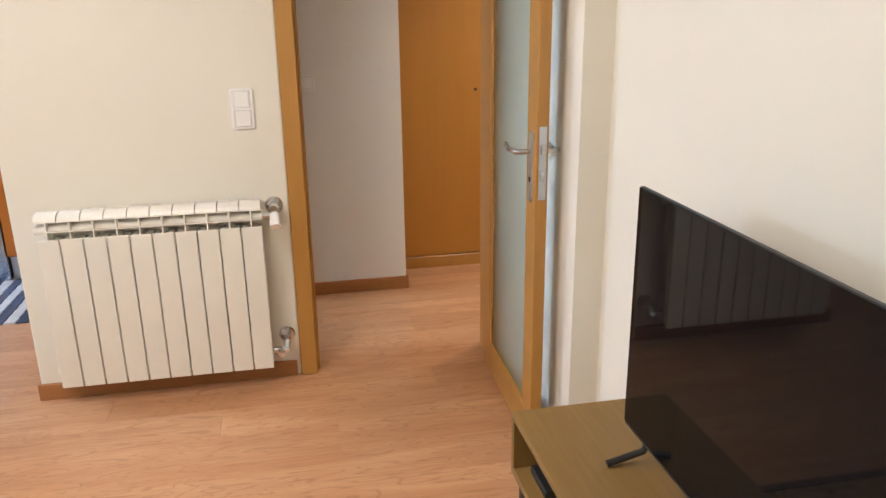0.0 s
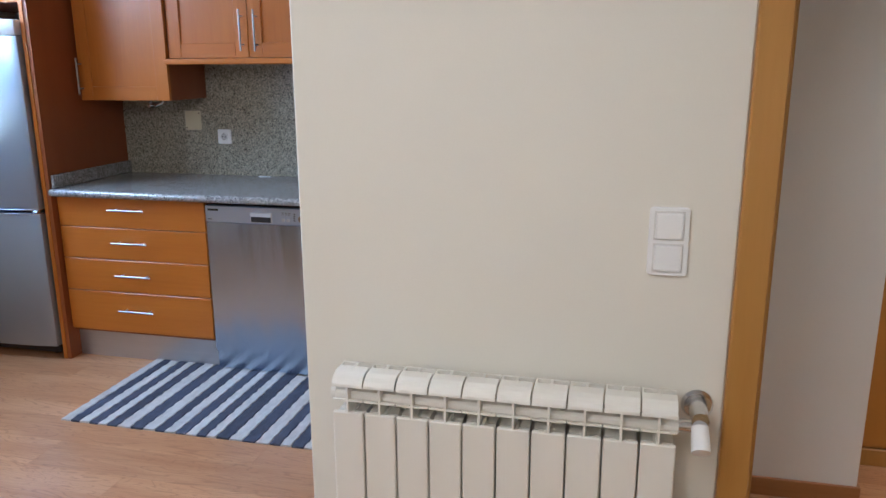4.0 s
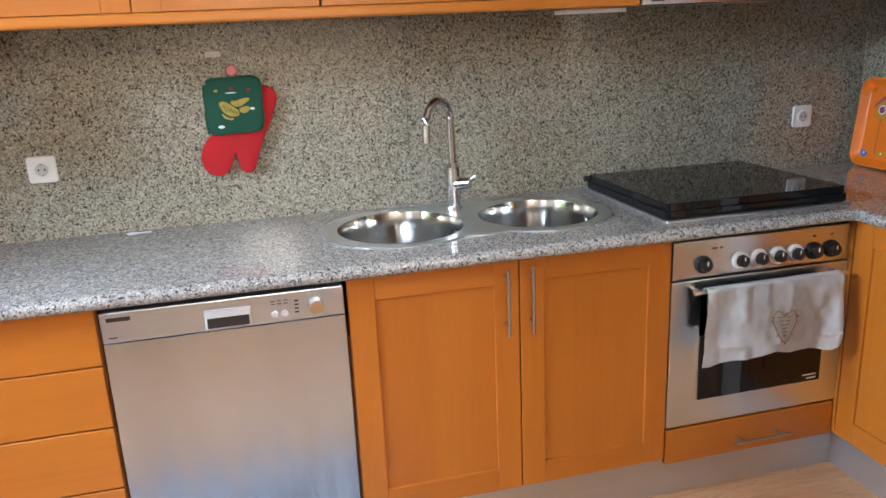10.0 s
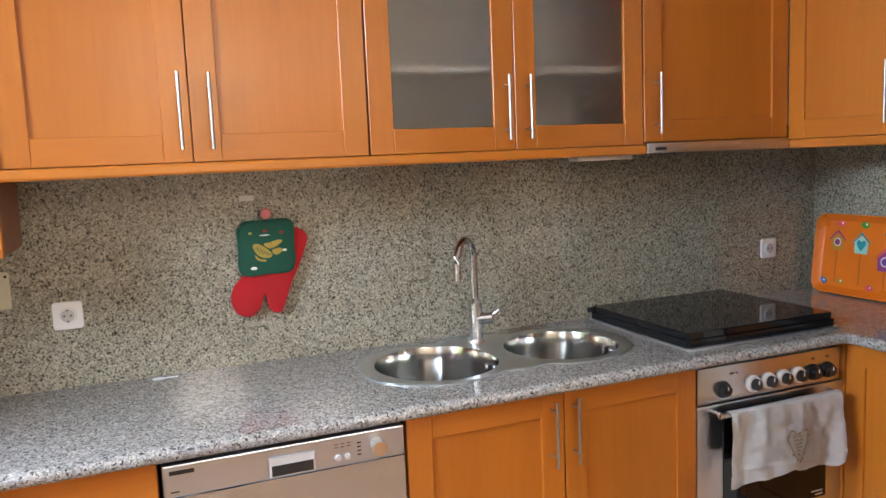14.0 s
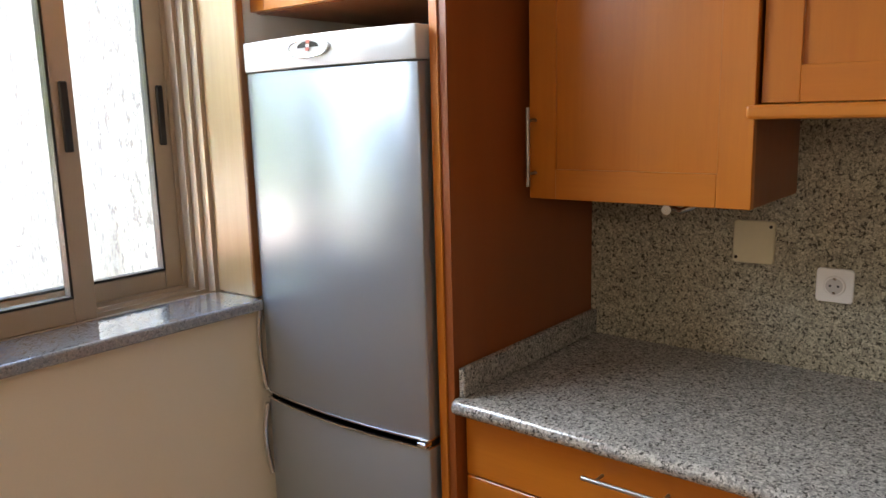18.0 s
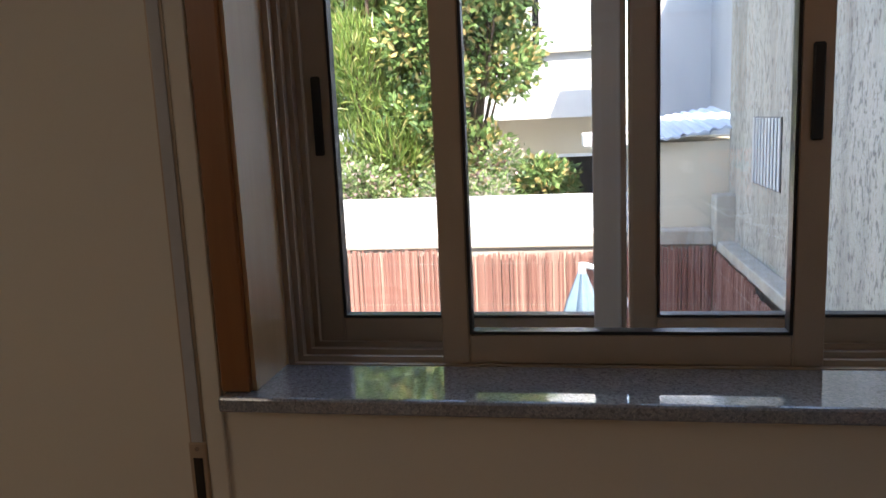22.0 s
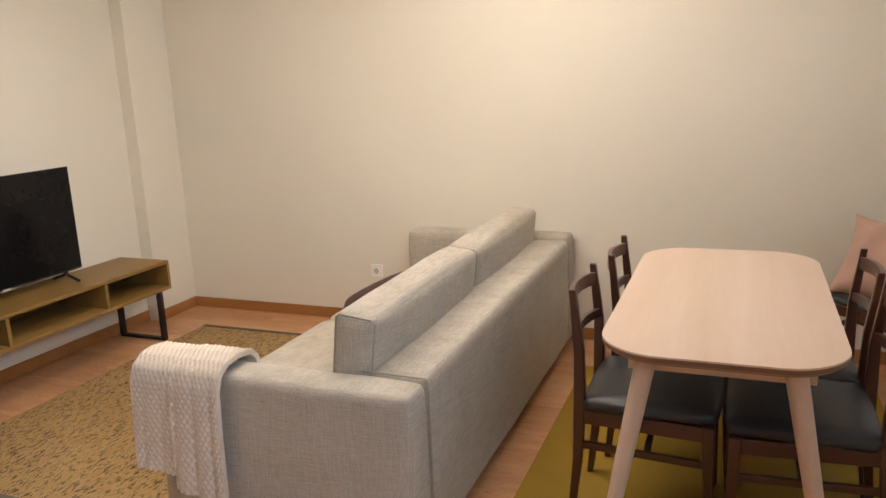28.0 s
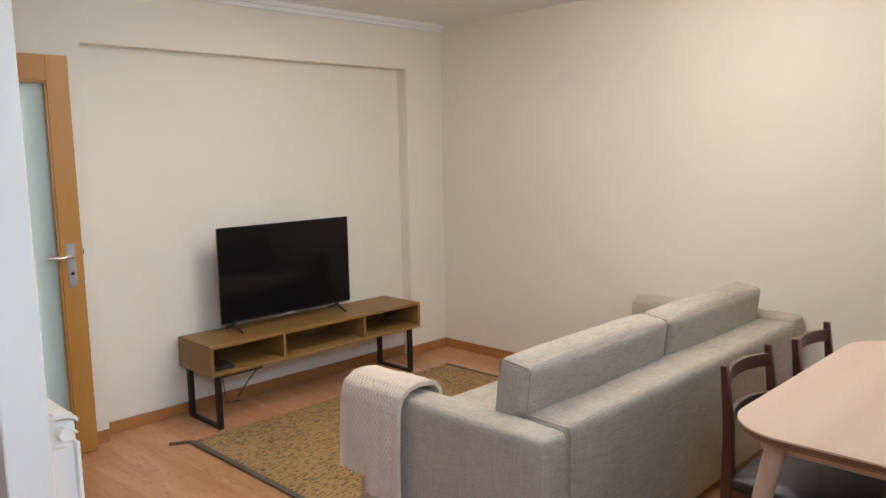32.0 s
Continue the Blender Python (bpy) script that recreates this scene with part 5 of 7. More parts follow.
# sofa
u = thing("sofa", (-1.4, 1.08, 0), "grey linen three-seat sofa with back cushions", "sofa")
SY0, SY1 = S + 0.02, 2.226
part("back", soft_box(-1.850, -1.635, SY0 + 0.14, SY1 - 0.150, 0.03, 0.620, 0.032, 16, 0.006, 3, 0.005), M["linen"], u, "", True)
part("arm", soft_box(-1.850, -0.915, SY1 - 0.150, SY1, 0.03, 0.614, 0.028, 16, 0.005, 5, 0.005), M["linen"], u, "", True)
part("arm", soft_box(-1.850, -0.890, SY0, SY0 + 0.15, 0.03, 0.636, 0.028, 12, 0.004, 7, 0.004), M["linen"], u, "", True)
part("base", soft_box(-1.640, -0.930, SY0 + 0.14, SY1 - 0.145, 0.03, 0.27, 0.02, 6, 0.0, 9), M["linen"], u, "", True)
ym = (SY0 + SY1) / 2
for y0_, y1_ in ((SY0 + 0.15, ym), (ym, SY1 - 0.15)):
    part("seat_cushion", soft_box(-1.60, -0.900, y0_ + 0.003, y1_ - 0.003, 0.27, 0.425, 0.04, 8, 0.012, 11, 0.003), M["linen"], u, "", True)
for y0_, y1_ in ((0.085, 1.086), (1.096, 2.066)):
    cu = soft_box(-0.078, 0.078, y0_, y1_, 0.0, 0.374, 0.034, 14, 0.014, 13 + y0_, 0.005)
    bmesh.ops.transform(cu, matrix=Matrix.Translation((-1.565, 0, 0.428)) @ Matrix.Rotation(radians(-7), 4, "Y"), verts=cu.verts)
    bc = part("back_cushion", cu, M["linen"], u, "", True)
    for ye in (y0_ + 0.006, y1_ - 0.006):
        lp = [(-0.068, ye, 0.012), (-0.068, ye, 0.352), (-0.056, ye, 0.364), (0.056, ye, 0.364), (0.068, ye, 0.352), (0.068, ye, 0.012)]
        pipe = tube(lp, 0.0028, 6)
        bmesh.ops.transform(pipe, matrix=Matrix.Translation((-1.565, 0, 0.428)) @ Matrix.Rotation(radians(-7), 4, "Y"), verts=pipe.verts)
        part("piping", pipe, M["linen_seam"], bc, "sewn piping along cushion edge", True)
for x in (-1.80, -0.97):
    for y in (SY0 + 0.05, SY1 - 0.05):
        part("foot", box(x - 0.02, x + 0.02, y - 0.02, y + 0.02, 0, 0.032), M["black"], u)
# seams where the arm meets the back
part("seam", tube([(-1.852, SY1 - 0.150, 0.60), (-1.846, SY1 - 0.150, 0.618), (-1.62, SY1 - 0.150, 0.620)], 0.003, 6), M["linen_seam"], u)
part("seam", tube([(-1.853, SY1 - 0.150, 0.05), (-1.853, SY1 - 0.150, 0.60)], 0.003, 6), M["linen_seam"], u)

u = thing("scatter_cushion", (-1.30, 1.30, 0.43), "dark brown scatter cushion on sofa seat", "cushion")
cu = soft_box(-0.05, 0.05, -0.40, 0.40, 0, 0.265, 0.05, 8, 0.03, 21, 0.004)
bmesh.ops.transform(cu, matrix=Matrix.Translation((-1.325, 1.29, 0.425)) @ Matrix.Rotation(radians(-12), 4, "Y") @ Matrix.Rotation(radians(6), 4, "X"), verts=cu.verts)
part("cover", cu, plain("dark_brown_fabric", (0.045, 0.018, 0.016), 0.95, 0, 0.12, 6, 300, 0.4), u, "", True)


# throw over the sofa arm
def drape(path, across, thick=0.012, nu=64, nv=34, waves=0.012, knit=0.0, seed=0.0, hem=None):
    """A cloth that follows a line of (x?, y, z) points in the y-z plane, wide along x."""
    own = bmesh.new()
    cum = [0.0]
    for p, q in zip(path, path[1:]):
        cum.append(cum[-1] + math.dist(p, q))
    total = cum[-1]

    def at(s):
        s = max(0, min(total, s))
        for k in range(len(cum) - 1):
            if s <= cum[k + 1] + 1e-9:
                f = (s - cum[k]) / (cum[k + 1] - cum[k])
                return [a + (c - a) * f for a, c in zip(path[k], path[k + 1])]
        return path[-1]

    def grid(off):
        rows = []
        for i in range(nu + 1):
            row = []
            for j in range(nv + 1):
                fx = j / nv
                end = total if hem is None else total * hem(fx)
                s = end * i / nu
                y, z = at(s)
                y2, z2 = at(s + 0.01)
                n = Vector((0, -(z2 - z), y2 - y))
                n = n.normalized() if n.length > 1e-9 else Vector((0, 0, 1))
                low = max(0.0, (i / nu - 0.35))
                x = across[0] + (across[1] - across[0]) * fx
                w = waves * math.sin(fx * 9.0 + seed + 1.5 * low) * (0.25 + 1.8 * low)
                k = knit * (math.sin(fx * 66) * math.sin(s * 190) + 0.7 * math.sin((fx * 66 + s * 190) * 0.5) ** 2)
                row.append(own.verts.new(Vector((x + 0.02 * low * math.sin(4 * fx + seed), y, z)) + n * (off + abs(w) + (k if off > 0 else 0))))
            rows.append(row)
        return rows

    top, under = grid(thick), grid(0.0)
    for g, flip in ((top, False), (under, True)):
        for a, c in zip(g, g[1:]):
            for j in range(nv):
                f = (a[j], a[j + 1], c[j + 1], c[j])
                own.faces.new(f[::-1] if flip else f)
    rim = lambda g: [r_[0] for r_ in g] + g[-1][1:] + [r_[-1] for r_ in g[::-1]][1:] + g[0][::-1][1:-1]
    a, c = rim(top), rim(under)
    for k in range(len(a)):
        own.faces.new((a[k], a[(k + 1) % len(a)], c[(k + 1) % len(a)], c[k]))
    bmesh.ops.recalc_face_normals(own, faces=own.faces[:])
    return own


u = thing("throw_blanket", (-1.08, 2.16, 0.62), "cream cable-knit throw hanging over sofa arm", "blanket")
line = [(2.045, 0.44), (2.052, 0.55), (2.064, 0.610), (2.09, 0.634), (2.15, 0.642), (2.195, 0.636), (2.230, 0.614), (2.246, 0.57), (2.252, 0.42), (2.254, 0.30), (2.256, 0.20)]
part("left_fold", drape(line, (-0.872, -1.07), 0.016, 130, 64, 0.005, 0.0030, 0.6, lambda f: 0.905 + 0.012 * f), M["cream_knit"], u, "", True)
line2 = [(y + (0.012 if k > 4 else 0.0), z + (0.005 if 1 < k < 8 else 0)) for k, (y, z) in enumerate(line)]
part("right_fold", drape(line2, (-1.040, -1.225), 0.016, 130, 64, 0.010, 0.0030, 2.1, lambda f: 0.965 + 0.02 * math.sin(3 * f)), M["cream_knit"], u, "", True)

# dining table
u = thing("dining_table", (-2.69, 1.41, 0), "pale ash dining table with rounded corners", "table")
o = []
for x, y in rounded(-2.998, -2.350, 0.762, 2.056, 0.16, 10):
    # sides and ends bow out a little
    fx, fy = (x + 2.674) / 0.325, (y - 1.409) / 0.647
    o.append((x + 0.010 * fx * (1 - fy * fy), y + 0.022 * fy * (1 - fx * fx)))
part("tabletop", slab(o, 0.7505, 0.756, 0.0), M["table"], u)
part("edge_band", slab([(-2.674 + (x + 2.674) * 0.9985, 1.41 + (y - 1.41) * 0.9992) for x, y in o], 0.738, 0.7503, 0.0), plain("brown_edge_band", (0.20, 0.105, 0.055), 0.5, 0, 0.15, 9, 160, 0.1), u, "darker brown edge band")
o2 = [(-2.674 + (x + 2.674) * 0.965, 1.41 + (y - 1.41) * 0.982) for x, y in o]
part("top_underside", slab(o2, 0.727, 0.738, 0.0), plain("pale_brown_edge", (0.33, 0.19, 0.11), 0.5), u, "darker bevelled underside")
ap = box(-2.92, -2.43, 0.86, 0.88, 0.672, 0.727)
box(-2.92, -2.43, 1.94, 1.96, 0.672, 0.727, bm=ap)
box(-2.92, -2.90, 0.88, 1.94, 0.672, 0.727, bm=ap)
box(-2.45, -2.43, 0.88, 1.94, 0.672, 0.727, bm=ap)
part("apron", ap, M["table"], u)
for sx in (-1, 1):
    for sy in (-1, 1):
        part("leg", rod((-2.674 + sx * 0.190, 1.41 + sy * 0.560, 0.727), (-2.674 + sx * 0.320, 1.41 + sy * 0.625, 0.0), 0.030, 0.019, 20), M["table"], u, "", True)


# dining chairs
def dining_chair(m, label):
    r_ = thing("dining_chair", (0, 0, 0), label, "chair", "dark dining chairs")
    for s in (-1, 1):
        y = s * 0.180
        pts = [(0.240, y, 0.0), (0.214, y, 0.25), (0.208, y, 0.46), (0.210, y, 0.62), (0.232, y * 0.985, 0.822)]
        own = bmesh.new()
        rings = []
        for (x, yy, z), (wx, wy) in zip(pts, ((0.011, 0.012), (0.016, 0.014), (0.019, 0.015), (0.016, 0.014), (0.011, 0.011))):
            rings.append([own.verts.new((x + a * wx, yy + c * wy, z)) for a, c in ((-1, -1), (1, -1), (1, 1), (-1, 1))])
        for p, q in zip(rings, rings[1:]):
            for k in range(4):
                own.faces.new((p[k], p[(k + 1) % 4], q[(k + 1) % 4], q[k]))
        own.faces.new(rings[0][::-1])
        own.faces.new(rings[-1])
        bmesh.ops.bevel(own, geom=own.edges[:], offset=0.003, segments=1, affect="EDGES")
        part("back_leg", own, M["dark_wood"], r_)
        fl = bmesh.new()
        rings = [[fl.verts.new((-0.192 + a * w + dx, s * 0.212 + c * w, z)) for a, c in ((-1, -1), (1, -1), (1, 1), (-1, 1))] for z, w, dx in ((0.0, 0.011, -0.012), (0.25, 0.016, -0.004), (0.427, 0.019, 0.0))]
        for p, q in zip(rings, rings[1:]):
            for k in range(4):
                fl.faces.new((p[k], p[(k + 1) % 4], q[(k + 1) % 4], q[k]))
        fl.faces.new(rings[0][::-1])
        fl.faces.new(rings[-1])
        bmesh.ops.bevel(fl, geom=fl.edges[:], offset=0.003, segments=1, affect="EDGES")
        part("front_leg", fl, M["dark_wood"], r_)
        part("side_rail", slab([(-0.19, s * 0.212 - 0.010), (0.20, s * 0.180 - 0.010), (0.20, s * 0.180 + 0.010), (-0.19, s * 0.212 + 0.010)], 0.372, 0.422, 0.003), M["dark_wood"], r_)
        part("stretcher", slab([(-0.19, s * 0.212 - 0.008), (0.21, s * 0.180 - 0.008), (0.21, s * 0.180 + 0.008), (-0.19, s * 0.212 + 0.008)], 0.282, 0.308, 0.004), M["dark_wood"], r_)
    part("front_rail", box(-0.203, -0.183, -0.205, 0.205, 0.372, 0.422, 0.003), M["dark_wood"], r_)
    part("back_rail", box(0.195, 0.215, -0.17, 0.17, 0.372, 0.422, 0.003), M["dark_wood"], r_)
    part("cross_stretcher", box(-0.015, 0.005, -0.19, 0.19, 0.284, 0.304, 0.004), M["dark_wood"], r_)
    for z, h, dx in ((0.768, 0.046, 0.226), (0.640, 0.032, 0.208)):
        sl = bmesh.new()
        n = 14
        rings = []
        for k in range(n + 1):
            y = -0.172 + 0.344 * k / n
            f_ = 1 - (y / 0.172) ** 2
            bow, arch = 0.034 * f_, 0.007 * f_
            rings.append([sl.verts.new((dx + bow + a, y, z + c + arch)) for a, c in ((-0.008, -h / 2), (0.008, -h / 2), (0.008, h / 2), (-0.008, h / 2))])
        for p, q in zip(rings, rings[1:]):
            for k in range(4):
                sl.faces.new((p[k], p[(k + 1) % 4], q[(k + 1) % 4], q[k]))
        sl.faces.new(rings[0][::-1])
        sl.faces.new(rings[-1])
        bmesh.ops.recalc_face_normals(sl, faces=sl.faces[:])
        part("back_slat", sl, M["dark_wood"], r_, "", True)
    part("seat_pad", soft_box(-0.218, 0.192, -0.214, 0.214, 0.417, 0.471, 0.026, 8, 0.012, 4, 0.002), M["leather"], r_, "black leather seat pad", True)
    r_.matrix_basis = m
    return r_


CH = "dark-stained wooden dining chair with black leather seat"
ch = dining_chair(pose(-2.458, 1.575, 0.012), CH)
copy_thing(ch, pose(-2.498, 1.075, 0.012, 0, 0, 1))
copy_thing(ch, pose(-2.918, 1.618, 0.012, 0, 0, 180))
copy_thing(ch, pose(-2.910, 1.160, 0.012, 0, 0, 181))
k = copy_thing(ch, pose(-3.385, 0.275, 0.0, 0, 0, 224))
tagged(k, "dark-stained wooden chair in corner carrying a pillow")
u = thing("pillow", (-3.48, 0.30, 0.48), "dusty pink pillow propped on corner chair", "pillow")
cu = bmesh.new()
n_ = 22
sides = {}
for sd in (-1, 1):
    for i in range(n_ + 1):
        for j in range(n_ + 1):
            a, c = i / n_ * 2 - 1, j / n_ * 2 - 1
            th = 0.075 * ((1 - a ** 4) * (1 - c ** 4)) ** 0.55 + 0.006
            px, pz = a * 0.255 * (1 - 0.10 * (1 - c * c)), c * 0.198 * (1 - 0.10 * (1 - a * a))
            sides[sd, i, j] = cu.verts.new((px, sd * th + 0.006 * math.sin(9 * a + 5 * c), pz))
for sd in (-1, 1):
    for i in range(n_):
        for j in range(n_):
            cu.faces.new((sides[sd, i, j], sides[sd, i + 1, j], sides[sd, i + 1, j + 1], sides[sd, i, j + 1]))
rim_ = [(i, 0) for i in range(n_)] + [(n_, j) for j in range(n_)] + [(i, n_) for i in range(n_, 0, -1)] + [(0, j) for j in range(n_, 0, -1)]
for p, q in zip(rim_, rim_[1:] + rim_[:1]):
    cu.faces.new((sides[-1, p[0], p[1]], sides[-1, q[0], q[1]], sides[1, q[0], q[1]], sides[1, p[0], p[1]]))
bmesh.ops.recalc_face_normals(cu, faces=cu.faces[:])
bmesh.ops.transform(cu, matrix=Matrix.Translation((-3.390, 0.300, 0.612)) @ Matrix.Rotation(radians(-24), 4, "Z") @ Matrix.Rotation(radians(-6), 4, "Y") @ Matrix.Rotation(radians(36), 4, "X"), verts=cu.verts)
part("cover", cu, M["pink"], u, "", True)


# curtains
def curtain_material():
    m, nt, b_ = nodes_of("white_sheer_curtain")
    v = mapped(nt, (1, 1, 1))
    wv = nt.nodes.new("ShaderNodeTexWave")
    wv.bands_direction = "Y"
    wv.inputs["Scale"].default_value, wv.inputs["Distortion"].default_value = 28, 0.6
    nt.links.new(v, wv.inputs["Vector"])
    col = ramp(nt, wv.outputs["Fac"], (0.2, (0.875, 0.87, 0.86)), (0.8, (0.90, 0.895, 0.885)))
    nt.links.new(col, b_.inputs["Base Color"])
    b_.inputs["Roughness"].default_value = 0.9
    bumped(nt, b_, wv.outputs["Fac"], 0.06)
    tl, tr = nt.nodes.new("ShaderNodeBsdfTranslucent"), nt.nodes.new("ShaderNodeBsdfTransparent")
    nt.links.new(col, tl.inputs["Color"])
    a, c = nt.nodes.new("ShaderNodeMixShader"), nt.nodes.new("ShaderNodeMixShader")
    a.inputs[0].default_value, c.inputs[0].default_value = 0.34, 0.06
    nt.links.new(b_.outputs[0], a.inputs[1])
    nt.links.new(tl.outputs[0], a.inputs[2])
    nt.links.new(a.outputs[0], c.inputs[1])
    nt.links.new(tr.outputs[0], c.inputs[2])
    nt.links.new(c.outputs[0], nt.nodes["Material Output"].inputs["Surface"])
    return m


M["curtain"] = curtain_material()


def curtain(y0_, y1_, foot0, foot1, folds, seed, label, belly):
    """A hanging panel: edges run from y0_, y1_ at the rail to foot0, foot1 at the floor."""
    r_ = thing("curtain", (-3.60, (y0_ + y1_) / 2, 0.0), label, "curtain", "white curtains")
    own = bmesh.new()
    nu, nv = 170, 56
    g = []
    for j in range(nv + 1):
        z = 0.006 + (2.44 - 0.006) * j / nv
        low = 1 - z / 2.44
        row = []
        for i in range(nu + 1):
            f = i / nu
            a0, a1 = y0_ + (foot0 - y0_) * low ** 1.6, y1_ + (foot1 - y1_) * low ** 1.6
            ph = f * folds * math.tau + seed + 0.7 * math.sin(4.1 * f + 0.8 * z + seed)
            # tight gathers at the rail open into broad soft folds
            amp = 0.016 * (1 - low) + 0.030 * min(1, 2.5 * low) * (1 - 0.45 * low)
            x = -3.600 + amp * math.sin(ph) + 0.006 * (1 - low) * math.sin(3 * ph + seed) + 0.004 * math.sin(1.7 * ph + 2.1 * z)
            x += belly * low ** 3.2 * math.sin(math.pi * (0.06 + 0.90 * f)) + 0.012 * low ** 4
            x += 0.006 * low * noise.noise(Vector((f * 5, z * 3, seed)))
            y = a0 + (a1 - a0) * f + 0.008 * math.cos(ph) + 0.006 * low * math.sin(7 * z + 5 * f)
            row.append(own.verts.new((x, y, z + 0.010 * max(0, low - 0.9) * math.sin(11 * f + seed))))
        g.append(row)
    for a, c in zip(g, g[1:]):
        for i in range(nu):
            own.faces.new((a[i], a[i + 1], c[i + 1], c[i]))
    part("cloth", own, M["curtain"], r_, "", True)
    part("heading_tape", box(-3.66, -3.61, y0_, y1_, 2.425, 2.455, 0.004), M["white_plastic"], r_)


curtain(0.625, 1.418, 0.505, 1.425, 2.4, 0.3, "white ribbed sheer curtain reaching floor by corner chair", 0.085)
curtain(1.446, 2.285, 1.436, 2.320, 2.7, 1.9, "white ribbed sheer curtain hanging over living room window", 0.040)


# roller shutter straps
def strap(y, z0_, z1_, ztop, label):
    r_ = thing("shutter_strap", (W, y, z0_), label, "shutter strap", "shutter straps")
    part("band", box(W + 0.004, W + 0.006, y - 0.011, y + 0.011, z1_, ztop), plain("grey_webbing", (0.52, 0.53, 0.54), 0.9, 0, 0.1, 10, 500, 0.3), r_, "grey webbing band")
    part("groove", box(W + 0.0005, W + 0.003, y - 0.016, y + 0.016, z1_, ztop), M["bronze"], r_)
    pl_ = part("winder_plate", box(W + 0.0, W + 0.008, y - 0.018, y + 0.018, z0_, z1_, 0.003), M["bronze"], r_, "metal strap winder plate")
    part("slot", box(W + 0.0082, W + 0.0092, y - 0.009, y + 0.009, z0_ + 0.03, z1_ - 0.03), M["black"], pl_)
    for z in (z0_ + 0.012, z1_ - 0.012):
        part("screw", rod((W + 0.008, y, z), (W + 0.010, y, z), 0.004), M["chrome"], pl_)


strap(3.378, 0.725, 0.958, 2.40, "grey roller shutter strap beside kitchen window")
strap(2.150, 0.772, 0.972, 2.40, "grey roller shutter strap beside curtain")
b = box(W + 0.0, W + 0.010, 3.400, 3.436, 0.0, CEIL, 0.002)
structure("corner_trim", b, M["wall"], "slim painted strip beside kitchen window", "trim")

# rugs
u = thing("yellow_rug", (-2.66, 1.3, 0), "plain mustard short-pile rug under table", "rug")
part("rug_body", slab(rounded(-3.335, -1.990, 0.33, 2.38, 0.02), 0.001, 0.012, 0.003), plain("mustard_pile", (0.30, 0.185, 0.012), 0.98, 0, 0.16, 3.5, 260, 0.7), u)


def straw_material():
    m, nt, b_ = nodes_of("straw_rug_weave")
    v = mapped(nt, (1, 1, 1))
    v2 = mapped(nt, (105, 34, 40))
    fleck = noise_tex(nt, v2, 1.0, 3, 0.65)
    cord = noise_tex(nt, mapped(nt, (190, 25, 1)), 1.0, 2)
    base_ = ramp(nt, cord, (0.3, (0.27, 0.155, 0.05)), (0.7, (0.47, 0.30, 0.115)))
    col = mixed(nt, ramp(nt, fleck, (0.55, grey(0)), (0.58, grey(1))), base_, (0.030, 0.020, 0.015))
    col = mixed(nt, 0.25, col, ramp(nt, noise_tex(nt, v, 2.5, 3), (0.3, (0.24, 0.16, 0.07)), (0.7, (0.45, 0.32, 0.15))))
    nt.links.new(col, b_.inputs["Base Color"])
    b_.inputs["Roughness"].default_value = 0.95
    bumped(nt, b_, cord, 0.7, 0.004)
    return m


u = thing("straw_rug", (-0.2, 1.27, 0), "straw-coloured rug flecked dark with a braided edge", "rug")
part("weave", slab(rounded(-1.15, 0.475, 0.292, 2.235, 0.01, 2), 0.001, 0.009, 0.0), straw_material(), u)
edge_m = plain("grey_brown_braid", (0.12, 0.095, 0.065), 0.95, 0, 0.3, 60, 300, 0.8)
part("braided_edge", slab([(-1.15, 2.228), (0.475, 2.228), (0.478, 2.262), (-1.15, 2.256)], 0.001, 0.013, 0.003), edge_m, u, "dark braided edge")
part("braided_edge", slab([(-1.15, 0.270), (0.475, 0.270), (0.475, 0.298), (-1.15, 0.298)], 0.001, 0.013, 0.003), edge_m, u)
part("tassel", tube([(0.465, 2.245, 0.009), (0.50, 2.275, 0.009), (0.512, 2.31, 0.009), (0.535, 2.345, 0.009)], 0.008, 8), edge_m, u, "loose braided tassel", True)

# striped kitchen rug
u = thing("striped_rug", (-1.99, 4.65, 0), "woven rag rug with blue-grey and white stripes", "rug")
random.seed(4)
navy = plain("blue_grey_rag_weave", (0.075, 0.085, 0.125), 0.97, 0, 0.45, 45, 220, 0.8, (1, 0.25, 1), random_piece=0.35)
pale = plain("white_rag_weave", (0.62, 0.60, 0.57), 0.97, 0, 0.16, 45, 220, 0.8, (1, 0.25, 1), random_piece=0.12)
x, n = -2.605, 0
while x < -1.40:
    w = random.uniform(0.042, 0.064)
    own = bmesh.new()
    m_ = 30
    rows = []
    for k in range(m_ + 1):
        y = 4.275 + 0.745 * k / m_
        e0, e1 = 0.003 * math.sin(k * 2.1 + n), 0.003 * math.sin(k * 2.1 + n + 1)
        h = 0.0085 + 0.0012 * math.sin(k * 3.3 + n)
        rows.append([own.verts.new(p) for p in ((x + e0 + 0.001, y, 0.001), (x + e0 + 0.003, y, h), (x + w + e1 - 0.003, y, h), (x + w + e1 - 0.001, y, 0.001))])
    for p, q in zip(rows, rows[1:]):
        for k in range(3):
            own.faces.new((p[k], q[k], q[k + 1], p[k + 1]))
    own.faces.new(rows[0])
    own.faces.new(rows[-1][::-1])
    bmesh.ops.recalc_face_normals(own, faces=own.faces[:])
    part("stripe", own, pale if n % 2 == 0 else navy, u)
    x += w
    n += 1


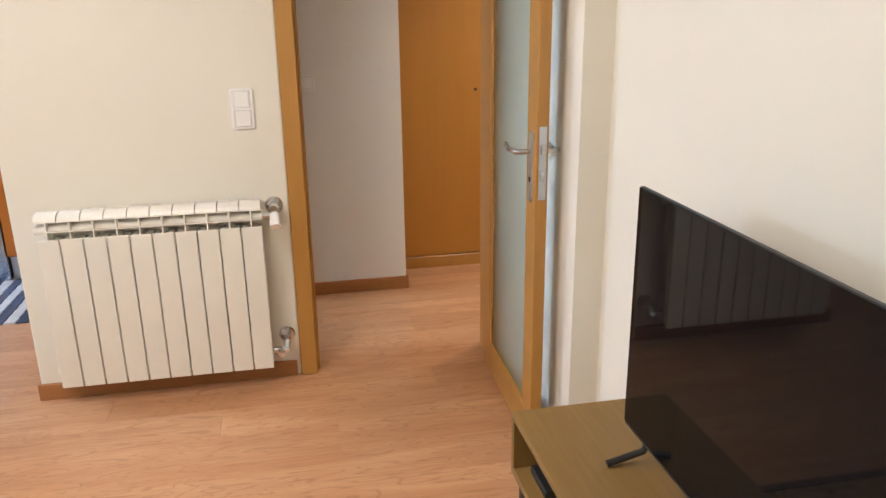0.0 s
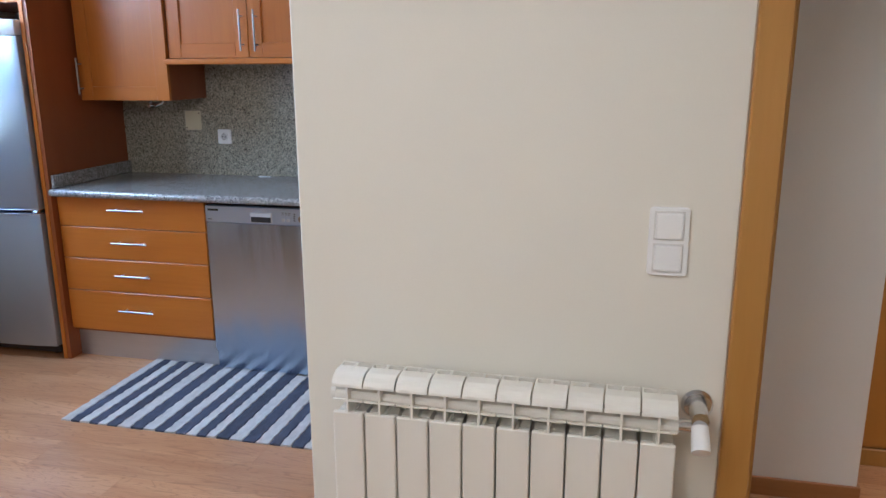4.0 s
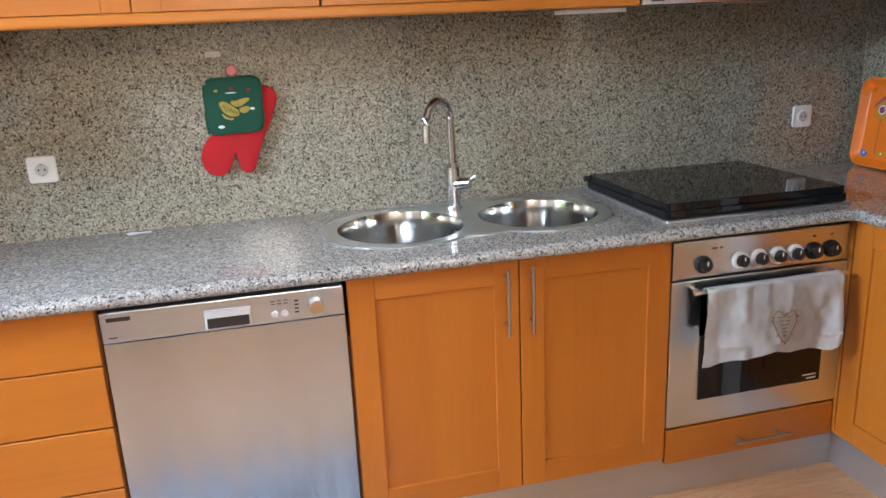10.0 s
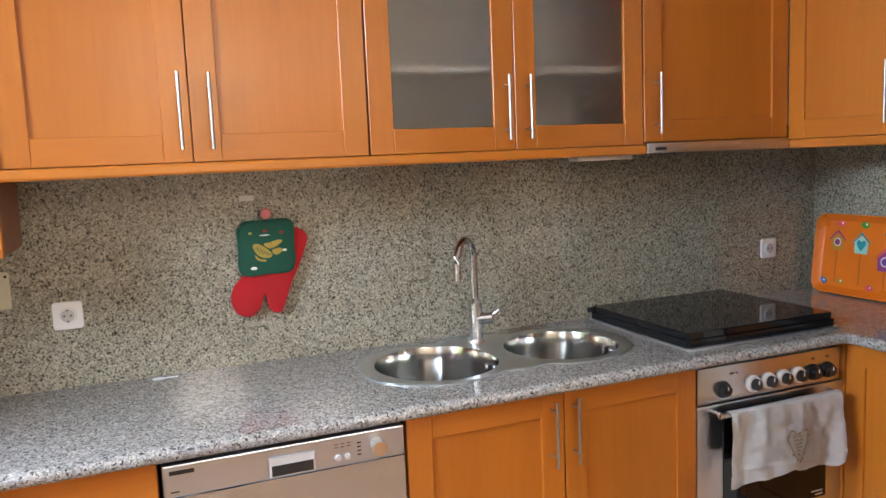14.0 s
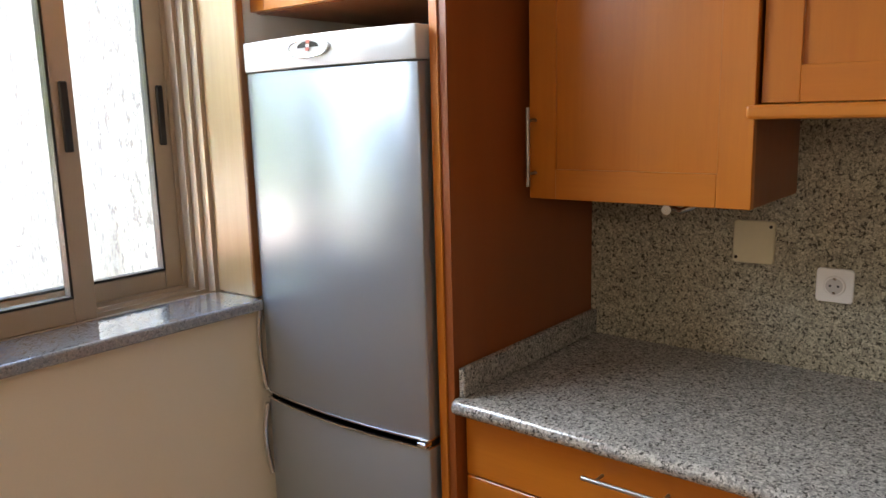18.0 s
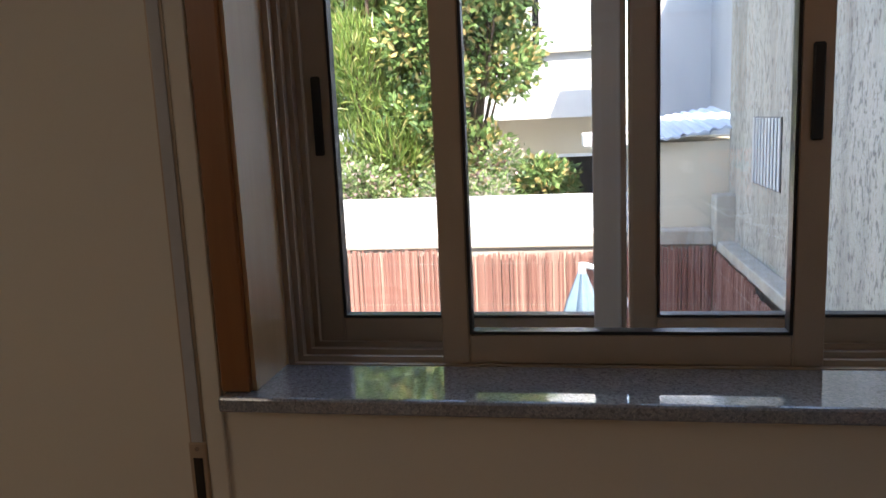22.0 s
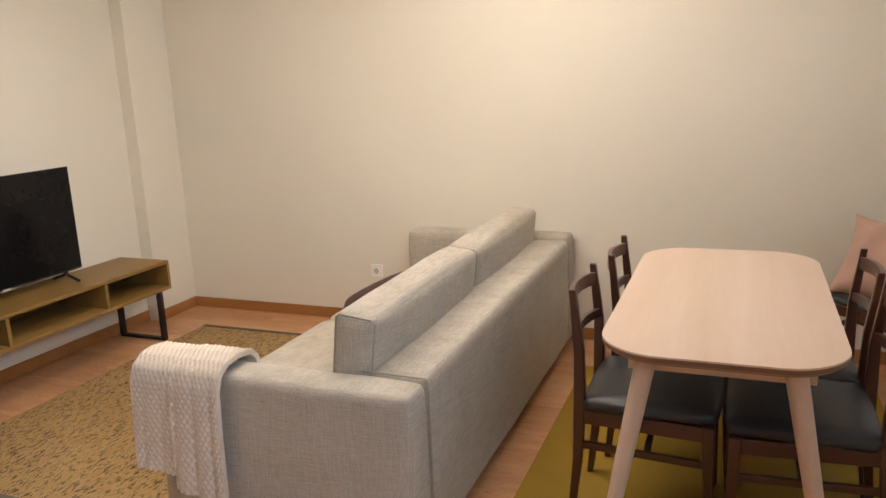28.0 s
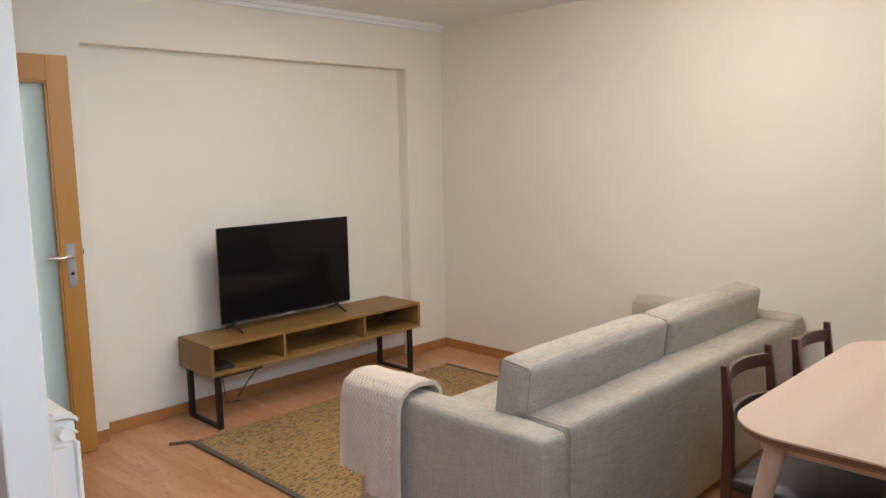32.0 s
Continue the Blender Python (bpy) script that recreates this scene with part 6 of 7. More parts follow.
# ---- small kitchen things ----
def smooth_loop(pts, n=6):
    """A closed round line through the points."""
    out = []
    for i in range(len(pts)):
        p0, p1, p2, p3 = (Vector((*pts[(i + d) % len(pts)], 0)) for d in (-1, 0, 1, 2))
        for k in range(n):
            t = k / n
            q = 0.5 * (2 * p1 + (p2 - p0) * t + (2 * p0 - 5 * p1 + 4 * p2 - p3) * t * t + (3 * p1 - p0 - 3 * p2 + p3) * t ** 3)
            out.append((q.x, q.y))
    return out


red = plain("red_quilted_cotton", (0.50, 0.012, 0.016), 0.9, 0, 0.12, 12, 260, 0.5)
green = plain("dark_green_cotton", (0.010, 0.085, 0.050), 0.9, 0, 0.2, 10, 260, 0.4)
gold = plain("gold_print", (0.42, 0.30, 0.05), 0.6, 0, 0.3, 60, 200, 0.2)
u = thing("oven_glove", (-1.85, 5.53, 1.06), "red quilted oven glove hanging on granite", "oven glove")
mitt = [(-1.79, 1.33), (-1.728, 1.305), (-1.745, 1.235), (-1.785, 1.150), (-1.815, 1.075), (-1.835, 1.063), (-1.858, 1.080), (-1.868, 1.125), (-1.885, 1.085), (-1.915, 1.060), (-1.955, 1.072), (-1.972, 1.115), (-1.958, 1.160), (-1.915, 1.205), (-1.87, 1.28)]
part("mitt", cutout(smooth_loop(mitt), 5.512, 5.540, 0.008), red, u, "", True)
u = thing("pot_holder", (-1.855, 5.50, 1.20), "dark green square pot holder with gold print", "pot holder")
part("pad", cutout(smooth_loop([(-1.930, 1.345), (-1.855, 1.352), (-1.782, 1.349), (-1.776, 1.28), (-1.784, 1.203), (-1.855, 1.196), (-1.932, 1.200), (-1.937, 1.27)]), 5.498, 5.511, 0.004), green, u, "", True)
for shape in (
        [(-1.912, 1.283), (-1.893, 1.290), (-1.862, 1.272), (-1.838, 1.246), (-1.850, 1.232), (-1.880, 1.236), (-1.902, 1.256)],
        [(-1.868, 1.288), (-1.845, 1.292), (-1.812, 1.300), (-1.795, 1.296), (-1.812, 1.280), (-1.840, 1.268), (-1.858, 1.274)],
        [(-1.836, 1.262), (-1.806, 1.268), (-1.797, 1.256), (-1.818, 1.242), (-1.834, 1.248)],
        [(-1.905, 1.246), (-1.886, 1.230), (-1.862, 1.224), (-1.872, 1.218), (-1.896, 1.226)]):
    part("gold_print", cutout(smooth_loop([(-1.856 + 0.78 * (x + 1.856), 1.262 + 0.78 * (z - 1.258)) for x, z in shape]), 5.4955, 5.4985), gold, u, "gold printed bird shape")
for k in range(5):
    part("print_stroke", tube([(-1.888 + 0.010 * k, 5.4955, 1.278 - 0.006 * k), (-1.879 + 0.010 * k, 5.4955, 1.256 - 0.003 * k)], 0.0012, 5), green, u)
part("border", tube([(x, 5.504, z) for x, z in smooth_loop([(-1.932, 1.347), (-1.855, 1.354), (-1.780, 1.351), (-1.774, 1.28), (-1.782, 1.201), (-1.855, 1.194), (-1.934, 1.198), (-1.939, 1.27)])], 0.004, 6), green, u)
for x, z in ((-1.905, 1.32), (-1.86, 1.325), (-1.81, 1.318)):
    part("print_dot", cutout(ellipse(x, z, 0.006, 0.004, 10), 5.4965, 5.4985), red if x > -1.88 else gold, u)
part("white_spot", cutout(ellipse(-1.803, 1.262, 0.007, 0.004, 10), 5.4962, 5.4985), M["white_plastic"], u)
part("white_spot", cutout(ellipse(-1.862, 1.312, 0.016, 0.002, 10), 5.4962, 5.4985), M["white_plastic"], u)
part("white_spot", cutout(ellipse(-1.90, 1.212, 0.010, 0.005, 10), 5.4962, 5.4985), M["white_plastic"], u)
u = thing("wall_hook", (-1.853, 5.54, 1.38), "small pink knob hook on granite", "hook")
part("knob", rod((-1.853, 5.543, 1.378), (-1.853, 5.505, 1.378), 0.010, 0.017, 16), plain("pink_plastic", (0.60, 0.12, 0.14), 0.35), u, "", True)
part("cap", rod((-1.853, 5.505, 1.378), (-1.853, 5.500, 1.378), 0.017, 0.013, 16), plain("pink_plastic_cap", (0.66, 0.20, 0.20), 0.35), u, "", True)
u = thing("adhesive_patch", (-1.90, 5.543, 1.42), "faint pale adhesive patch on granite", "patch")
part("film", box(-1.925, -1.88, 5.5415, 5.5432, 1.418, 1.434), plain("pale_residue", (0.60, 0.58, 0.53), 0.5, 0, 0.2, 60, 200, 0.2), u)
u = thing("clear_clip", (-2.20, 5.50, 0.907), "small clear plastic clip on countertop", "clip")
part("ring", tube([(-2.20 + 0.015 * math.cos(a), 5.50 + 0.009 * math.sin(a), 0.909) for a in [k * 0.6 for k in range(11)]], 0.0025, 8), M["silver_light"], u, "", True)
part("tail", tube([(-2.186, 5.50, 0.909), (-2.165, 5.492, 0.911), (-2.145, 5.50, 0.909)], 0.0022, 8), M["silver_light"], u, "", True)

# dish towel on the oven bar
cloth = plain("white_cotton_towel", (0.86, 0.85, 0.83), 0.95, 0, 0.04, 14, 420, 0.4)
u = thing("dish_towel", (-0.38, 4.89, 0.5), "white dish towel with brown heart motif on oven", "towel")


def towel_at(f, s):
    """A point of the cloth: f across it, s down from the bar (negative behind)."""
    a = max(-1, min(1, s / 0.016))
    low = max(0, s) / 0.25
    y = 4.893 - 0.0115 * a
    z = 0.724 - max(0, abs(s) - 0.016) - 0.010 * (1 - math.sqrt(max(0, 1 - a * a)))
    z += 0.006 * math.sin(f * 5.5 + 0.4) * min(1, 8 * abs(low))
    x = -0.612 + 0.452 * f + 0.030 * low * (f - 0.62) + 0.005 * math.sin(f * 15 + 2 * low)
    if s > 0:
        fold = 0.5 + 0.5 * math.sin(f * 13 + 1.2 + 1.1 * low + 1.4 * math.sin(f * 5.2 + low))
        y -= (0.005 + 0.024 * low) * fold + 0.006
        y -= min(1, s / 0.03) * (0.010 * noise.noise(Vector((x * 17, z * 9, 3.0))) + 0.006 * noise.noise(Vector((x * 38, z * 30, 7.0))))
        y -= 0.004 * max(0, 1 - abs(low - 0.78) / 0.03)
    return Vector((x, min(y, 4.884 if s > 0.03 else 9), z))


def towel(length=0.236):
    own = bmesh.new()
    nu, nv = 64, 72
    g = []
    for i in range(nu + 1):
        row = []
        for j in range(nv + 1):
            f = j / nv
            front = length - 0.010 * f + 0.010 * math.sin(f * 8 + 0.6) + 0.004 * math.sin(f * 23)
            row.append(own.verts.new(towel_at(f, -0.16 + (0.16 + front) * i / nu)))
        g.append(row)
    for a, c in zip(g, g[1:]):
        for j in range(nv):
            own.faces.new((a[j], a[j + 1], c[j + 1], c[j]))
    bmesh.ops.solidify(own, geom=own.faces[:], thickness=0.003)
    return own


part("cloth", towel(), cloth, u, "", True)
stitch = plain("brown_stitching", (0.30, 0.19, 0.10), 0.9)
heart = [(0.0, -0.054), (-0.036, -0.012), (-0.045, 0.018), (-0.026, 0.042), (0.0, 0.026), (0.026, 0.042), (0.045, 0.018), (0.036, -0.012)]


def on_cloth(p, q):
    v = towel_at(0.565 + p / 0.452, 0.138 - q)
    return (v.x, v.y - 0.0035, v.z)


loop_ = smooth_loop(heart, 6)
part("heart_motif", tube([on_cloth(p, q) for p, q in loop_ + loop_[:1]], 0.0016, 5), stitch, u, "brown stitched heart")
rng_t = random.Random(12)
for p, q in loop_[::2]:
    # short leaf stitches standing off the outline
    a = rng_t.uniform(0, math.tau)
    part("leaf_stitch", tube([on_cloth(p, q), on_cloth(p * 1.08 + 0.006 * math.cos(a), q * 1.08 + 0.006 * math.sin(a))], 0.0017, 5), stitch, u)
for k in range(6):
    z_ = 0.022 - 0.011 * k
    w_ = 0.028 - 0.0046 * k
    part("heart_stitch", tube([on_cloth(-w_ + 2 * w_ * n / 8, z_ + 0.003 * math.sin(n * 2.4 + k)) for n in range(9)], 0.0009, 5), stitch, u)

# patterned tray against the return wall
u = new("tray")
tagged(u, "orange tray with coloured birdhouse pattern leaning on granite", "tray")
orange = plain("orange_tray_plastic", (0.80, 0.185, 0.010), 0.3, 0, 0.04, 5, 200, 0.0)


def tray_plate(z0_, z1_, inset, r_, bev=0.0):
    return slab(rounded(-0.235 + inset, 0.235 - inset, inset, 0.325 - inset, r_), z0_, z1_, bev)


part("base", tray_plate(0.0, 0.003, 0.026, 0.03), orange, u)
rim = bmesh.new()
loops = []
for inset, z, r_ in ((0.030, 0.0031, 0.030), (0.024, 0.006, 0.034), (0.013, 0.022, 0.040), (0.007, 0.0275, 0.043), (0.002, 0.027, 0.046), (0.0, 0.022, 0.047), (0.004, 0.019, 0.045), (0.012, 0.017, 0.040), (0.026, 0.0, 0.032)):
    loops.append([rim.verts.new((x, y, z)) for x, y in rounded(-0.235 + inset, 0.235 - inset, inset, 0.325 - inset, r_)])
for p, q in zip(loops, loops[1:]):
    for k in range(len(p)):
        rim.faces.new((p[k], p[(k + 1) % len(p)], q[(k + 1) % len(p)], q[k]))
bmesh.ops.recalc_face_normals(rim, faces=rim.faces[:])
part("rim", rim, orange, u, "raised rounded orange rim", True)
hues = {"mustard": (0.55, 0.27, 0.03), "mint": (0.35, 0.66, 0.58), "plum": (0.30, 0.05, 0.22), "violet": (0.16, 0.06, 0.32), "teal": (0.02, 0.30, 0.33), "blue": (0.07, 0.17, 0.45), "pink": (0.75, 0.10, 0.14), "white": (0.8, 0.8, 0.78), "leaf": (0.10, 0.32, 0.06), "rust": (0.55, 0.14, 0.03)}
HM = {k: plain("print_" + k, c, 0.35, 0, 0.05, 20, 200, 0.0) for k, c in hues.items()}


def house(x, y, body, roof, hole, s=1.0, heart_hole=False):
    part("birdhouse_print", slab([(x - 0.026 * s, y - 0.032 * s), (x + 0.026 * s, y - 0.032 * s), (x + 0.030 * s, y + 0.010 * s), (x, y + 0.036 * s), (x - 0.030 * s, y + 0.010 * s)], 0.0032, 0.0042), HM[body], u)
    part("roof_print", slab([(x - 0.040 * s, y + 0.004 * s), (x, y + 0.040 * s), (x + 0.040 * s, y + 0.004 * s), (x + 0.036 * s, y + 0.014 * s), (x, y + 0.050 * s), (x - 0.036 * s, y + 0.014 * s)], 0.0042, 0.0050), HM[roof], u)
    part("pole_print", slab([(x - 0.003, 0.045), (x + 0.003, 0.045), (x + 0.003, y - 0.031 * s), (x - 0.003, y - 0.031 * s)], 0.0032, 0.0040), HM["rust"], u)
    if heart_hole:
        part("heart_print", slab(smooth_loop([(x + px * 0.42 * s, y + 0.002 + pz * 0.42 * s) for px, pz in heart], 4), 0.0044, 0.0054), HM[hole], u)
    else:
        part("ring_print", slab(ellipse(x, y, 0.017 * s, 0.017 * s, 18), 0.0044, 0.0050), HM["white"], u)
        part("hole_print", slab(ellipse(x, y, 0.0125 * s, 0.0125 * s, 18), 0.0050, 0.0056), HM[hole], u)


house(-0.140, 0.210, "mustard", "plum", "plum", 1.0)
house(-0.030, 0.205, "mint", "teal", "teal", 1.05, True)
house(0.080, 0.150, "plum", "pink", "violet", 1.15)
house(0.170, 0.200, "violet", "plum", "mint", 1.0, True)
for x, y, rr, c in ((-0.13, 0.285, 0.018, "pink"), (-0.02, 0.285, 0.018, "leaf"), (0.09, 0.255, 0.020, "blue"), (0.19, 0.285, 0.014, "blue"), (-0.195, 0.045, 0.018, "blue"), (-0.115, 0.05, 0.016, "mustard"), (0.02, 0.04, 0.016, "pink"), (0.13, 0.06, 0.016, "mustard"), (0.195, 0.035, 0.018, "plum")):
    rr *= 1.1
    part("round_print", slab(smooth_loop([(x - rr, y), (x - rr * 0.2, y + rr * 0.8), (x + rr * 0.7, y + rr * 0.6), (x + rr * 1.1, y), (x + rr * 0.2, y - rr * 0.7)], 4), 0.0032, 0.0043), HM[c], u)
    part("eye_print", slab(ellipse(x + rr * 0.35, y + rr * 0.2, rr * 0.22, rr * 0.22, 10), 0.0043, 0.0050), HM["white"], u)
# local x runs along -y of the room, local y up the lean, local z towards the room
lean = radians(6)
u.matrix_basis = Matrix(((0, math.sin(lean), -math.cos(lean), 0.408), (-1, 0, 0, 5.260), (0, math.cos(lean), math.sin(lean), 0.908), (0, 0, 0, 1)))
u = thing("round_board", (0.27, 4.74, 0.907), "round pale wooden board lying on counter", "board")
part("board", slab(ellipse(0.285, 4.735, 0.165, 0.165, 48), 0.914, 0.928, 0.003), plain("worn_pale_wood", (0.52, 0.42, 0.29), 0.6, 0, 0.1, 8, 160, 0.1, (1, 8, 1)), u)
for a in (0.5, 2.6, 4.7):
    part("foot", rod((0.285 + 0.10 * math.cos(a), 4.735 + 0.10 * math.sin(a), 0.9065), (0.285 + 0.10 * math.cos(a), 4.735 + 0.10 * math.sin(a), 0.915), 0.012), M["black"], u)
part("maker_mark", box(-2.20, -2.145, 4.9252, 4.9262, 0.828, 0.838), M["black"], bpy.data.objects["control_panel"])
part("label_mark", box(-2.20, -2.18, 4.9252, 4.9262, 0.786, 0.789), M["iron"], bpy.data.objects["control_panel"])

# ---- hall things ----
r2 = radiator("radiator", 1.40, 4.655, 8, 0.17, 0.79, "cream section radiator in hall")
for z in (0.22, 0.735):
    part("valve", rod((1.355, 4.60, z), (1.40, 4.60, z), 0.014), M["chrome"], r2, "chrome valve", True)
part("rosette", rod((1.355, 4.60, 0.22), (1.355, 4.669, 0.22), 0.016), M["chrome"], r2)
u = thing("intercom", (1.28, 4.66, 1.32), "white door intercom with small dark screen", "intercom")
part("body", box(1.212, 1.360, 4.624, 4.669, 1.214, 1.424, 0.006, seg=2), M["white_plastic"], u)
part("screen", box(1.236, 1.336, 4.621, 4.6245, 1.310, 1.405, 0.001), M["screen"], u, "dark screen")
for k in range(5):
    part("speaker_slot", box(1.240, 1.330, 4.6222, 4.6242, 1.235 + 0.012 * k, 1.240 + 0.012 * k), M["silver_light"], u)
part("cord", tube([(1.335, 4.655, 1.22), (1.335, 4.65, 1.13), (1.35, 4.65, 1.095), (1.365, 4.65, 1.13), (1.365, 4.655, 1.215)], 0.004, 8), M["white_plastic"], u, "", True)

# ---- outside ----
GZ = -0.50
own = bmesh.new()
nn = 24
vs = [[own.verts.new((-150 + 300 * (i / nn), -150 + 300 * (j / nn), GZ)) for i in range(nn + 1)] for j in range(nn + 1)]
for a, c in zip(vs, vs[1:]):
    for i in range(nn):
        own.faces.new((a[i], a[i + 1], c[i + 1], c[i]))
structure("ground", own, plain("paving_concrete", (0.33, 0.31, 0.28), 0.9, 0, 0.12, 1.5, 60, 0.3), "pale concrete ground outside", "ground")
mould = bpy.data.materials.new("mouldy_stucco")
mould.use_nodes = True
nt = mould.node_tree
bs = nt.nodes["Principled BSDF"]
v1 = mapped(nt, (1, 1, 0.5))
n1, n2, n3 = noise_tex(nt, v1, 46.0, 5, 0.7, 0.2), noise_tex(nt, v1, 1.3, 3), noise_tex(nt, mapped(nt), 60, 3)
basec = ramp(nt, n2, (0.3, (0.34, 0.31, 0.24)), (0.7, (0.55, 0.50, 0.41)))
col = mixed(nt, ramp(nt, n1, (0.53, grey(0)), (0.60, grey(0.85))), basec, (0.11, 0.097, 0.075))
col = mixed(nt, 0.2, col, ramp(nt, n3, (0.3, (0.2, 0.19, 0.17)), (0.7, (0.62, 0.6, 0.55))))
n5 = noise_tex(nt, mapped(nt, (3.2, 3.2, 0.35)), 1.0, 5, 0.65)
col = mixed(nt, ramp(nt, n5, (0.48, grey(0)), (0.68, grey(0.6))), col, (0.16, 0.145, 0.115))
nt.links.new(col, bs.inputs["Base Color"])
bs.inputs["Roughness"].default_value = 0.95
bumped(nt, bs, n3, 0.6, 0.006)
M["mould"] = mould
M["white_render"] = plain("white_render", (0.54, 0.53, 0.50), 0.9, 0, 0.12, 2.2, 50, 0.3)
M["beige_render"] = plain("beige_render", (0.62, 0.54, 0.40), 0.9, 0, 0.08, 1.2, 50, 0.3)
M["concrete"] = plain("weathered_concrete", (0.40, 0.36, 0.29), 0.95, 0, 0.25, 6, 50, 0.6)
M["grey_render"] = plain("grey_render", (0.46, 0.47, 0.48), 0.95, 0, 0.15, 1.5, 40, 0.4, (1, 1, 0.3))

u = thing("boundary_wall", (-6.0, 5.25, GZ), "tall mould-stained stucco boundary wall", "wall")
part("face", box(-8.0, -4.12, 5.15, 5.40, GZ, 2.80), M["mould"], u)
part("ledge", slab([(-7.83, 5.04), (-4.15, 5.04), (-4.15, 5.149), (-7.83, 5.149)], 0.575, 0.645, 0.008), M["concrete"], u, "weathered concrete ledge")
part("corner_post", box(-7.93, -7.78, 5.02, 5.16, 0.60, 0.96, 0.012), M["concrete"], u, "crumbling corner post")
vt = part("vent_opening", box(-7.29, -6.66, 5.146, 5.151, 1.08, 1.475), M["black"], u, "barred vent opening")
for k in range(9):
    x = -7.28 + 0.071 * k
    part("bar", box(x, x + 0.038, 5.138, 5.146, 1.085, 1.470, 0.004), M["white_render"], vt)
u = thing("garden_wall", (-8.1, 0, GZ), "low sunlit white garden wall with concrete ledge", "wall")
part("ledge", slab([(-8.02, -7), (-7.835, -7), (-7.835, 5.02), (-8.02, 5.02)], 0.612, 0.714, 0.010), M["concrete"], u, "weathered concrete ledge")
part("lower_wall", box(-8.02, -7.86, -7, 5.02, GZ, 0.612), M["concrete"], u)
part("upper_wall", box(-8.45, -8.20, -7, 4.60, GZ, 0.932, 0.01), M["white_render"], u)
reed = bpy.data.materials.new("red_brown_reed")
reed.use_nodes = True
nt = reed.node_tree
bs = nt.nodes["Principled BSDF"]
gi = nt.nodes.new("ShaderNodeNewGeometry")
nt.links.new(ramp(nt, gi.outputs["Random Per Island"], (0, (0.17, 0.072, 0.052)), (0.5, (0.25, 0.12, 0.088)), (0.9, (0.34, 0.19, 0.145)), (1, (0.44, 0.31, 0.23))), bs.inputs["Base Color"])
bs.inputs["Roughness"].default_value = 0.9


def reeds(name, p0, p1, z0_, z1_, label, step=0.0066):
    """A screen of thin reeds from p0 to p1, wired together."""
    r_ = thing(name, ((p0[0] + p1[0]) / 2, (p0[1] + p1[1]) / 2, GZ), label, "reed fence", "reed fences")
    rng = random.Random(7)
    d = Vector((p1[0] - p0[0], p1[1] - p0[1]))
    n_ = int(d.length / step)
    verts, faces = [], []
    root = r_.matrix_basis.translation
    d.normalize()
    for k in range(n_):
        s = step * k + rng.uniform(-0.002, 0.002)
        cx, cy = p0[0] + d.x * s + rng.uniform(-0.004, 0.004) - root.x, p0[1] + d.y * s + rng.uniform(-0.004, 0.004) - root.y
        w, top = rng.uniform(0.0035, 0.006), z1_ - 0.030 * (int(s / 1.15) % 2) + rng.uniform(-0.025, 0.012)
        i0 = len(verts)
        tilt = rng.uniform(-0.008, 0.008)
        for z, o_ in ((z0_ - root.z, 0), (top - root.z, tilt)):
            verts += [(cx - w + d.x * o_, cy - w + d.y * o_, z), (cx + w + d.x * o_, cy - w + d.y * o_, z), (cx + w + d.x * o_, cy + w + d.y * o_, z), (cx - w + d.x * o_, cy + w + d.y * o_, z)]
        faces += [(i0, i0 + 1, i0 + 5, i0 + 4), (i0 + 1, i0 + 2, i0 + 6, i0 + 5), (i0 + 2, i0 + 3, i0 + 7, i0 + 6), (i0 + 3, i0, i0 + 4, i0 + 7), (i0 + 4, i0 + 5, i0 + 6, i0 + 7)]
    me = bpy.data.meshes.new("reeds")
    me.from_pydata(verts, [], faces)
    me.materials.append(reed)
    ob = new("reeds", me)
    ob.parent = r_
    tagged(ob, kind="stuff")
    for z in (z0_ + 0.25, (z0_ + z1_) / 2 + 0.15, z1_ - 0.10):
        part("wire", tube([(p0[0] + 0.008, p0[1] - 0.008, z), (p1[0] + 0.008, p1[1] - 0.008, z)], 0.0012, 6), M["concrete"], r_)


reeds("reed_fence", (-7.82, -2.5), (-7.82, 5.02), GZ, 0.605, "red-brown reed screen along garden wall")
reeds("reed_fence", (-7.80, 5.025), (-4.30, 5.025), GZ, 0.575, "red-brown reed screen along boundary wall")
u = thing("garden_umbrella", (-6.5, 4.12, GZ), "folded pale blue fabric umbrella on a pole", "umbrella")
part("pole", rod((-6.5, 4.12, GZ), (-6.5, 4.12, 0.74), 0.014), M["white_frame"], u)
cn = bmesh.new()
rings = []
for z, r_ in ((0.70, 0.022), (0.62, 0.050), (0.54, 0.080), (0.47, 0.098), (0.30, 0.085), (0.0, 0.06)):
    rings.append([cn.verts.new((-6.5 + r_ * (1 + 0.22 * math.cos(6 * a)) * math.cos(a), 4.12 + r_ * (1 + 0.22 * math.cos(6 * a)) * math.sin(a), z)) for a in [k * math.tau / 36 for k in range(36)]])
for p, q in zip(rings, rings[1:]):
    for k in range(36):
        cn.faces.new((p[k], p[(k + 1) % 36], q[(k + 1) % 36], q[k]))
cn.faces.new(rings[0])
part("canopy", cn, plain("pale_blue_canvas", (0.16, 0.23, 0.28), 0.9, 0, 0.15, 8, 200, 0.3), u, "folded blue canvas", True)
part("cap", rod((-6.5, 4.12, 0.70), (-6.5, 4.12, 0.755), 0.022, 0.018), M["white_frame"], u)
part("arm", tube([(-6.5, 4.13, 0.745), (-6.5, 4.20, 0.72), (-6.5, 4.30, 0.64), (-6.5, 4.38, 0.50), (-6.5, 4.41, 0.30)], 0.016, 10), M["white_plastic"], u, "curved white arm", True)
part("foot_plate", rod((-6.5, 4.12, GZ), (-6.5, 4.12, GZ + 0.05), 0.20, 0.20, 24), M["concrete"], u)

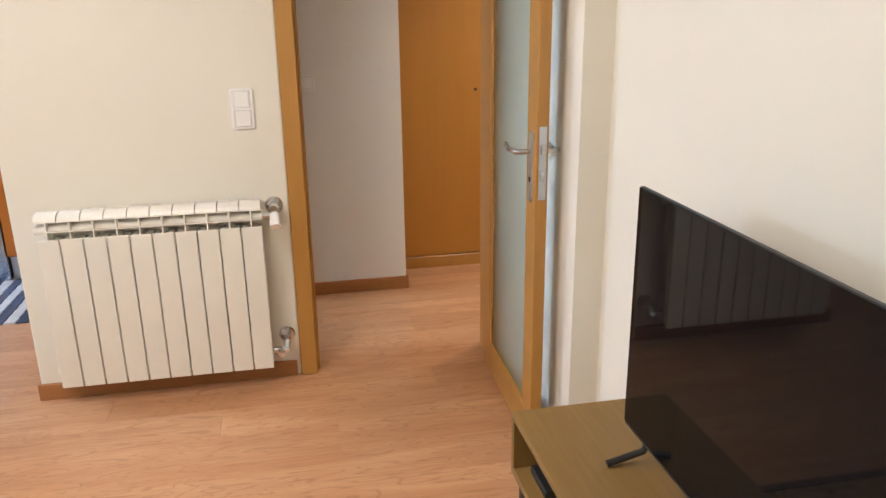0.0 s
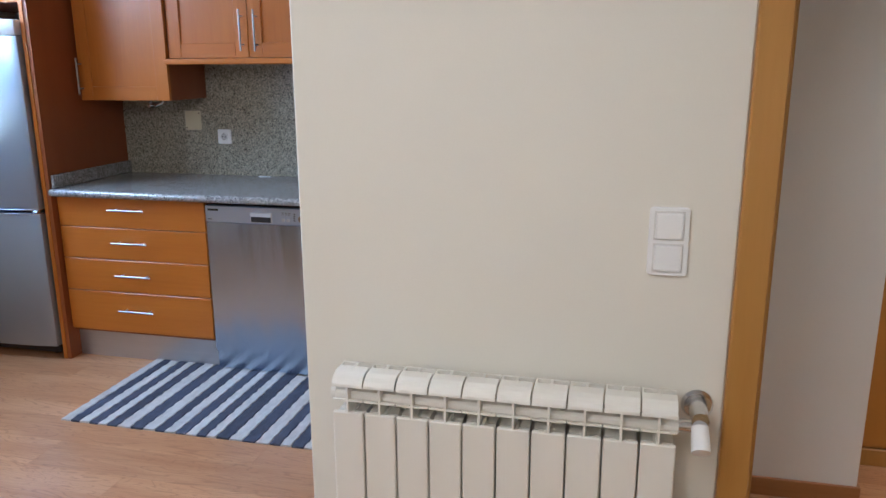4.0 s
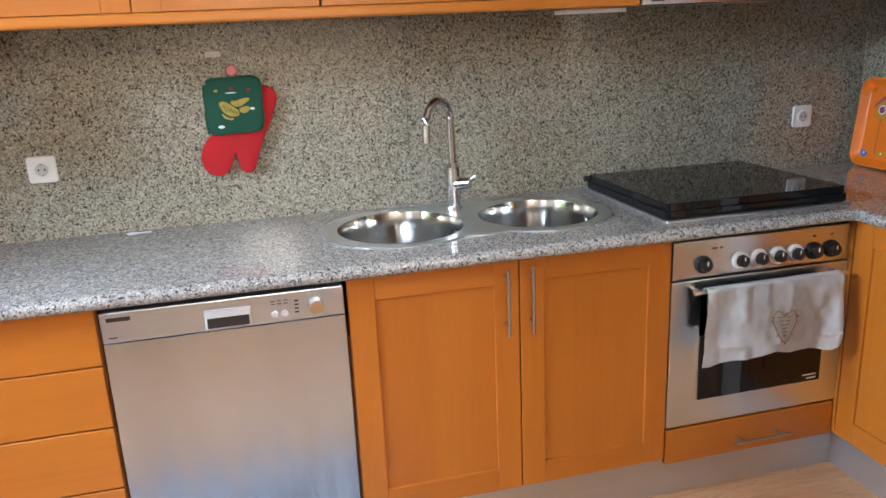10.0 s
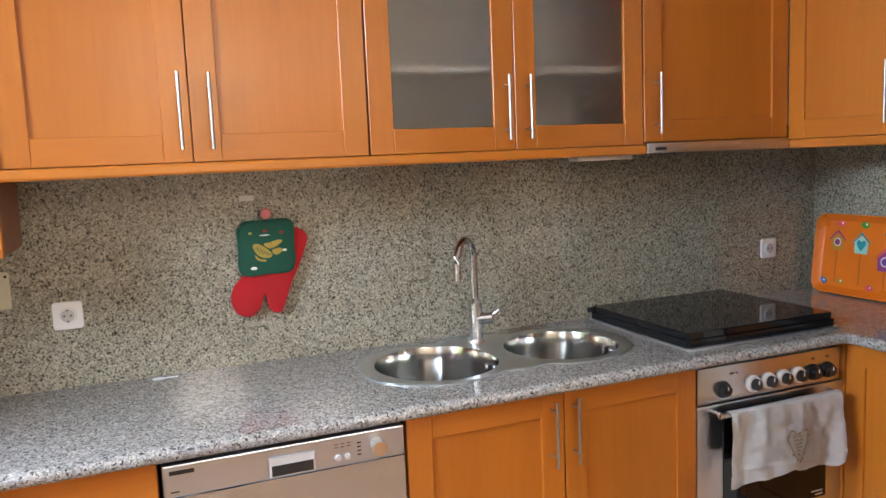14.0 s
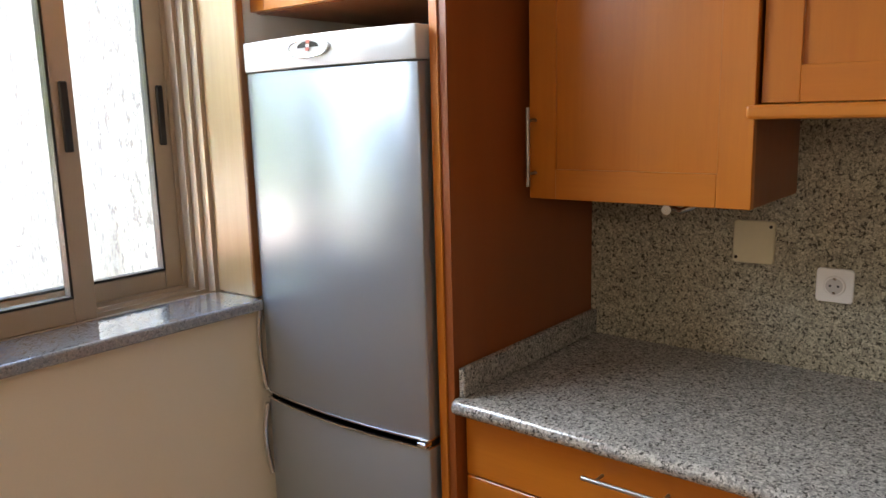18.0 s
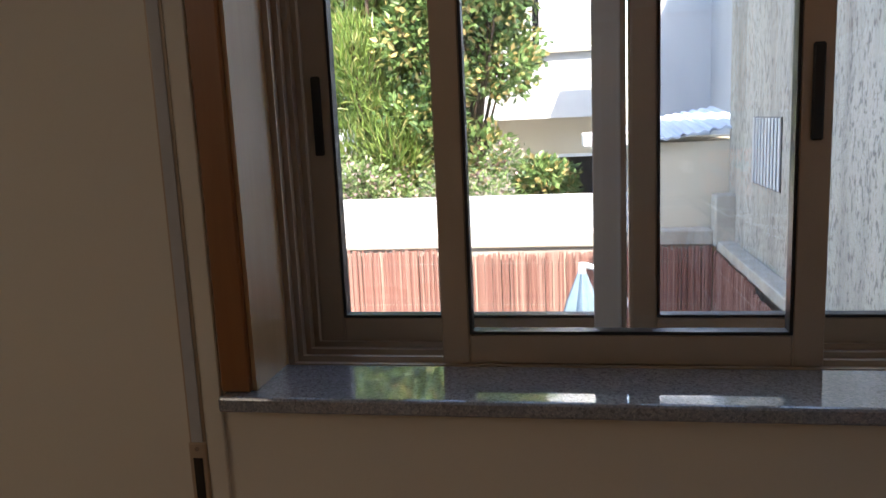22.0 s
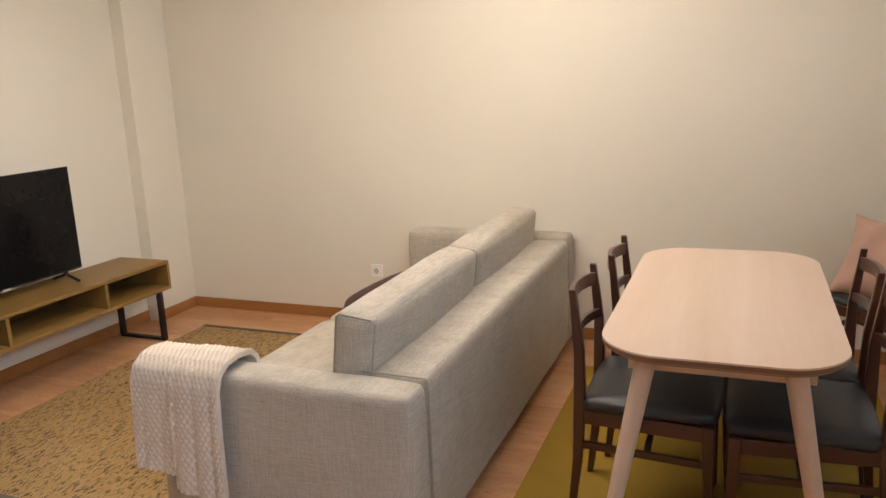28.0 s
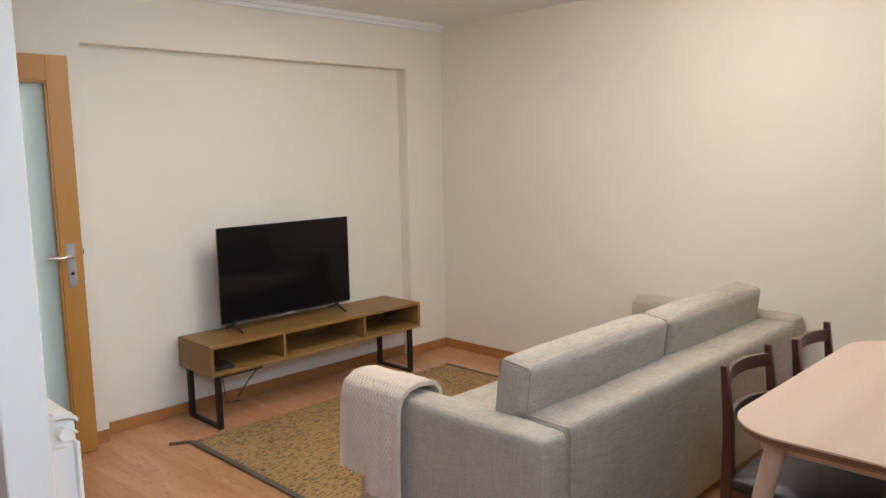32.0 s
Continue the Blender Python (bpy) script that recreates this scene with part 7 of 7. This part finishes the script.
u = thing("lean_to_shed", (-8.6, 4.9, GZ), "beige rendered lean-to shed with pale sheet roof", "shed")
part("wall", box(-9.4, -8.03, 4.64, 5.42, GZ, 1.312), M["beige_render"], u)
sheet = plain("pale_blue_fibre_cement", (0.52, 0.56, 0.62), 0.85, 0, 0.15, 4, 40, 0.4)
for y0_, y1_, z0_, z1_ in ((4.60, 4.85, 1.318, 1.352), (4.81, 5.05, 1.350, 1.384), (5.01, 5.28, 1.382, 1.418)):
    own = bmesh.new()
    n_ = 16
    rows = []
    for k in range(n_ + 1):
        f = k / n_
        y = y0_ + (y1_ - y0_) * f
        zz = z0_ + (z1_ - z0_) * f + 0.008 * math.sin(f * 22)
        rows.append([own.verts.new((x, y, zz + dz)) for x, dz in ((-7.93, 0.0), (-9.4, 0.12), (-9.4, 0.135), (-7.93, 0.015))])
    for p, q in zip(rows, rows[1:]):
        for k in range(4):
            own.faces.new((p[k], q[k], q[(k + 1) % 4], p[(k + 1) % 4]))
    own.faces.new(rows[0])
    own.faces.new(rows[-1])
    bmesh.ops.recalc_face_normals(own, faces=own.faces[:])
    part("roof_sheet", own, sheet, u)
u = thing("neighbour_canopy", (-9.0, 4.3, 0.9), "small white rendered canopy beside shed", "canopy")
part("slab", box(-9.2, -8.5, 4.16, 4.60, 1.28, 1.38, 0.01), M["white_render"], u)
part("post", box(-9.1, -8.9, 4.40, 4.60, GZ, 1.28), M["white_render"], u)

u = thing("grey_house", (-13, 6.5, GZ), "tall grey rendered house side beyond shed", "house")
part("wall", box(-14.0, -12.0, 5.05, 9.0, GZ, 4.3), M["grey_render"], u)
part("side_wall", box(-12.0, -8.02, 5.70, 9.0, GZ, 4.0), M["grey_render"], u)
part("roof", box(-14.1, -11.9, 4.95, 9.1, 4.3, 4.5), M["concrete"], u)
u = thing("white_house", (-18, 3, GZ), "white rendered neighbouring house with shuttered window", "house")
part("upper_wall", box(-20, -16.0, 1.2, 5.0, 1.50, 8.0), M["white_render"], u)
part("lower_wall", box(-20, -17.2, 1.2, 5.0, GZ, 1.50), M["beige_render"], u)
part("roof", box(-20.2, -15.8, 1.0, 5.2, 8.0, 8.2), M["concrete"], u)
wd = part("window", box(-16.02, -15.98, 3.42, 4.62, 2.66, 4.25, 0.005), M["white_frame"], u, "grey window frame")
part("shutter", box(-15.985, -15.96, 3.56, 4.56, 2.74, 4.20), M["white_plastic"], wd, "lowered white roller shutter")
part("sill", box(-16.0, -15.90, 3.36, 4.68, 2.60, 2.66), M["concrete"], wd)
part("dark_pane", box(-15.984, -15.975, 3.44, 3.56, 2.75, 4.20), M["black_gloss"], wd)
wd = part("window", box(-17.22, -17.16, 3.30, 4.70, -0.02, 0.82, 0.005), M["white_frame"], u, "dark lower window")
part("pane", box(-17.165, -17.15, 3.36, 4.64, 0.04, 0.76), M["black_gloss"], wd)
u = thing("distant_house", (-22, -2, GZ), "pale stone house behind shrubs", "house")
part("wall", box(-24, -20.5, -6, 0.9, GZ, 6.0), M["grey_render"], u)
part("roof", box(-24.2, -20.3, -6.2, 1.1, 6.0, 6.2), M["concrete"], u)


# shrubs
def leaf_material(name, a, c, d):
    m, nt_, b_ = nodes_of(name)
    g_ = nt_.nodes.new("ShaderNodeNewGeometry")
    col_ = ramp(nt_, g_.outputs["Random Per Island"], (0, a), (0.55, c), (0.74, c), (0.92, d), (1, d))
    nt_.links.new(col_, b_.inputs["Base Color"])
    b_.inputs["Roughness"].default_value = 0.45
    tl = nt_.nodes.new("ShaderNodeBsdfTranslucent")
    nt_.links.new(col_, tl.inputs["Color"])
    mx = nt_.nodes.new("ShaderNodeMixShader")
    mx.inputs[0].default_value = 0.35
    nt_.links.new(b_.outputs[0], mx.inputs[1])
    nt_.links.new(tl.outputs[0], mx.inputs[2])
    nt_.links.new(mx.outputs[0], nt_.nodes["Material Output"].inputs["Surface"])
    return m


bark = plain("bark", (0.10, 0.065, 0.04), 0.95, 0, 0.3, 12, 60, 0.6)
LEAF = leaf_material("glossy_leaf", (0.075, 0.14, 0.045), (0.20, 0.30, 0.09), (0.60, 0.43, 0.17))
LEAF2 = leaf_material("light_leaf", (0.12, 0.19, 0.04), (0.28, 0.38, 0.09), (0.46, 0.42, 0.16))
LEAF3 = leaf_material("undergrowth_leaf", (0.09, 0.15, 0.05), (0.24, 0.32, 0.11), (0.52, 0.36, 0.34))


def shrub(name, at, clumps, n_leaf, size, mat_, label, upright=0.0, seed=1, category="shrub"):
    rng = np.random.RandomState(seed)
    r_ = thing(name, (*at, GZ), label, category)
    tr = rod((at[0], at[1], GZ), (at[0], at[1], 0.7), 0.06, 0.04, 10)
    for (cx, cy, cz), rad in clumps:
        p = [(at[0], at[1], 0.5), ((at[0] + cx) / 2, (at[1] + cy) / 2, (0.5 + cz) / 2 + 0.1), (cx, cy, cz)]
        tube(p, 0.018, 7, bm=tr)
    part("trunk", tr, bark, r_, "", True)
    verts, faces = [], []
    tot = sum(rad ** 2 for _, rad in clumps)
    for (cx, cy, cz), rad in clumps:
        k_ = int(n_leaf * rad ** 2 / tot)
        dirs = rng.normal(size=(k_, 3))
        dirs /= np.linalg.norm(dirs, axis=1)[:, None]
        rr = rad * (0.45 + 0.62 * rng.rand(k_) ** 0.5) * (1 + 0.25 * np.sin(5 * dirs[:, 0] + cx * 9) * np.sin(4 * dirs[:, 2] + cy * 7))
        pos = dirs * rr[:, None] * np.array((1, 1, 1.0 + upright)) + np.array((cx, cy, cz)) - np.array((at[0], at[1], GZ))
        for p, d_ in zip(pos, dirs):
            a = Vector(d_ + rng.normal(size=3) * 0.7 + np.array((0, 0, 0.3 + 3 * upright))).normalized()
            w_ = a.cross(Vector(rng.normal(size=3))).normalized()
            L, Wd = size * rng.uniform(0.6, 1.3), size * rng.uniform(0.22, 0.36) * (0.16 if upright else 1)
            o_ = Vector(p)
            nrm = a.cross(w_)
            i0 = len(verts)
            verts += [tuple(o_), tuple(o_ + a * L * 0.5 + w_ * Wd + nrm * L * 0.08), tuple(o_ + a * L), tuple(o_ + a * L * 0.5 - w_ * Wd + nrm * L * 0.08)]
            faces += [(i0, i0 + 1, i0 + 2), (i0, i0 + 2, i0 + 3)]
    me = bpy.data.meshes.new("crown")
    me.from_pydata(verts, [], faces)
    me.materials.append(mat_)
    ob = new("crown", me)
    ob.parent = r_
    return r_


def clump_list(x0, x1, y0, y1, z0_, z1_, n_, r0_, r1_, seed):
    rg = random.Random(seed)
    return [((rg.uniform(x0, x1), rg.uniform(y0, y1), rg.uniform(z0_, z1_)), rg.uniform(r0_, r1_)) for _ in range(n_)]


shrub("tree", (-10.0, 3.05), clump_list(-10.6, -9.5, 2.45, 3.50, 1.15, 4.6, 46, 0.24, 0.40, 3), 36000, 0.085, LEAF, "leafy green tree with yellowing tips behind wall", seed=3, category="tree")
shrub("broom_shrub", (-9.8, 2.15), clump_list(-10.2, -9.5, 1.85, 2.45, 1.2, 3.8, 18, 0.20, 0.34, 5), 15000, 0.17, LEAF2, "feathery light green upright shrub", 0.5, seed=5)
shrub("undergrowth", (-9.2, 2.3), clump_list(-9.6, -8.8, 1.2, 3.5, 0.72, 1.15, 24, 0.16, 0.28, 9), 12000, 0.05, LEAF3, "low flowering undergrowth along wall", seed=9)
shrub("hanging_branch", (-9.3, 3.75), clump_list(-9.4, -9.1, 3.55, 4.05, 0.86, 1.12, 7, 0.10, 0.17, 12), 1500, 0.08, LEAF, "leafy green branch drooping over wall", seed=12)
shrub("tree", (-11.2, 0.2), clump_list(-12, -10.4, -1.4, 1.6, 1.2, 4.5, 24, 0.35, 0.65, 15), 8000, 0.14, LEAF, "dense green tree behind garden wall", seed=15, category="tree")
shrub("tree", (-11.5, -3.2), clump_list(-12.5, -10.6, -5.0, -1.8, 1.0, 4.5, 22, 0.4, 0.7, 17), 7000, 0.15, LEAF2, "light green tree behind garden wall", seed=17, category="tree")

# ---- floor planks ----
random.seed(11)
ROW, LEN = 0.192, 1.285
meshes = {}


def plank_mesh(length, width):
    key = (round(length, 3), round(width, 3))
    if key not in meshes:
        own_ = box(0.0003, key[0] - 0.0003, 0.0002, key[1] - 0.0002, -0.0035, 0.0, 0.0004)
        me_ = bpy.data.meshes.new("plank")
        own_.to_mesh(me_)
        own_.free()
        me_.materials.append(M["plank"])
        meshes[key] = me_
    return meshes[key]


y, row = S, 0
while y < N - 0.001:
    wdt = min(ROW, N - y)
    xend = 2.40 if 3.3 < y < 4.75 else (1.10 if y < 3.3 else 0.580)
    x = W - 0.01 - (row * 0.43) % LEN
    while x < xend:
        a, c = max(x, W), min(x + LEN, xend)
        if c - a > 0.02:
            o_ = new("plank", plank_mesh(c - a, wdt))
            o_.location = (a, y, 0)
            o_.parent = floor
        x += LEN
    y += ROW
    row += 1
